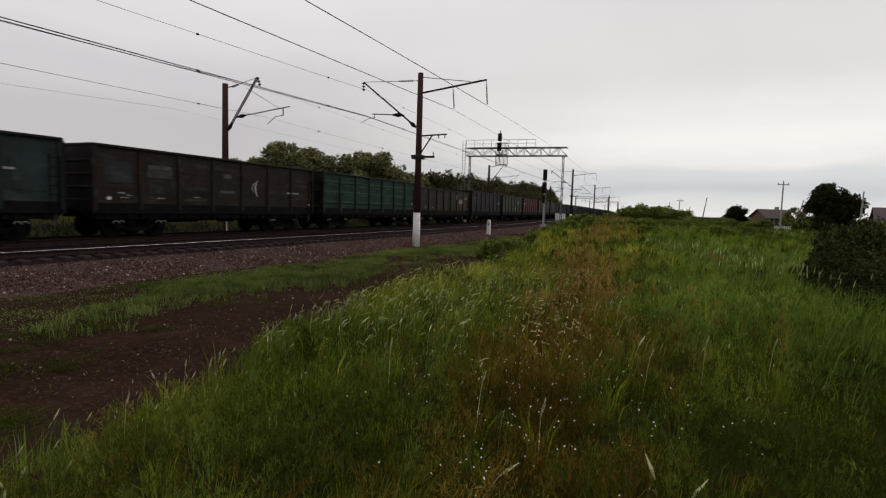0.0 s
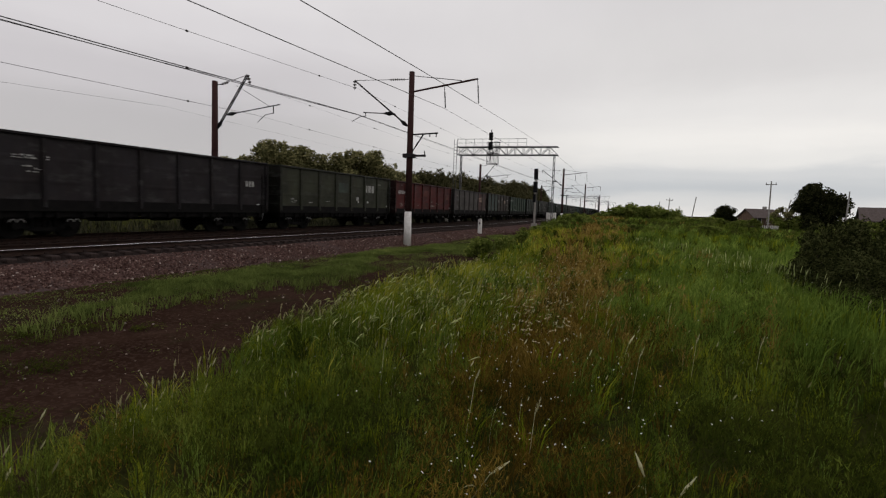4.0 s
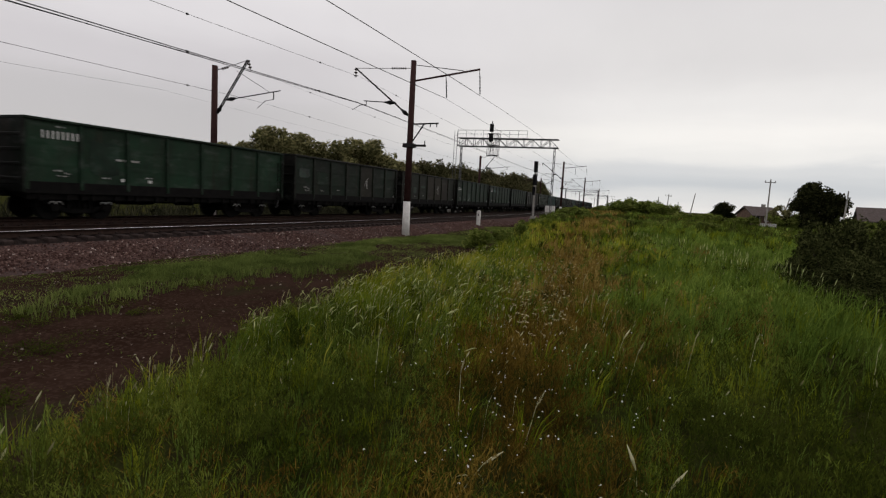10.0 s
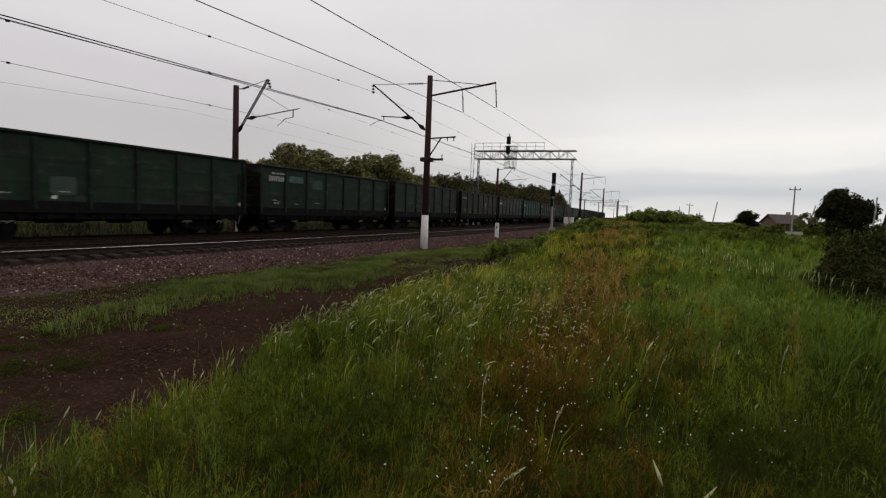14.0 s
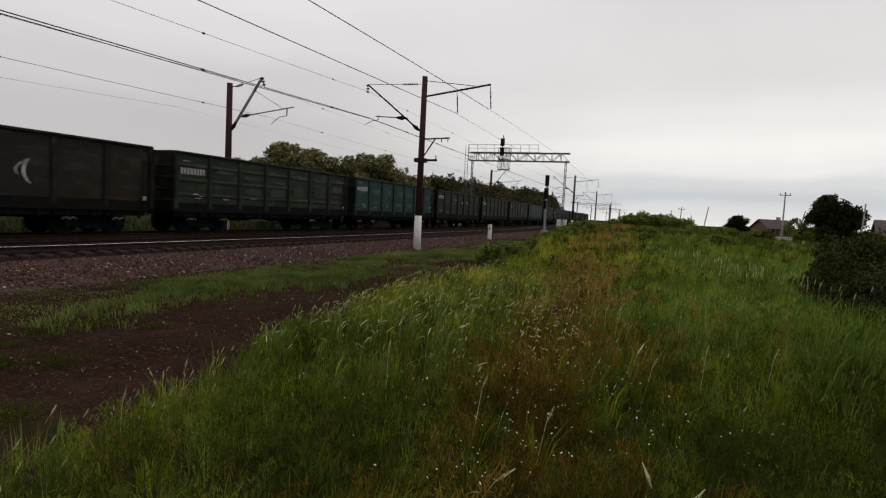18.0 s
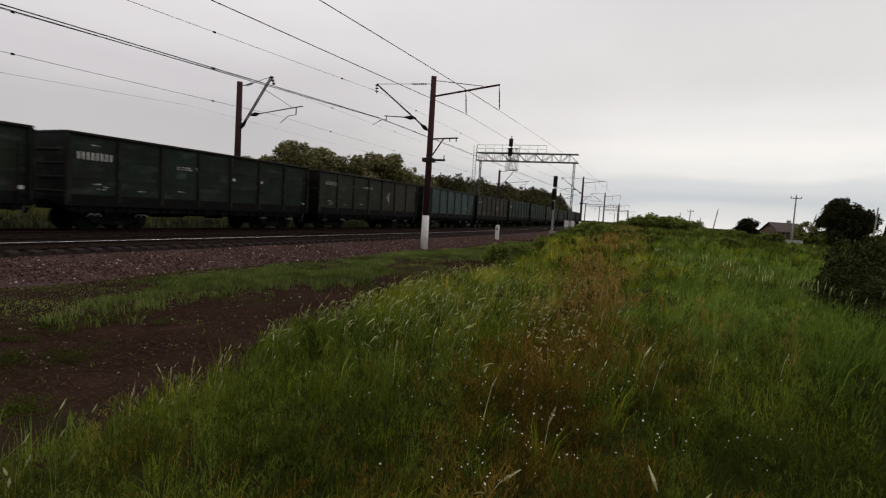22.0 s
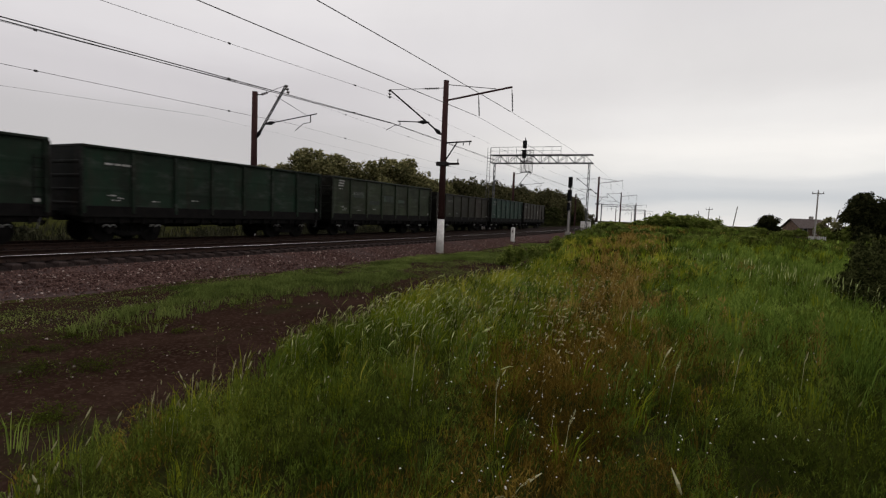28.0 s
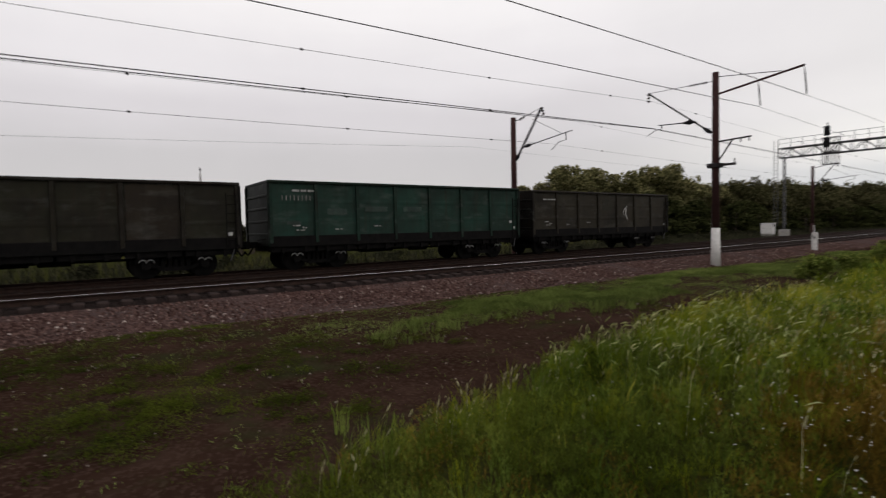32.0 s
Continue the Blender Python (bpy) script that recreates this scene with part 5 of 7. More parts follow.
def build_gantry():
    s, lo, hi = 67.4, XT - 3.6, XN + 5.75
    w = hi - lo
    g = thing("signal_gantry", "grey lattice signal gantry spanning both tracks, with railed walkway", "signal gantry", at=on_line(lo, s))
    zb, zt = 8.75, 9.80
    for x, name in ((0.45, "left"), (w - 0.45, "right")):
        bm = bmesh.new()
        for dx in (-0.10, 0.10):
            bar(bm, (x + dx, 0, -0.9), (x + dx, 0, zb), 0.07, 0.16)
        for k in range(12):
            z = -0.5 + k * 0.78
            bar(bm, (x - 0.10, 0, z), (x + 0.10, 0, z + 0.7), 0.05)
        part("column", bm, M_GALV, g)
        part("column_footing", boxed(x - 0.45, -0.45, -1.2, x + 0.45, 0.45, 0.55, 0.04), M_CONC, g)
    for y in (-0.45, 0.45):
        for z in (zb, zt):
            part("chord", bar(bmesh.new(), (0, y, z), (w, y, z), 0.11), M_GALV, g)
        n = 12
        for k in range(n):
            a, b = w * k / n, w * (k + 1) / n
            up = k % 2 == 0
            part("brace", bar(bmesh.new(), (a, y, zb if up else zt), (b, y, zt if up else zb), 0.06), M_GALV, g)
            part("strut", bar(bmesh.new(), (a, y, zb), (a, y, zt), 0.05), M_GALV, g)
    part("walkway", boxed(0, -0.42, zt + 0.06, w * 0.72, 0.42, zt + 0.09), M_GALV, g)
    part("handrail", bar(bmesh.new(), (0, -0.45, zt + 1.05), (w * 0.70, -0.45, zt + 1.05), 0.045), M_GALV, g)
    part("handrail", bar(bmesh.new(), (0, -0.45, zt + 0.55), (w * 0.70, -0.45, zt + 0.55), 0.03), M_GALV, g)
    for k in range(9):
        x = w * 0.70 * k / 8
        part("handrail_post", bar(bmesh.new(), (x, -0.45, zt), (x, -0.45, zt + 1.05), 0.035), M_GALV, g)
    # ladder up the far column
    bm = bmesh.new()
    for dx in (-0.62, -0.22):
        bar(bm, (dx, 0, 0.8), (dx, 0, zt + 1.05), 0.045)
    for k in range(24):
        bar(bm, (-0.62, 0, 1.0 + k * 0.40), (-0.22, 0, 1.0 + k * 0.40), 0.03)
    part("ladder", bm, M_GALV, g)
    # cage and signal in the middle
    cx = 4.9
    rails = [((x, y, zb - 1.25), (x, y, zt + 0.55)) for x in (cx - 0.55, cx - 0.18, cx + 0.18, cx + 0.55, cx + 0.9) for y in (-1.25, -0.55)]
    for z in (zb - 1.25, zb + 0.1, zt + 0.55):
        rails += [((cx - 0.55, y, z), (cx + 0.9, y, z)) for y in (-1.25, -0.55)] + [((x, -1.25, z), (x, -0.55, z)) for x in (cx - 0.55, cx + 0.9)]
    for a, b in rails:
        part("cage_bar", bar(bmesh.new(), a, b, 0.05), M_IRON, g)
    signal_head(g, pose(cx - 0.10, -1.4, zt - 0.45), 2)
    signal_head(g, pose(cx - 0.05, -1.4, zt + 0.80), 2)
    part("signal_post", rod(bmesh.new(), (cx - 0.05, -1.15, zb - 0.8), (cx - 0.05, -1.15, zt + 2.15), 0.06), M_IRON, g)


build_gantry()


def build_signal():
    m = thing("mast_signal", "pale concrete signal mast with two black signal heads beside the track", "railway signal", at=on_line(XN + 2.9, 68.6))
    part("pole", rod(bmesh.new(), (0, 0, -0.9), (0, 0, 7.0), 0.15, 0.11, 12), M_CONC, m)
    signal_head(m, pose(0, -0.22, 5.75), 3)
    signal_head(m, pose(-0.04, -0.22, 4.05), 3)
    bm = boxed(-0.28, -0.25, 2.7, 0.10, 0.1, 3.75, 0.03)
    part("route_box", bm, M_SIGBLACK, m, "black route indicator box")
    bm = bmesh.new()
    for x in (-0.2, 0.2):
        bar(bm, (x, 0.2, 0.0), (x, 0.2, 6.6), 0.035)
    for k in range(16):
        bar(bm, (-0.2, 0.2, 0.3 + 0.4 * k), (0.2, 0.2, 0.3 + 0.4 * k), 0.025)
    part("ladder", bm, M_GALV, m)
    part("footing", boxed(-0.35, -0.35, -1.1, 0.35, 0.35, -0.1, 0.03), M_CONC, m)


def cabinet(off, s, w, d, h, z, turn=0.0):
    m = thing("relay_cabinet", "small pale-grey trackside relay cabinet on a plinth", "relay cabinet", "relay cabinets", on_line(off, s, z) @ pose(0, 0, 0, 0, 0, turn))
    part("body", boxed(-w / 2, -d / 2, 0.12, w / 2, d / 2, h, 0.03), M_LIME, m)
    part("plinth", boxed(-w / 2 + 0.05, -d / 2 + 0.05, -0.8, w / 2 - 0.05, d / 2 - 0.05, 0.12), M_CONC, m)
    part("lid", boxed(-w / 2 - 0.05, -d / 2 - 0.05, h, w / 2 + 0.05, d / 2 + 0.05, h + 0.06, 0.02), M_LIME, m)
    for x in (-w / 4, w / 4):
        door = part("door", boxed(x - w / 4 + 0.03, -d / 2 - 0.02, 0.2, x + w / 4 - 0.03, -d / 2 + 0.005, h - 0.06), M_LIME, m)
        part("handle", boxed(x - 0.02, -d / 2 - 0.05, h * 0.5, x + 0.02, -d / 2 - 0.02, h * 0.5 + 0.14), M_IRON, door)


def km_post():
    m = thing("kilometre_post", "short white concrete marker post with a dark number plate", "marker post", at=on_line(XN + 2.75, 43.0))
    part("post", boxed(-0.16, -0.11, -1.0, 0.16, 0.11, 0.55, 0.03), M_LIME, m)
    part("cap", rod(bmesh.new(), (0, -0.11, 0.55), (0, 0.11, 0.55), 0.16, sides=14), M_LIME, m)
    part("number_bar", boxed(-0.05, -0.125, 0.22, 0.05, -0.11, 0.42), M_IRON, m, "dark painted bar in place of a number")


build_signal()
cabinet(XT - 5.2, 68.5, 1.3, 0.8, 1.35, -0.1)
cabinet(XN + 4.2, 75.3, 1.3, 0.9, 0.95, 0.35)
km_post()


def white_stake(off, s, z, h):
    m = thing("cable_marker", "thin white-painted concrete cable marker stake", "marker stake", "marker stakes", on_line(off, s, z))
    part("stake", boxed(-0.09, -0.09, -0.5, 0.09, 0.09, h, 0.03), M_LIME, m)
    part("cap", boxed(-0.095, -0.095, h - 0.12, 0.095, 0.095, h + 0.02, 0.03), M_IRON, m)


white_stake(XN + 3.5, 92.0, 0.1, 1.0)


def portal(s, lo, hi, z):
    """A slim cross-span portal far down the line."""
    w = hi - lo
    g = thing("line_portal", "slim grey steel portal across the tracks, far off", "line portal", "line portals", on_line(lo, s))
    for x in (0.0, w):
        part("column", bar(bmesh.new(), (x, 0, -0.9), (x, 0, z + 0.8), 0.34), M_GALV, g)
    for dz in (0.0, 0.7):
        part("chord", bar(bmesh.new(), (0, 0, z + dz), (w, 0, z + dz), 0.14), M_GALV, g)
    for k in range(10):
        a, b = w * k / 10, w * (k + 1) / 10
        part("brace", bar(bmesh.new(), (a, 0, z + (0.7 if k % 2 else 0)), (b, 0, z + (0 if k % 2 else 0.7)), 0.09), M_GALV, g)
    for k in (0.3, 0.7):
        part("hanger", bar(bmesh.new(), (w * k, 0, z), (w * k, 0, z - 1.4), 0.08), M_GALV, g)


for s, lo, hi, z in ((205.0, XT - 3.6, XN + 4.2, 7.0), (296.0, XT - 3.6, XN + 4.6, 7.4)):
    portal(s, lo, hi, z)

# ---------------------------------------------------------------- trees and bushes
def leaf_cloud(rng, blobs, count, size, flat=1.0):
    """Small folded leaf sprays scattered over and in a set of blobs."""
    w = np.array([b[3] ** 2 for b in blobs])
    pick = rng.choice(len(blobs), count, p=w / w.sum())
    b = np.array(blobs)[pick]
    d = rng.normal(size=(count, 3))
    d /= np.linalg.norm(d, axis=1, keepdims=True)
    r = b[:, 3:4] * (0.55 + 0.5 * rng.random((count, 1)) ** 0.6) * (1 + 0.22 * np.sin(5 * d[:, :1] + 7 * d[:, 1:2] + b[:, :1]))
    c = b[:, :3] + d * r * np.array([1, 1, flat])
    u = rng.normal(size=(count, 3)) * np.array([1, 1, 0.6])
    u /= np.linalg.norm(u, axis=1, keepdims=True)
    v = np.cross(u, rng.normal(size=(count, 3)))
    v /= np.linalg.norm(v, axis=1, keepdims=True)
    k = size * rng.uniform(0.55, 1.35, (count, 1))
    n = np.cross(u, v) * k * 0.25
    q = np.stack([c - u * k, c + v * k * 0.55 + n, c + u * k * 1.1, c - v * k * 0.5 + n], 1)
    return q.reshape(-1, 3), np.arange(count * 4), np.full(count, 4)


def tree_meshes(seed, height, spread, leaves, size, low=0.22, core=0):
    """Tapered trunk with limbs, and a crown of leaf sprays in uneven clumps; built at height 1:1."""
    rng = np.random.default_rng(seed)
    bm = bmesh.new()
    lean = rng.normal(0, 0.03, 2) * height
    fork = Vector((lean[0] * 0.4, lean[1] * 0.4, height * 0.42))
    rod(bm, (0, 0, -0.4), fork, height * 0.022, height * 0.014, 8)
    top = Vector((lean[0], lean[1], height * 0.86))
    rod(bm, fork, top, height * 0.014, height * 0.004, 7)
    blobs = []
    for k in range(13):
        a, z = rng.uniform(0, 6.28), rng.uniform(low + 0.08, 0.92)
        reach = spread * rng.uniform(0.35, 0.95) * math.sin(min(1.0, (1.05 - z) * 1.7) * 1.5)
        p = Vector((reach * math.cos(a) + lean[0] * z, reach * math.sin(a) + lean[1] * z, height * z))
        rod(bm, fork.lerp(top, max(0, (z - 0.45))) if z > 0.45 else Vector((0, 0, height * z * 0.6)), p, height * 0.008, height * 0.002, 5)
        blobs.append((p.x, p.y, p.z, spread * rng.uniform(0.20, 0.36)))
    for k in range(16):
        a, z = rng.uniform(0, 6.28), rng.uniform(low, 0.97)
        reach = spread * rng.uniform(0.5, 1.05) * math.sin(min(1.0, (1.06 - z) * 1.6) * 1.5)
        blobs.append((reach * math.cos(a) + lean[0] * z, reach * math.sin(a) + lean[1] * z, height * z, spread * rng.uniform(0.10, 0.22)))
    for k in range(core):
        a, z = rng.uniform(0, 6.28), rng.uniform(low + 0.15, 0.85)
        reach = spread * rng.uniform(0.1, 0.6) * math.sin(min(1.0, (1.02 - z) * 1.7) * 1.5)
        blobs.append((reach * math.cos(a), reach * math.sin(a), height * z, spread * rng.uniform(0.28, 0.40)))
    trunk = shared("trunk", bm, M_BARK)
    v, f, n = leaf_cloud(rng, blobs, leaves, size)
    crown = mesh_np("crown", v, f, n)
    return trunk, crown


TREES = [tree_meshes(10 + k, 10.0, sp, n, 0.24, lo) for k, (sp, lo, n) in enumerate(((3.6, 0.12, 4400), (4.2, 0.15, 4400), (3.0, 0.10, 4400), (3.9, 0.2, 4400), (4.6, 0.04, 12000)))]
TREES += [tree_meshes(20 + k, 10.0, 5.0, 3000, 0.36, 0.03) for k in range(2)]
TREES += [tree_meshes(30 + k, 10.0, sp, 5200, 0.24, 0.06, 8) for k, sp in enumerate((3.8, 4.3))]
TREES.append(tree_meshes(14, 10.0, 4.6, 17000, 0.25, 0.05, 14))
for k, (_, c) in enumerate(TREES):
    c.materials.append(M_LEAF if k < 5 else M_UNDERGROWTH if k < 7 else M_LEAF_SHADED if k < 9 else M_LEAF_DARK)


def tree(kind, az, dist, height, label, wide=1.0, turn=0.0):
    a = radians(az)
    x, y = -dist * math.sin(a), dist * math.cos(a)
    z = float(ground_z(x, y))
    k = height / 10.0
    t = thing("tree", label, "tree", "trees", Matrix.Translation((x, y, z)) @ Matrix.Rotation(turn, 4, "Z") @ Matrix.Diagonal((k * wide, k * wide, k, 1)))
    trunk, crown = TREES[kind]
    part_of("trunk", trunk, None, t)
    part_of("crown", crown, None, t)
    return t


def build_wood():
    rng = random.Random(7)
    # edge of the wood beyond the far track: azimuth, distance, height
    edge = [(52, 112, 5.0), (49.5, 108, 7.2), (47, 102, 9.0), (45, 100, 10.0), (43, 98, 11.4), (41.3, 97, 12.2), (39.3, 97, 11.6), (37.4, 100, 11.0), (35.6, 97, 11.6), (34, 97, 12.0), (32.2, 100, 11.2),
            (30.5, 103, 10.0), (28.8, 106, 10.2), (27.2, 109, 9.8), (25.6, 113, 10.2), (24, 117, 10.0), (22.5, 121, 10.2), (21, 126, 9.4), (19.6, 131, 9.8), (18.2, 138, 9.6), (17.1, 145, 11.0),
            (16.0, 152, 11.2), (15.0, 160, 10.6), (14.3, 168, 9.0), (13.6, 176, 7.0), (13.0, 184, 5.2)]
    for az, d, h in edge:
        # right part of the wood: denser crowns with the shade-toned leaf colour
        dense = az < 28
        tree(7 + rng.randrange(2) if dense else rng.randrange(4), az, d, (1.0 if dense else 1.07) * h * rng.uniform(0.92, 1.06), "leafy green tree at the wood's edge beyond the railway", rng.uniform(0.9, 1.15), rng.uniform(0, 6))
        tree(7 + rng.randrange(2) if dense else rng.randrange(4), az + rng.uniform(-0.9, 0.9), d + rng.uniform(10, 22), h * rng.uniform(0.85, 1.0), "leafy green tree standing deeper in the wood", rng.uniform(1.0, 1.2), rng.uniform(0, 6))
        tree(5 + rng.randrange(2), az + rng.uniform(-0.9, 0.9), d - rng.uniform(5, 9), h * rng.uniform(0.42, 0.58), "low undergrowth tree, its leaves darkened for the wood's shade", rng.uniform(1.2, 1.6), rng.uniform(0, 6))


def thicken_wood():
    rng = random.Random(17)
    az = 13.6
    while az < 50:
        d = np.interp(az, [13, 15, 18, 22, 26, 31, 38, 45, 50], [184, 160, 138, 121, 112, 103, 97, 100, 108])
        h = np.interp(az, [13, 14.3, 16, 18, 22, 26, 31, 38, 45, 50], [5.0, 8.6, 10.8, 10.2, 9.8, 9.6, 9.8, 10.4, 9.4, 6.4])
        # same split: shade painted into the leaf colour below 28 degrees
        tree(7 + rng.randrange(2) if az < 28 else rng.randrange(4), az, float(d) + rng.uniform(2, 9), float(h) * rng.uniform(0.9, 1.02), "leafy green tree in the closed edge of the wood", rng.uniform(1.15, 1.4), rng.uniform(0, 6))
        az += rng.uniform(0.8, 1.2) if az < 31 else rng.uniform(1.5, 2.2)


def shrub_meshes(seed, leaves, size, mat):
    rng = np.random.default_rng(seed)
    bm = bmesh.new()
    blobs = []
    for k in range(15):
        a, r, z = rng.uniform(0, 6.28), rng.uniform(0.1, 0.85), rng.uniform(0.15, 0.80)
        p = (r * math.cos(a), r * math.sin(a), z)
        rod(bm, (0.15 * math.cos(a), 0.15 * math.sin(a), -0.1), p, 0.022, 0.006, 5)
        blobs.append((*p, rng.uniform(0.12, 0.30)))
    stems = shared("stem", bm, M_BARK)
    v, f, n = leaf_cloud(rng, blobs, leaves, size)
    v[:, 2] = np.maximum(v[:, 2], 0.0)
    leaf = mesh_np("foliage", v, f, n)
    leaf.materials.append(mat)
    return stems, leaf


SHRUBS = [shrub_meshes(30 + k, 6400, 0.032, M_LEAF2) for k in range(3)]
ROUGH_SHRUBS = [shrub_meshes(50 + k, 900, 0.085, M_ROUGH_SHADED) for k in range(3)]
PALE_SHRUBS = [shrub_meshes(40 + k, 2000, 0.070, M_LEAF3) for k in range(3)]


def shrub(kind, x, y, w, h, label, dz=-0.05, pale=False, rough=False):
    t = thing("bush", label, "bush", "bushes", Matrix.Translation((x, y, float(ground_z(x, y)) + dz)) @ Matrix.Rotation(x * 3.1 + y, 4, "Z") @ Matrix.Diagonal((w / 2, w / 2, h, 1)))
    stem, leaf = (PALE_SHRUBS if pale else ROUGH_SHRUBS if rough else SHRUBS)[kind]
    part_of("stem", stem, None, t)
    part_of("foliage", leaf, None, t)
    return t


def polar(az, d):
    return -d * math.sin(radians(az)), d * math.cos(radians(az))


build_wood()
thicken_wood()
rng_b = random.Random(3)
# shrubs far beyond the meadow, right of the line's end
for az, d, w, h in ((6.6, 100, 7, 1.9), (5.6, 96, 7, 2.6), (4.6, 92, 7, 3.0), (3.6, 92, 6, 2.7), (2.7, 90, 5.5, 3.0), (1.9, 88, 4.5, 2.2), (0.9, 86, 4.4, 2.4), (-2.6, 110, 4.0, 2.2), (-1.9, 115, 4.0, 1.8),
                    (-4.6, 122, 6, 2.0), (-5.6, 122, 6, 2.2), (-8.6, 118, 7, 3.8), (-14.0, 112, 8, 2.6), (-16.0, 110, 9, 3.0), (-18.5, 112, 9, 3.0), (-21, 110, 10, 3.4), (7.6, 130, 8, 2.0), (-0.4, 130, 7, 1.4)):
    shrub(rng_b.randrange(3), *polar(az, d), w, 0.85 * h, "light-green shrub at the far side of the meadow", pale=True)
# the willow scrub in the hollow beside the meadow, a rounded dark mass
for k in range(40):
    az, d = -10.6 - 13.0 * rng_b.random() ** 0.9, 12.0 + 6.5 * rng_b.random()
    az -= max(0.0, 15.5 - d) * 1.3
    h = float(np.interp(-az, [10, 11, 12.2, 13.6, 24], [0.5, 0.75, 1.18, 1.48, 1.60])) * rng_b.uniform(0.8, 1.0) * (0.62 if d < 14 else 1.0)
    shrub(k % 3, *polar(az, d), rng_b.uniform(1.5, 2.3), h, "dark willow scrub in a damp hollow beside the meadow")
for az, d, w, h in ((-12.2, 17.4, 1.6, 1.4), (-13.2, 17.8, 2.2, 1.75), (-14.2, 17.0, 2.2, 1.72), (-16.0, 16.6, 2.4, 1.75), (-18.0, 16.0, 2.6, 1.5), (-21.0, 15.0, 2.6, 1.55)):
    shrub(1, *polar(az, d), w, h, "tall dark willow bush in a damp hollow")
for az, d, w, h in ((-10.4, 16.2, 1.2, 0.7), (-11.4, 13.6, 1.2, 0.55), (-12.8, 12.2, 1.4, 0.6), (-14.6, 11.4, 1.4, 0.6), (-16.6, 10.8, 1.5, 0.6), (-11.0, 17.0, 1.4, 1.1)):
    shrub(2, *polar(az, d), w, h, "low willow shoots at the edge of the scrub")
# weeds and low bushes on the swell beside the line
for az, d, w, h in ((9.2, 46, 2.6, 0.8), (8.2, 43, 2.2, 0.7), (10.8, 50, 3.0, 0.9), (6.8, 44, 2.0, 0.6), (11.9, 40, 2.0, 0.55), (5.0, 40, 2.4, 0.5), (13.0, 33, 1.8, 0.5), (2.5, 36, 2.6, 0.5), (-2.0, 40, 3.0, 0.5)):
    shrub(rng_b.randrange(3), *polar(az, d), w, h, "low weedy clump on the swell of the meadow", pale=True)
# small dark bushes by the service road
for x, y, w, h in ((-7.9, 21.6, 1.7, 0.95), (-7.1, 22.4, 1.5, 0.85), (-6.6, 23.5, 1.3, 0.75), (-8.6, 33.5, 2.2, 0.6)):
    shrub(rng_b.randrange(3), x, y, w, h, "low green bush in the grass by the service road", pale=True)
# scrub left of the train's track
for k in range(46):
    s = -40 + k * 3.6 + rng_b.uniform(-1.2, 1.2)
    p, _ = line(XT - rng_b.uniform(7.5, 15.0), s)
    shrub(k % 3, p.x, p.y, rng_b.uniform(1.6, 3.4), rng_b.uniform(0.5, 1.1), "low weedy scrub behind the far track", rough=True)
for k in range(20):
    shrub(k % 3, *polar(58 + k * 2.6 + rng_b.uniform(-1, 1), rng_b.uniform(75, 120)), rng_b.uniform(4, 8), rng_b.uniform(1.6, 3.2), "bush on the far edge of the field", rough=True)

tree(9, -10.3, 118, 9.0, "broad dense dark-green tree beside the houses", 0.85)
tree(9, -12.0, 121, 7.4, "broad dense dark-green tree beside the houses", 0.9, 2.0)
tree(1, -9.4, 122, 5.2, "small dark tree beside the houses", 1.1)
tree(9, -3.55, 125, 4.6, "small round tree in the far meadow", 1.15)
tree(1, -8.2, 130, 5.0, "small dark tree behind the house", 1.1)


# ---------------------------------------------------------------- poles and houses at the far side
def power_pole(az, d, h, lean=0.0, arms=True, label="weathered grey wooden power pole with a cross-arm"):
    x, y = polar(az, d)
    m = thing("power_pole", label, "power pole", "power poles", Matrix.Translation((x, y, float(ground_z(x, y)))) @ pose(0, 0, 0, 0, lean, 0))
    part("shaft", rod(bmesh.new(), (0, 0, -0.8), (0, 0, h), 0.15, 0.10, 8), M_CONC, m)
    if arms:
        part("cross_arm", boxed(-0.85, -0.06, h - 0.45, 0.85, 0.06, h - 0.33), M_BARK, m)
        for k in (-0.75, 0.0, 0.75):
            part("insulator", rod(bmesh.new(), (k, 0, h - 0.33 if k else h), (k, 0, h - 0.05 if k else h + 0.25), 0.06), M_GLASS_INS, m)
    return m


power_pole(-7.27, 110, 8.45)
power_pole(-0.75, 150, 6.8, 8.0, False, "leaning grey wooden pole without cross-arm")
power_pole(1.35, 160, 6.2, 2.0)
power_pole(2.1, 175, 5.6, -3.0, False, "grey wooden pole without cross-arm")
power_pole(-8.35, 135, 6.4, 12.0, False, "leaning grey wooden pole without cross-arm")
power_pole(-12.95, 112, 7.0, 2.0, False, "grey wooden pole without cross-arm")
power_pole(0.35, 190, 5.0, 0.0, False, "grey wooden pole without cross-arm")
power_pole(-3.7, 160, 5.6, 0.0, False, "grey wooden pole without cross-arm")

pole = power_pole(80.2, 70, 9.15, -2.0, False, "slim dark pole with a knob on top, behind the far track")
part("knob", rod(bmesh.new(), (0, 0, 9.15), (0, 0, 9.75), 0.03, 0.11, 8), M_IRON, pole)
for az, d, w, h in ((76.2, 52, 5.0, 3.4), (77.6, 55, 4.0, 2.5), (79.4, 58, 5.0, 3.1), (81.4, 54, 5.5, 3.0), (83.4, 56, 5.0, 2.8), (74.2, 58, 6.0, 2.7)):
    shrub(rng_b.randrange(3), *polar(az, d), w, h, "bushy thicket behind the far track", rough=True)


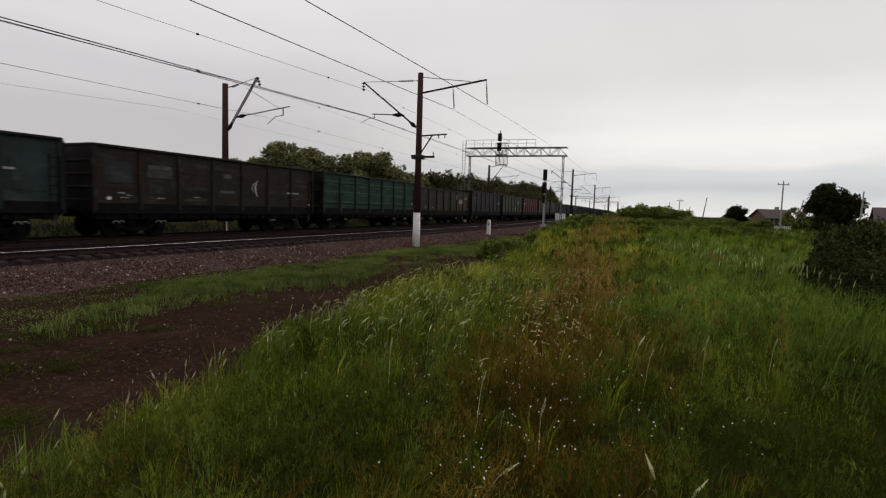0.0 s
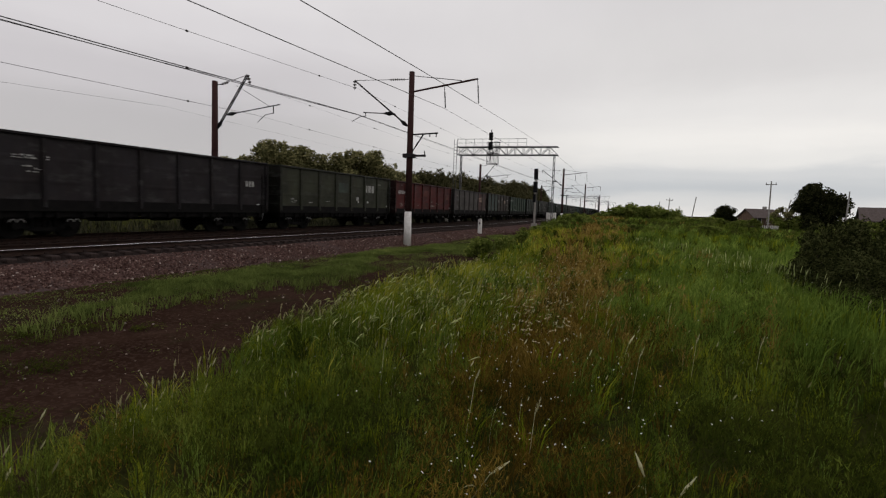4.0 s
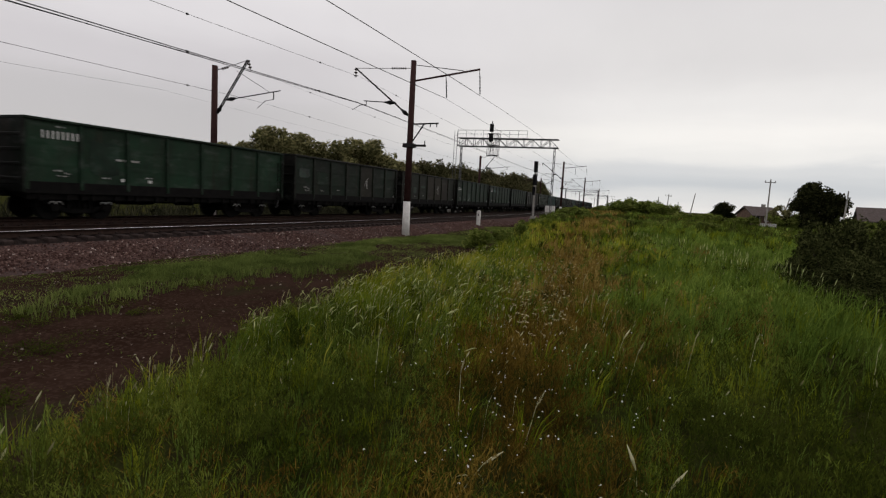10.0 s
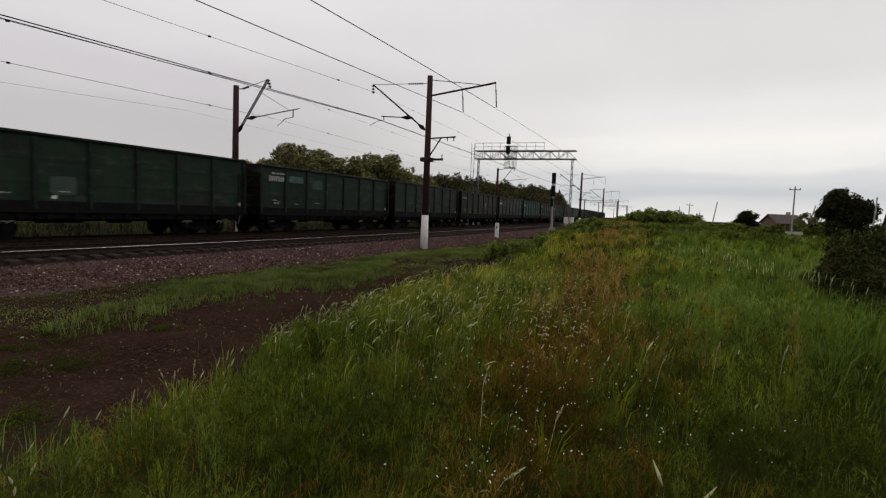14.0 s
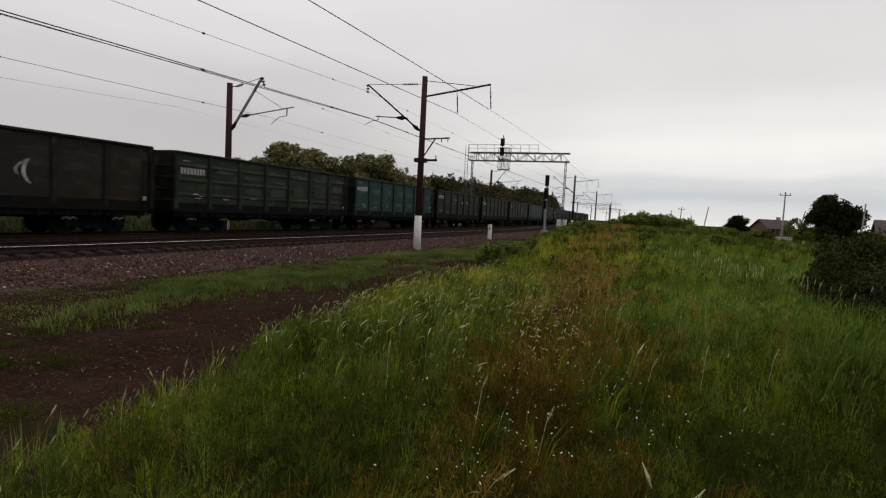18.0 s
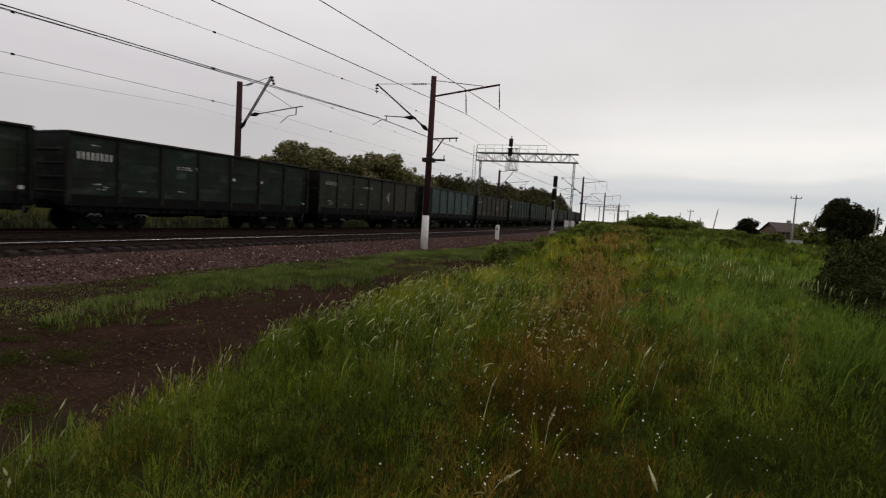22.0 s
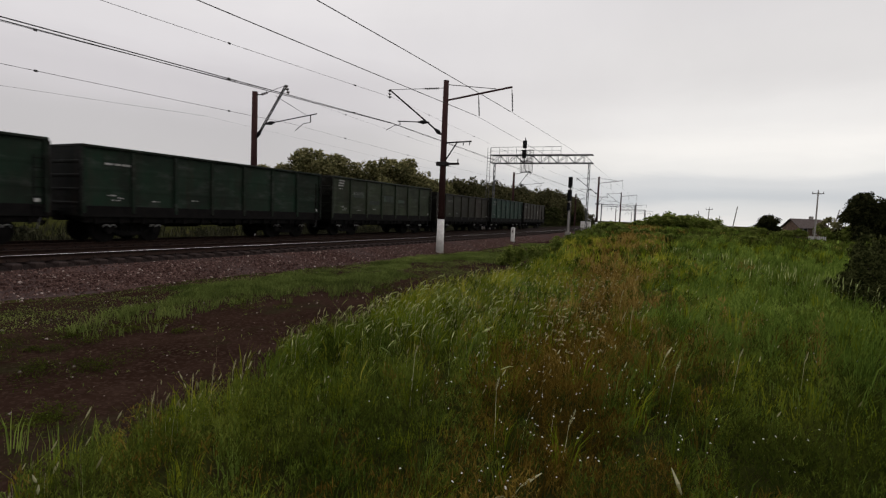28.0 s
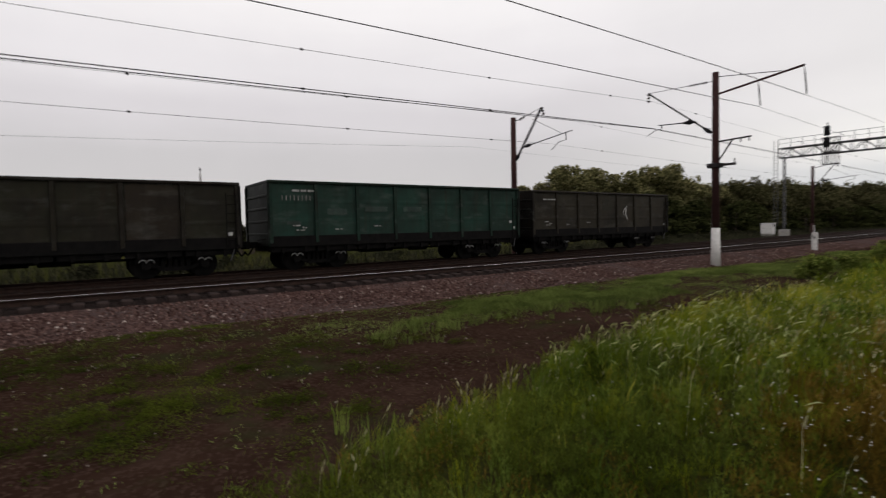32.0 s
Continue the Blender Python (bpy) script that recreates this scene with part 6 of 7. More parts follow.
def picket_fence(az, d, w, turn):
    x, y = polar(az, d)
    m = thing("picket_fence", "short pale board fence before the village house", "fence", at=Matrix.Translation((x, y, float(ground_z(x, y)))) @ pose(0, 0, 0, 0, 0, turn))
    n = int(w / 0.30)
    for k in range(n):
        part("board", boxed(-w / 2 + k * 0.30, -0.015, 0.05, -w / 2 + k * 0.30 + 0.2, 0.015, 0.80 + 0.05 * (k % 2)), M_CAP, m)
    for z in (0.2, 0.55):
        part("rail", boxed(-w / 2, 0.015, z, w / 2, 0.07, z + 0.09), M_BARK, m)


picket_fence(-7.5, 112, 2.7, 6)


def house(az, d, w, dep, wall, ridge, turn, label, wallmat):
    x, y = polar(az, d)
    z = float(ground_z(x, y))
    m = thing("house", label, "house", "houses", Matrix.Translation((x, y, z)) @ pose(0, 0, 0, 0, 0, turn))
    for name, b in (("wall", (-w / 2, -dep / 2, -0.3, w / 2, -dep / 2 + 0.2, wall)), ("wall", (-w / 2, dep / 2 - 0.2, -0.3, w / 2, dep / 2, wall)),
                    ("wall", (-w / 2, -dep / 2 + 0.2, -0.3, -w / 2 + 0.2, dep / 2 - 0.2, wall)), ("wall", (w / 2 - 0.2, -dep / 2 + 0.2, -0.3, w / 2, dep / 2 - 0.2, wall))):
        part(name, boxed(*b), wallmat, m)
    for side in (-1, 1):
        bm = bmesh.new()
        y0, y1 = side * (dep / 2 + 0.4), 0.0
        lo = wall - 0.25
        vs = [bm.verts.new(p) for p in ((-w / 2 - 0.4, y0, lo), (w / 2 + 0.4, y0, lo), (w / 2 + 0.4, y1, ridge), (-w / 2 - 0.4, y1, ridge),
                                        (-w / 2 - 0.4, y0, lo + 0.14), (w / 2 + 0.4, y0, lo + 0.14), (w / 2 + 0.4, y1, ridge + 0.14), (-w / 2 - 0.4, y1, ridge + 0.14))]
        for f in ((0, 1, 2, 3), (7, 6, 5, 4), (0, 4, 5, 1), (1, 5, 6, 2), (2, 6, 7, 3), (3, 7, 4, 0)):
            bm.faces.new([vs[i] for i in f])
        bmesh.ops.recalc_face_normals(bm, faces=bm.faces)
        part("roof", bm, M_ROOF, m)
    for side in (-1, 1):
        bm = bmesh.new()
        x0 = side * (w / 2 - 0.1)
        vs = [bm.verts.new((x0 + dx, yy, zz)) for dx in (-0.08, 0.08) for yy, zz in ((-dep / 2 + 0.1, wall), (dep / 2 - 0.1, wall), (0, ridge - 0.05))]
        for f in ((0, 1, 2), (5, 4, 3), (0, 3, 4, 1), (1, 4, 5, 2), (2, 5, 3, 0)):
            bm.faces.new([vs[i] for i in f])
        part("gable", bm, wallmat, m)
    part("chimney", boxed(w * 0.15, -0.3, ridge - 0.6, w * 0.15 + 0.6, 0.3, ridge + 0.7), M_CONC, m)
    for k in (-0.3, 0.05, 0.32):
        win = part("window", boxed(k * w - 0.5, -dep / 2 - 0.05, 1.0, k * w + 0.5, -dep / 2 + 0.0, 2.2), M_LIME, m, "white-framed window")
        part("pane", boxed(k * w - 0.4, -dep / 2 - 0.07, 1.1, k * w + 0.4, -dep / 2 - 0.05, 2.1), M_PANE, win)
    return m


house(-6.5, 135, 5.8, 5.6, 2.3, 4.0, 28, "old low village house with a pitched slate roof", M_WOODWALL)
house(-15.6, 118, 7.0, 6.5, 2.3, 4.4, -8, "old low village house with a grey pitched roof", M_WOODWALL)


# ---------------------------------------------------------------- grass
def blades(rng, x, y, h, w, bend, z=None, lift=0.0, a=None):
    """Tapered bent blades rooted at x, y."""
    n = len(x)
    z = ground_z(x, y) if z is None else z
    a = rng.uniform(0, 6.283, n) if a is None else a + rng.normal(0, 0.6, n)
    lean = bend * rng.uniform(0.3, 1.0, n) * h
    wind = 0.10 * h
    dx, dy = np.cos(a) * lean + wind, np.sin(a) * lean
    b = rng.uniform(0, 6.283, n)
    sx, sy = np.cos(b) * w / 2, np.sin(b) * w / 2
    p = np.zeros((n, 5, 3))
    p[:, 0] = np.stack([x - sx, y - sy, z - 0.03], -1)
    p[:, 1] = np.stack([x + sx, y + sy, z - 0.03], -1)
    mx, my, mz = x + 0.35 * dx, y + 0.35 * dy, z + lift + 0.6 * h
    p[:, 2] = np.stack([mx + sx * 0.8, my + sy * 0.8, mz], -1)
    p[:, 3] = np.stack([mx - sx * 0.8, my - sy * 0.8, mz], -1)
    p[:, 4] = np.stack([x + dx, y + dy, z + lift + h * np.sqrt(np.clip(1 - (bend * 0.6) ** 2, 0.2, 1))], -1)
    i = np.arange(n)[:, None] * 5
    f = np.concatenate([i + np.array([0, 1, 2, 3]), i + np.array([3, 2, 4])], 1).reshape(-1)
    return p.reshape(-1, 3), f, np.tile([4, 3], n)


def scatter(rng, r0, r1, density, az0=-32.0, az1=100.0):
    """Random places in a ring sector round the standpoint."""
    n = int(density * (r1 * r1 - r0 * r0) / 2 * radians(az1 - az0))
    r = np.sqrt(rng.uniform(r0 * r0, r1 * r1, n))
    a = np.radians(rng.uniform(az0, az1, n))
    return -r * np.sin(a), r * np.cos(a)


def dry_share(x, y):
    """How withered the meadow is: a brown strip runs along it, with ragged sides."""
    mid = np.interp(y, [0, 2.5, 4.3, 7.5, 11.5, 19, 34, 60, 90], [-0.6, -0.85, -1.0, -1.4, -2.0, -3.6, -5.0, -7.5, -12])
    wid = np.interp(y, [0, 4, 9, 20, 34, 90], [0.78, 0.80, 0.74, 0.95, 1.3, 2.2])
    ragged = 0.55 + 0.6 * wave(2.2 * x, 1.7 * y, 4.0)
    return np.clip(np.exp(-((x - mid + 0.22 * np.sin(1.7 * y)) / wid) ** 2) * (0.72 + 0.45 * ragged) + 0.16 * (wave(1.4 * x, 1.1 * y, 2.2) > 0.5) + 0.16 * smooth(4.4, 3.0, np.hypot(x, y)) * smooth(-0.9, -1.5, x) * (0.6 + ragged), 0, 1)


def gold_share(x, y):
    """Ripening yellow-green grass between the dry strip and the road."""
    off, s = offset_np(x, y)
    side = smooth(3.0, 6.0, np.hypot(x, y)) * smooth(-0.3, 0.6, off - edge_off(s)) * np.exp(-(np.maximum(0, off - edge_off(s) - 1.2) / 2.2) ** 2)
    return 0.75 * np.clip(side * (0.30 + 0.35 * smooth(5, 10, y) + 0.35 * wave(1.1 * x, 0.8 * y, 1.0)) + 0.16 * smooth(7, 30, y) * smooth(75, 38, y) * smooth(2.0, -4.0, x) * (0.7 + wave(0.4 * x, 0.25 * y, 5.5)) + 0.45 * smooth(6, 11, y) * np.exp(-((x + 0.17 * y + 0.6) / (0.8 + 0.06 * y)) ** 2), 0, 1)


def herb_share(x, y):
    """Dark feathery herbs, thickest in the lower meadow nearby, their colour standing for shade."""
    near_shade = np.maximum(smooth(8.5, 3.0, y) * smooth(-1.6, 0.2, x + 0.12 * y), 0.9 * smooth(4.6, 2.8, np.hypot(x, y)))
    return (1 - 0.85 * dry_share(x, y)) * np.clip(0.76 * near_shade + 0.34 * (wave(0.8 * x, 0.7 * y, 7.0) > 0.15) * smooth(30, 4, y) * (1 - 0.6 * near_shade), 0, 1)


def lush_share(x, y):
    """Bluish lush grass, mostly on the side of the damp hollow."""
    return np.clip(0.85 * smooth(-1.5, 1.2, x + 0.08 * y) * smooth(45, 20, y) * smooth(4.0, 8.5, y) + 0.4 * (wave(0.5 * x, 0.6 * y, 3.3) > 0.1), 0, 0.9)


def leaflets(rng, c, size, rise=0.25, slim=0.36):
    """Small pointed leaves, one round each given place."""
    m = len(c)
    a = rng.uniform(0, 6.283, m)
    u = np.stack([np.cos(a), np.sin(a), rng.normal(rise, 0.45, m)], -1) * size * rng.uniform(0.6, 1.7, (m, 1))
    v = np.stack([-np.sin(a), np.cos(a), rng.normal(0, 0.3, m)], -1) * size * slim
    return np.stack([c - u, c + v, c + u, c - v], 1).reshape(-1, 3)


def build_grass():
    rng = np.random.default_rng(21)
    # tussocks: ring, tussocks per square metre, blades in each, blade width, height
    rings = ((1.2, 4.0, 60, 18, 0.0062, 0.33), (4.0, 8.0, 46, 20, 0.0082, 0.40), (8.0, 16.0, 17, 18, 0.0125, 0.42), (16.0, 34.0, 4.6, 16, 0.026, 0.44), (34.0, 75.0, 1.1, 16, 0.060, 0.46), (75.0, 190.0, 0.16, 14, 0.18, 0.50))
    for k, (r0, r1, dens, each, w, h) in enumerate(rings):
        x, y = scatter(rng, r0, r1, dens, -34 if r1 < 60 else -30, 86 if r1 < 20 else 60 if r1 < 60 else 16)
        off, s = offset_np(x, y)
        keep = off > edge_off(s) - rng.exponential(0.2, len(x)) + 0.1
        # gaps between the clumps, and fewer grasses where herbs grow
        clump = wave(4.6 * x, 4.1 * y, 1.5) + 0.7 * wave(9.0 * x, 8.3 * y, 3.5)
        keep &= (rng.random(len(x)) < np.where(clump > -0.25, 1.0, 0.28 if r1 < 20 else 0.6)) & (rng.random(len(x)) > 0.72 * herb_share(x, y))
        x, y, clump = x[keep], y[keep], clump[keep]
        die = rng.random(len(x))
        dry = die < dry_share(x, y)
        straw = dry & (y > rng.normal(7.5, 1.5, len(x)))
        gold = ~dry & (rng.random(len(x)) < gold_share(x, y))
        patch = 0.5 + 0.5 * wave(0.9 * x, 1.0 * y, 5.0)
        tall = h * (0.55 + 0.55 * patch + 0.16 * np.clip(clump, -1, 1)) * rng.uniform(0.55, 1.3, len(x)) * np.where(dry, 0.85, 1.0) * np.where(herb_share(x, y) > 0.5, 0.72, 1.0)
        size = (0.05 + 0.06 * rng.random(len(x))) * (1 + 4 * (w - 0.006) / 0.07)
        n_t = len(x)
        turn = rng.uniform(0, 6.283, (n_t, each))
        rad = np.sqrt(rng.random((n_t, each))) * size[:, None]
        bx, by = (x[:, None] + rad * np.cos(turn)).ravel(), (y[:, None] + rad * np.sin(turn)).ravel()
        bh = (tall[:, None] * rng.uniform(0.4, 1.2, (n_t, each))).ravel()
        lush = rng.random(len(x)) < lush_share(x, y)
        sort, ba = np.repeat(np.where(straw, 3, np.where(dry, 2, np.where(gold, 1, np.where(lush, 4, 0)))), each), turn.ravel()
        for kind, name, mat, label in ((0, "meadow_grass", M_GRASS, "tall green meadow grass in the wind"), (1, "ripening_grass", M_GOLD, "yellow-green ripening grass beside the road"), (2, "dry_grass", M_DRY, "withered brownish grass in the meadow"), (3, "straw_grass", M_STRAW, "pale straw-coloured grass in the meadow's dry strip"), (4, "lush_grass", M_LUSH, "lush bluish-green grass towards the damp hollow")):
            which = sort == kind
            if which.sum() < 10:
                continue
            bend = np.repeat(rng.uniform(0.25, 0.75, n_t), each)[which]
            mat = M_FAR if r0 >= 34 and kind in (0, 1) else mat
            v, f, n = blades(rng, bx[which], by[which], bh[which], w * rng.uniform(0.5, 1.7, which.sum()), bend, a=ba[which])
            tagged(part_of(name, mesh_np(name, v, f, n), mat), label, "grass", kind="stuff")
    # the meadow goes on behind the standpoint
    x, y = scatter(rng, 0.8, 14.0, 16, 86, 326)
    off, s = offset_np(x, y)
    ok = off > edge_off(s) + 0.2
    bx, by = np.repeat(x[ok], 14) + rng.normal(0, 0.07, 14 * ok.sum()), np.repeat(y[ok], 14) + rng.normal(0, 0.07, 14 * ok.sum())
    v, f, n = blades(rng, bx, by, rng.uniform(0.15, 0.42, len(bx)), rng.uniform(0.008, 0.02, len(bx)), 0.55)
    tagged(part_of("meadow_grass", mesh_np("meadow_grass", v, f, n), M_GRASS), "tall green meadow grass in the wind", "grass", kind="stuff")
    # feathery and broad-leaved herbs fill the sward between the grasses
    for r0, r1, dens, each, size in ((1.4, 4.5, 105, 90, 0.0115), (4.5, 9.0, 38, 74, 0.0165), (9.0, 18.0, 12, 54, 0.030), (18.0, 44.0, 1.9, 40, 0.066), (44.0, 100.0, 0.32, 34, 0.15)):
        x, y = scatter(rng, r0, r1, dens, -34, 86 if r1 < 10 else 70 if r1 < 50 else 18)
        off, s = offset_np(x, y)
        keep = off > edge_off(s) + rng.uniform(-0.1, 0.5, len(x))
        clump = wave(3.1 * x, 2.8 * y, 6.5) + 0.6 * wave(7.0 * x, 6.3 * y, 2.5)
        keep &= rng.random(len(x)) < np.where(clump > -0.35, 0.9, np.where(np.hypot(x, y) < 6, 0.6, 0.3))
        x, y, clump = x[keep], y[keep], clump[keep]
        die = rng.random(len(x))
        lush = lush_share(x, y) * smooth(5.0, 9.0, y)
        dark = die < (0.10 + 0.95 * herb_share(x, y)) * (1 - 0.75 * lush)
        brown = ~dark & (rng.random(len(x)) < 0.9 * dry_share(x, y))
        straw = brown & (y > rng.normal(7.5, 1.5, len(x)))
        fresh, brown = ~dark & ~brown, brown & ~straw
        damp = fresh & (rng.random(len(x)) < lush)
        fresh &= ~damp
        for kind, name, mat, label in ((dark, "meadow_herbs", M_HERB, "feathery herbs among the grass, darkened in colour for shade"), (fresh, "leafy_weeds", M_WEED, "fresh green leafy weeds among the grass"), (brown, "withered_herbs", M_DRY, "withered brown herbs in the dry strip"), (straw, "straw_herbs", M_STRAW, "pale withered herbs in the dry strip"), (damp, "lush_weeds", M_LUSH, "lush bluish-green weeds towards the damp hollow")):
            hx, hy, hc = x[kind], y[kind], clump[kind]
            n_t = len(hx)
            if n_t < 3:
                continue
            tall, wide = rng.uniform(0.16, 0.40, n_t) * (1 + 0.22 * np.clip(hc, -1, 1)), rng.uniform(0.06, 0.16, n_t) * (1 + 14 * (size - 0.010))
            q = rng.random((n_t, each, 3))
            turn, rad = q[..., 0] * 6.283, np.sqrt(q[..., 1]) * wide[:, None] * (1.1 - 0.6 * q[..., 2])
            lean = rng.normal(0, 0.10, (n_t, 2))
            px = hx[:, None] + rad * np.cos(turn) + lean[:, :1] * q[..., 2]
            py = hy[:, None] + rad * np.sin(turn) + lean[:, 1:] * q[..., 2]
            pz = ground_z(hx, hy)[:, None] + q[..., 2] ** 0.75 * tall[:, None]
            v = leaflets(rng, np.stack([px, py, pz], -1).reshape(-1, 3), size * 1.2, 1.0, 0.22)
            tagged(part_of(name, mesh_np(name, v, np.arange(len(v)), np.full(len(v) // 4, 4)), mat), label, "herbs", kind="stuff")
    # short weeds on the dirt road and its verge
    x, y = scatter(rng, 3.0, 40.0, 420, 10, 110)
    off, s = offset_np(x, y)
    o = off - XN
    ragged = 0.5 + 0.22 * wave(2.6 * x, 2.2 * y, 4.0) + 0.2 * wave(6.1 * x, 5.3 * y, 1.0) + 0.14 * wave(13.0 * x, 12.0 * y, 3.0)
    band = smooth(4.1, 5.2, o) * smooth(9.0, 6.6, o) * (0.15 + 0.85 * smooth(0, 10, s)) + 0.55 * smooth(10, 19, s) * smooth(4.1, 5.2, o)
    strip = 0.012 + np.clip(band, 0, 1) * np.clip(-0.55 + 1.85 * ragged, 0, 1)
    keep = (o > 3.5) & (off < edge_off(s) + 0.3) & (rng.random(len(x)) < strip * np.where(np.hypot(x, y) > 22, 0.6, 0.85))
    x, y = x[keep], y[keep]
    some = rng.random(len(x)) < 0.22
    v, f, n = blades(rng, x[some], y[some], rng.uniform(0.03, 0.10, some.sum()), rng.uniform(0.008, 0.018, some.sum()), 0.9)
    tagged(part_of("road_grass", mesh_np("road_grass", v, f, n), M_TURF), "short sparse grass on the dirt road", "grass", kind="stuff")
    x, y = np.repeat(x, 4) + rng.normal(0, 0.05, 4 * len(x)), np.repeat(y, 4) + rng.normal(0, 0.05, 4 * len(y))
    v = leaflets(rng, np.stack([x, y, ground_z(x, y) + rng.uniform(0.0, 0.06, len(x))], -1), 0.018, 0.05)
    tagged(part_of("road_weeds", mesh_np("road_weeds", v, np.arange(len(v)), np.full(len(v) // 4, 4)), M_TURF), "creeping green weeds on the dirt road", "weeds", kind="stuff")
    # soft tussocks on the verge between the ballast and the dirt
    n_t = 14000
    s = rng.uniform(-6, 44, n_t)
    o = XN + rng.normal(6.2, 1.05, n_t) + 0.5 * np.sin(0.55 * s) + 0.45 * np.abs(rng.normal(0, 1.0, n_t)) * smooth(5, 12, s)
    x, y = line_np(o, s)
    rough = wave(1.1 * x, 0.7 * y, 2.6) + 0.5 * wave(3.2 * x, 2.6 * y, 7.0)
    keep = (rough > 0.02 + 0.8 * smooth(13, 1, s)) & (rng.random(n_t) < 0.75) & (o < edge_off(s) + 0.2)
    x, y, rough = x[keep], y[keep], rough[keep]
    each = 16
    bx, by = np.repeat(x, each) + rng.normal(0, 0.085, each * len(x)), np.repeat(y, each) + rng.normal(0, 0.085, each * len(x))
    bh = np.repeat(0.05 + 0.11 * np.clip(rough + 0.2, 0, 1.4), each) * rng.uniform(0.6, 1.5, len(bx))
    v, f, n = blades(rng, bx, by, bh, rng.uniform(0.010, 0.022, len(bx)), 0.85)
    tagged(part_of("verge_grass", mesh_np("verge_grass", v, f, n), M_TURF), "low lush grass on the verge beside the ballast", "grass", kind="stuff")
    # low leafy weeds in clumps on the bare dirt
    cx, cy, cr = [], [], []
    for wx, wy, wr, count in ((-10.6, -0.6, 0.9, 16), (-9.6, -1.6, 0.9, 14), (-7.9, 0.1, 0.55, 15), (-7.4, 1.0, 0.5, 12), (-6.1, 0.2, 0.5, 10), (-6.7, -0.5, 0.6, 10), (-8.7, 2.6, 0.55, 9), (-7.3, 3.5, 0.42, 9), (-5.0, 1.2, 0.35, 5), (-9.2, 0.8, 0.6, 9), (-8.8, 5.6, 0.6, 8), (-10.2, 3.4, 0.8, 10), (-9.4, 8.0, 0.7, 8), (-8.2, 11.5, 0.8, 10), (-12.2, 0.4, 1.0, 26), (-11.4, -1.2, 0.9, 18), (-7.0, 0.5, 0.6, 22), (-8.7, 1.7, 0.8, 26), (-6.3, 1.9, 0.4, 12), (-8.9, 4.3, 0.7, 16), (-13.0, 2.2, 0.8, 14), (-5.6, 2.6, 0.3, 8)):
        for _ in range(count):
            cx.append(rng.normal(wx, wr * 0.7))
            cy.append(rng.normal(wy, wr * 0.7))
            cr.append(rng.uniform(0.12, 0.42))
    cx, cy, cr = np.array(cx), np.array(cy), np.array(cr)
    q = rng.random((len(cx), 170, 3))
    turn, rad = q[..., 0] * 6.283, q[..., 1] ** 0.8 * cr[:, None]
    px, py = cx[:, None] + rad * np.cos(turn), cy[:, None] + rad * np.sin(turn)
    pz = ground_z(px, py) + q[..., 2] ** 1.5 * 0.42 * cr[:, None] * (1 - 0.6 * q[..., 1])
    v = leaflets(rng, np.stack([px, py, pz], -1).reshape(-1, 3), 0.016, 0.25)
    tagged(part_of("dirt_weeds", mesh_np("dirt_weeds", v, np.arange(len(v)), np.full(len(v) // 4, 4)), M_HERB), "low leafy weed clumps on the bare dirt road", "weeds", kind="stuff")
    # rough grass beyond the far track, the train's shade put into its colour
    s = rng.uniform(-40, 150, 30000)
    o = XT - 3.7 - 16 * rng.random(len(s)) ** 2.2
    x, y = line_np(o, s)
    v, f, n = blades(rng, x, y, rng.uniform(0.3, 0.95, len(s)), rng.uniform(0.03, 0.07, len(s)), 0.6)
    tagged(part_of("rough_grass", mesh_np("rough_grass", v, f, n), M_ROUGH_SHADED), "rough grass behind the far track, darkened for the train's shade", "grass", kind="stuff")


def seed_heads(rng, x, y, h, size):
    """Thin stalks with a feathery spindle-shaped head, leaning in the wind."""
    n = len(x)
    z = ground_z(x, y)
    lean = rng.uniform(0.05, 0.30, n) * h
    a = rng.normal(0.2, 0.9, n)
    tx, ty, tz = x + np.cos(a) * lean, y + np.sin(a) * lean, z + h
    sv, sf, sn = blades(rng, x, y, h * 0.98, np.full(n, 0.0018), 0.1)
    # spindle of six sides
    t = np.linspace(0, 1, 5)
    prof = np.array([0.12, 0.8, 1.0, 0.6, 0.05])
    ring = np.linspace(0, 2 * np.pi, 5)[:-1]
    ux, uy, uz = np.cos(a) * 0.45, np.sin(a) * 0.45, np.full(n, 0.9)
    L = size
    c = np.stack([x + 0.55 * np.cos(a) * lean + 0.18 * h * 0.6, y + 0.55 * np.sin(a) * lean, z + h * 0.86], -1)
    v = np.zeros((n, 5, 4, 3))
    for i in range(5):
        for k in range(4):
            r = prof[i] * L * 0.10
            v[:, i, k, 0] = c[:, 0] + ux * L * t[i] + r * np.cos(ring[k])
            v[:, i, k, 1] = c[:, 1] + uy * L * t[i] + r * np.sin(ring[k])
            v[:, i, k, 2] = c[:, 2] + uz * L * t[i]
    idx = np.arange(20).reshape(5, 4)
    q = np.stack([idx[:-1], np.roll(idx[:-1], -1, 1), np.roll(idx[1:], -1, 1), idx[1:]], -1).reshape(-1)
    f = (np.arange(n)[:, None] * 20 + q[None]).reshape(-1)
    m = len(sv)
    return np.concatenate([sv, v.reshape(-1, 3)]), np.concatenate([sf, f + m]), np.concatenate([sn, np.full(n * 16, 4)])


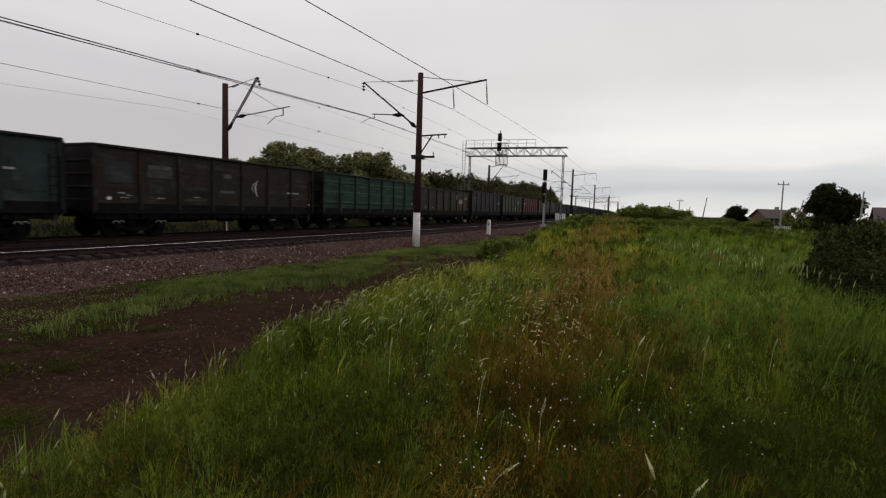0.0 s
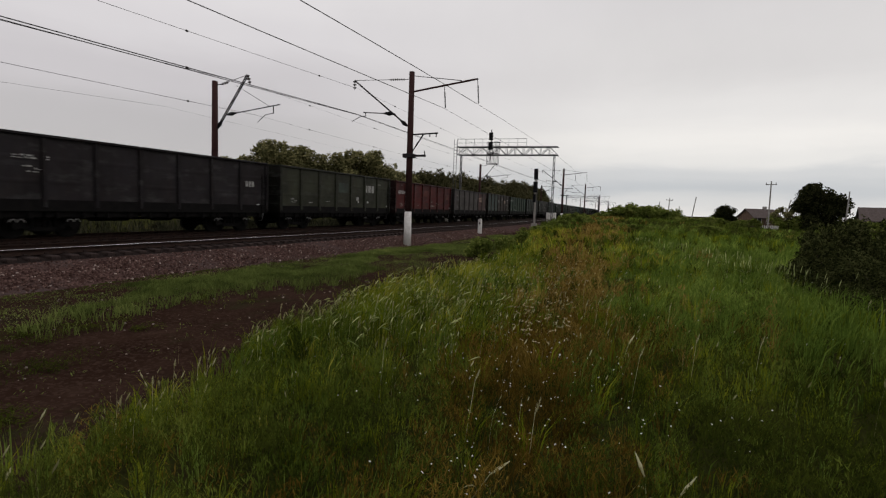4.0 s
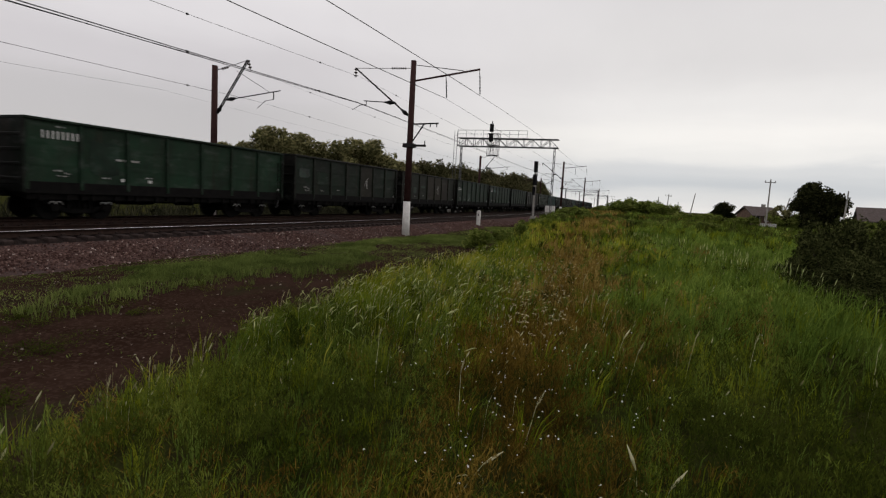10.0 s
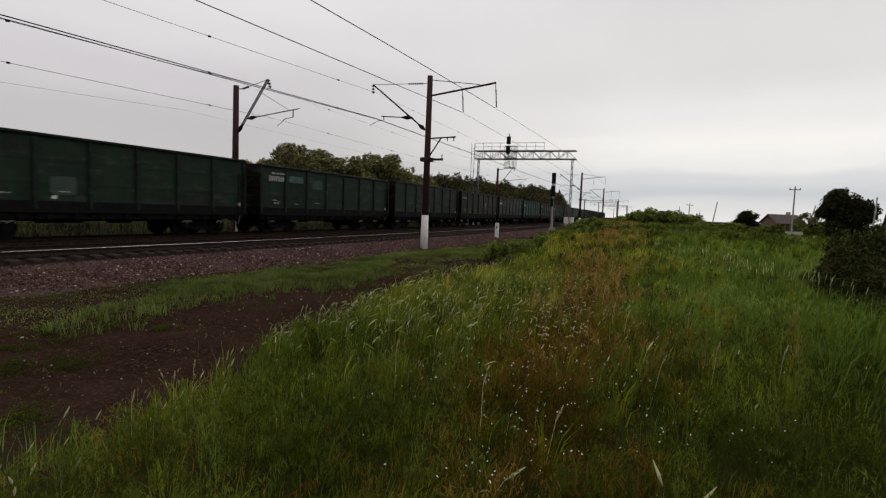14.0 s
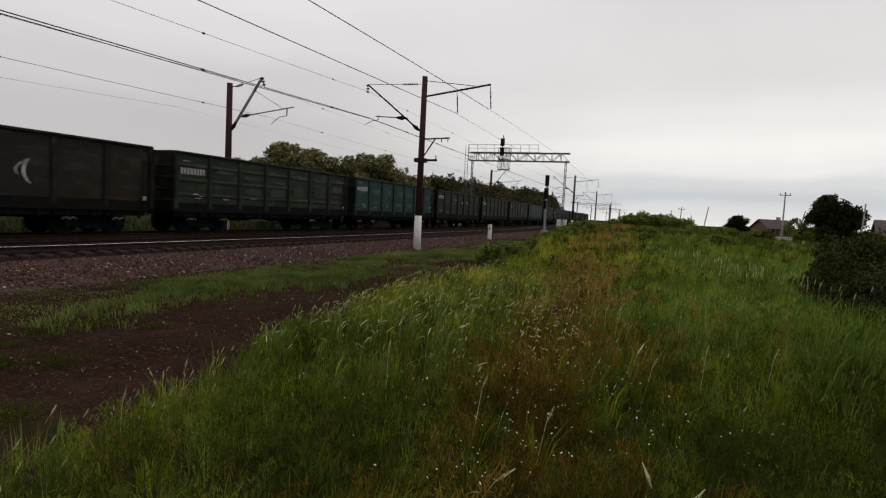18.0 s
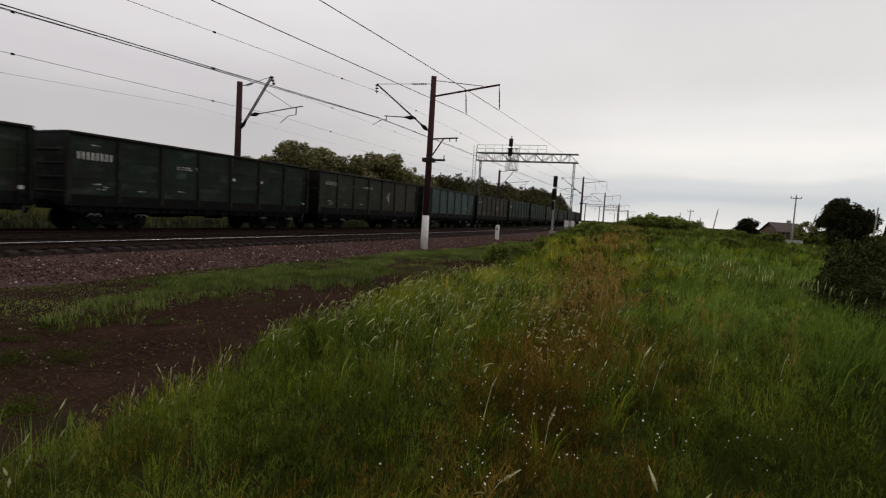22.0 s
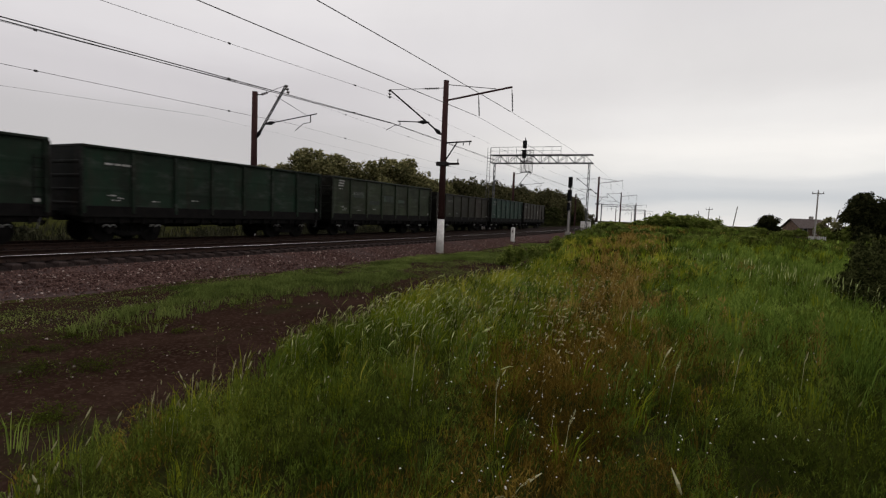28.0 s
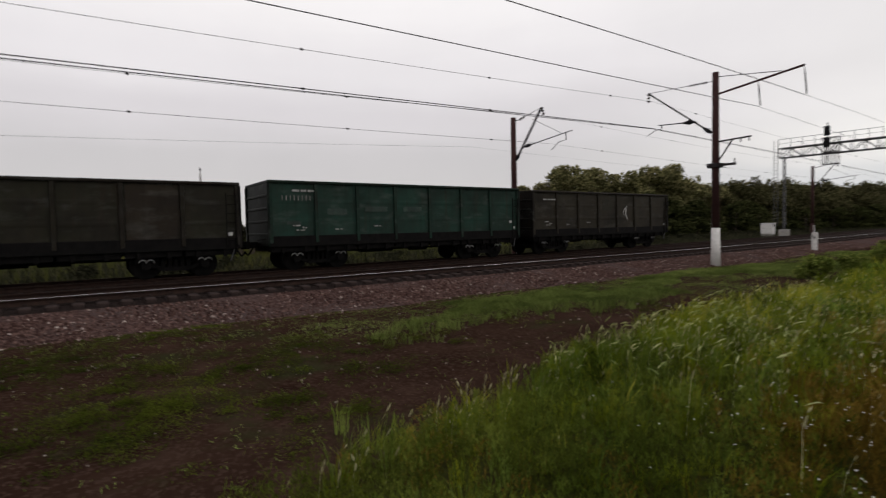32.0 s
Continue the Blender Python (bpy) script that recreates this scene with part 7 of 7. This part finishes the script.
def build_heads():
    rng = np.random.default_rng(5)
    s = rng.uniform(-1, 16, 260)
    x, y = line_np(edge_off(s) + rng.normal(0.3, 0.35, len(s)), s)
    x2, y2 = scatter(rng, 3.2, 22.0, 1.6, -30, 60)
    off, s2 = offset_np(x2, y2)
    ok = off > edge_off(s2) + 0.2
    x3, y3 = rng.normal(-3.4, 0.9, 420), rng.normal(8.6, 2.0, 420)
    x4, y4 = rng.normal(-2.4, 0.9, 160), rng.normal(5.4, 0.9, 160)
    x, y = np.r_[x, x2[ok], x3, x4], np.r_[y, y2[ok], y3, y4]
    edge = np.arange(len(x)) < 260
    v, f, n = seed_heads(rng, x, y, rng.uniform(0.30, 0.48, len(x)), rng.uniform(0.03, 0.065, len(x)) * np.where(edge, 1.5, 1.0))
    tagged(part_of("seed_heads", mesh_np("seed_heads", v, f, n), M_SEED), "pale feathery grass seed heads on thin stalks", "seed heads", kind="stuff")
    # small white meadow flowers
    x, y = scatter(rng, 2.2, 14.0, 70.0, -28, 45)
    keep = rng.random(len(x)) < np.clip(0.012 + 0.12 * np.exp(-((x + 0.10 * y + 0.45) / 0.5) ** 2) * (wave(1.5 * x, 1.7 * y, 8.0) > -0.3) * np.exp(-((y - 4.2) / 1.6) ** 2) + 0.04 * (wave(2.5 * x, 2.1 * y, 3.0) > 0.6), 0, 1)
    off, s2 = offset_np(x, y)
    keep &= off > edge_off(s2) + 0.6
    x, y = x[keep], y[keep]
    for gx, gy, ax, ay, count in ((-0.95, 4.3, 0.36, 0.50, 55), (-0.82, 2.75, 0.26, 0.42, 55), (0.0, 3.35, 0.28, 0.20, 18), (-1.3, 3.5, 0.3, 0.3, 14), (-2.0, 3.3, 0.5, 0.4, 14)):
        x, y = np.r_[x, rng.normal(gx, ax, count)], np.r_[y, rng.normal(gy, ay, count)]
    m = len(x)
    z = ground_z(x, y) + rng.uniform(0.22, 0.42, m)
    r = rng.uniform(0.0035, 0.0070, m)
    k = np.arange(7) / 7 * 2 * np.pi
    tilt = rng.normal(0, 0.35, (m, 2))
    vx = x[:, None] + r[:, None] * np.cos(k)
    vy = y[:, None] + r[:, None] * np.sin(k)
    vz = z[:, None] + tilt[:, :1] * r[:, None] * np.cos(k) + tilt[:, 1:] * r[:, None] * np.sin(k)
    v = np.concatenate([np.stack([vx, vy, vz], -1), np.stack([x, y, z + 0.006], -1)[:, None]], 1)
    tri = np.array([[i, (i + 1) % 7, 7] for i in range(7)])
    f = (np.arange(m)[:, None, None] * 8 + tri[None]).reshape(-1)
    tagged(part_of("white_flowers", mesh_np("white_flowers", v.reshape(-1, 3), f, np.full(m * 7, 3)), M_PETAL), "small white meadow flowers among the grass", "flowers", kind="stuff")


def plumes():
    """Pale nodding grass plumes that catch the light: each a bent stalk with a tapering one-sided head."""
    rng = np.random.default_rng(33)
    xs, ys, hs, ls = [], [], [], []
    for gx, gy, ax, ay, count in ((-3.3, 6.2, 0.75, 1.0, 95), (-2.7, 5.0, 0.55, 0.6, 55), (-3.6, 4.6, 0.4, 0.5, 45), (-4.6, 6.3, 0.5, 0.9, 60), (-2.3, 3.8, 0.4, 0.35, 14), (-4.2, 9.0, 0.9, 1.4, 80)):
        xs.append(rng.normal(gx, ax, count))
        ys.append(rng.normal(gy, ay, count))
        hs.append(rng.uniform(0.36, 0.54, count))
        ls.append(rng.uniform(0.035, 0.079, count))
    # taller spikes along the brow above the damp hollow
    f = rng.random(170)
    xs.append(np.interp(f, [0, 0.3, 0.55, 0.8, 1], [-1.9, -0.04, 1.08, 1.78, 2.25]) + rng.normal(0, 0.35, 170))
    ys.append(np.interp(f, [0, 0.3, 0.55, 0.8, 1], [22.6, 18.1, 14.4, 12.8, 11.1]) + rng.normal(0, 0.5, 170))
    hs.append(rng.uniform(0.42, 0.60, 170))
    ls.append(rng.uniform(0.085, 0.13, 170))
    x, y, h, le = (np.concatenate(a) for a in (xs, ys, hs, ls))
    off, s = offset_np(x, y)
    ok = off > edge_off(s) + 0.1
    x, y, h, le = x[ok], y[ok], h[ok], le[ok]
    n, z = len(x), ground_z(x, y)
    a = rng.normal(0.3, 1.2, n)
    cx, cy = np.cos(a), np.sin(a)
    wide = np.where(le > 0.08, 0.0095, 0.0062) * rng.uniform(0.6, 1.3, n)
    bow = np.where(le > 0.08, 0.12, rng.uniform(0.05, 0.65, n))
    slack = np.where(le > 0.08, 0.25, 1.0)
    # centre line: up the stalk, then over in an arc
    steps = [(0.0, 0.0, 0.0, 0.10), (0.10, 0.0, 0.75, 0.10), (0.16, 0.0, 1.0, 0.12), (0.19, 0.35, 1.0, 0.9), (0.22, 0.75, 0.995, 1.0), (0.25, 1.10, 0.985, 0.7), (0.28, 1.35, 0.965, 0.1)]
    rings = []
    for lean, run, up, fat in steps:
        reach = lean * h * slack + run * le * bow
        px, py = x + cx * reach, y + cy * reach
        pz = z + (1 - (1 - up) * slack) * h + run * le * (1.0 - 0.6 * bow) if run or up == 1.0 else z + up * h
        r = fat * wide
        rings.append(np.stack([np.stack([px - cy * r, py + cx * r, pz], -1), np.stack([px, py, pz + r], -1), np.stack([px + cy * r, py - cx * r, pz], -1), np.stack([px, py, pz - r], -1)], 1))
    v = np.stack(rings, 1)
    idx = np.arange(28).reshape(7, 4)
    q = np.stack([idx[:-1], np.roll(idx[:-1], -1, 1), np.roll(idx[1:], -1, 1), idx[1:]], -1).reshape(-1)
    f = (np.arange(n)[:, None] * 28 + q[None]).reshape(-1)
    tagged(part_of("grass_plumes", mesh_np("grass_plumes", v.reshape(-1, 3), f, np.full(n * 24, 4)), M_PLUME), "pale nodding grass plumes above the meadow grass", "grass plumes", kind="stuff")


def umbels():
    """Cream flower heads in loose groups along the dry strip."""
    rng = np.random.default_rng(15)
    groups = [(-1.12, 5.0, 0.16), (-1.57, 6.0, 0.20), (-1.64, 7.4, 0.25), (-1.85, 9.8, 0.4), (-1.9, 9.5, 0.5), (-2.2, 12.8, 0.6), (-2.0, 10.3, 0.5), (-2.1, 8.5, 0.4), (-2.1, 7.4, 0.35), (-1.5, 6.2, 0.3), (-2.6, 11.6, 0.5), (-3.4, 14.0, 0.6), (-1.2, 5.0, 0.22), (-1.45, 6.6, 0.25), (-2.3, 10.9, 0.6)]
    verts = []
    for gx, gy, gr in groups:
        for _ in range(int(rng.integers(7, 16))):
            a, r = rng.uniform(0, 6.283), 1.5 * gr * math.sqrt(rng.random())
            x, y = gx + r * math.cos(a), gy + 1.6 * r * math.sin(a)
            z = float(ground_z(x, y)) + rng.uniform(0.34, 0.52)
            spread = rng.uniform(0.010, 0.026)
            for _ in range(11):
                b, q = rng.uniform(0, 6.283), spread * math.sqrt(rng.random())
                c = np.array([x + q * math.cos(b), y + q * math.sin(b), z - q * rng.uniform(-0.4, 0.8)])
                d = rng.uniform(0.003, 0.006)
                verts += [c + (-d, -d, 0), c + (d, -d, 0.002), c + (d, d, 0), c + (-d, d, 0.003)]
    n = len(verts) // 4
    tagged(part_of("cream_umbels", mesh_np("cream_umbels", np.array(verts), np.arange(n * 4), np.full(n, 4)), M_CREAM), "cream flower umbels among the dry grass", "flowers", kind="stuff")


build_grass()
build_heads()
umbels()
plumes()


# single tufts and stalks that sway in the wind
SWAYING = []


def tuft_mesh(seed, count, h, w):
    rng = np.random.default_rng(seed)
    a = rng.uniform(0, 6.283, count)
    r = 0.05 * np.sqrt(rng.random(count))
    zero = np.zeros(count)
    v, f, n = blades(rng, r * np.cos(a), r * np.sin(a), h * rng.uniform(0.55, 1.1, count), w * rng.uniform(0.6, 1.5, count), 0.5, z=zero, a=a)
    return mesh_np("blades", v, f, n)


def head_mesh(h, length):
    """One stalk with a plump feathery head."""
    bm = rod(bmesh.new(), (0, 0, 0), (0.03 * h, 0, h), 0.0022, 0.0012, 5)
    for k in range(26):
        f = k / 25
        a = k * 2.4
        r = length * 0.11 * math.sin(math.pi * (0.08 + 0.9 * f))
        c = Vector((0.03 * h + 0.25 * length * f, 0, h - 0.02 + length * f))
        bar(bm, c, c + Vector((r * math.cos(a), r * math.sin(a), length * 0.10)), 0.004, 0.002)
    return bm


def build_swaying():
    rng = random.Random(12)
    tufts = [tuft_mesh(60 + k, 34, 0.34 + 0.05 * k, 0.0055) for k in range(3)]
    for me in tufts:
        me.materials.append(M_GRASS)
    heads = [shared("stalk", head_mesh(h, le), M_SEED) for h, le in ((0.42, 0.10), (0.50, 0.08), (0.36, 0.11))]
    for k in range(44):
        s = rng.uniform(1.0, 13.0)
        off = float(edge_off(s)) + rng.uniform(0.3, 0.75) if k % 2 else rng.uniform(-5.0, 2.5)
        p, _ = line(off, s if k % 2 else rng.uniform(3.0, 9.0))
        p.z = float(ground_z(p.x, p.y)) - 0.02
        base = Matrix.Translation(p) @ pose(0, 0, 0, 0, rng.uniform(0, 8), rng.uniform(-40, 40))
        t = thing("grass_tuft", "swaying green grass tuft with a pale seed head", "grass tuft", "swaying grass tufts", base)
        part_of("foliage", tufts[k % 3], None, t)
        part_of("seed_stalk", heads[k % 3], None, t, "pale feathery seed head on a stalk")
        SWAYING.append((t, base))


build_swaying()


def dry_stalk(x, y, h, turn, tilt):
    """A pale withered stalk with two drooping leaves and a long head."""
    m = thing("dry_stalk", "pale withered stalk with drooping leaves in the grass", "dry stalk", "dry stalks", Matrix.Translation((x, y, float(ground_z(x, y)))) @ pose(0, 0, 0, 0, tilt, turn))
    part("stem", rod(bmesh.new(), (0, 0, -0.03), (0, 0, h), 0.004, 0.002, 6), M_SEED, m)
    part("seed_head", rod(rod(bmesh.new(), (0, 0, h), (0.02, 0, h + 0.05), 0.003, 0.010, 6), (0.02, 0, h + 0.05), (0.05, 0, h + 0.12), 0.010, 0.002, 6), M_SEED, m)
    for k, (z, side) in enumerate(((0.72, 1), (0.55, -1))):
        bm = bmesh.new()
        rows = [[bm.verts.new((side * q * 0.09, e * 0.008 * math.sin(math.pi * (0.08 + 0.9 * q)), h * z + 0.09 * q - 0.13 * q * q + e * e * 0.002)) for e in (-1, 0, 1)] for q in (0.0, 0.25, 0.5, 0.75, 1.0)]
        for a, b in zip(rows, rows[1:]):
            for c in (0, 1):
                bm.faces.new((a[c], a[c + 1], b[c + 1], b[c]))
        part("leaf", bm, M_SEED, m)


for x, y, h, turn, tilt in ((-0.06, 2.76, 0.24, 150, 8), (0.03, 2.69, 0.22, 20, 12), (-0.95, 2.45, 0.24, 40, 38), (-0.47, 5.2, 0.34, 60, 25)):
    dry_stalk(x, y, h, turn, tilt)


def build_pebbles():
    """Pale stones strewn over the dirt road."""
    rng = np.random.default_rng(9)
    s = rng.uniform(-16, 34, 2000)
    o = XN + 3.6 + rng.random(len(s)) ** 1.3 * 8.5
    ok = o < edge_off(s) + 0.2
    s, o = s[ok], o[ok]
    x, y = line_np(o, s)
    n = len(s)
    z = ground_z(x, y) + 0.012
    r = 0.005 + 0.014 * rng.random(n) ** 2.5
    base = np.array([(-1, -1, -0.6), (1, -1, -0.6), (1, 1, -0.6), (-1, 1, -0.6), (-0.6, -0.5, 0.7), (0.7, -0.6, 0.6), (0.5, 0.6, 0.8), (-0.6, 0.6, 0.5)])
    v = base[None] * r[:, None, None] * rng.uniform(0.6, 1.3, (n, 8, 3)) + np.stack([x, y, z], -1)[:, None]
    quads = np.array([(4, 5, 6, 7), (0, 1, 5, 4), (1, 2, 6, 5), (2, 3, 7, 6), (3, 0, 4, 7)])
    f = (np.arange(n)[:, None, None] * 8 + quads[None]).reshape(-1)
    tagged(part_of("pebbles", mesh_np("pebbles", v.reshape(-1, 3), f, np.full(n * 5, 4)), M_PEBBLE), "pale pebbles strewn on the dirt road", "pebbles", kind="stuff")


build_pebbles()

motions()
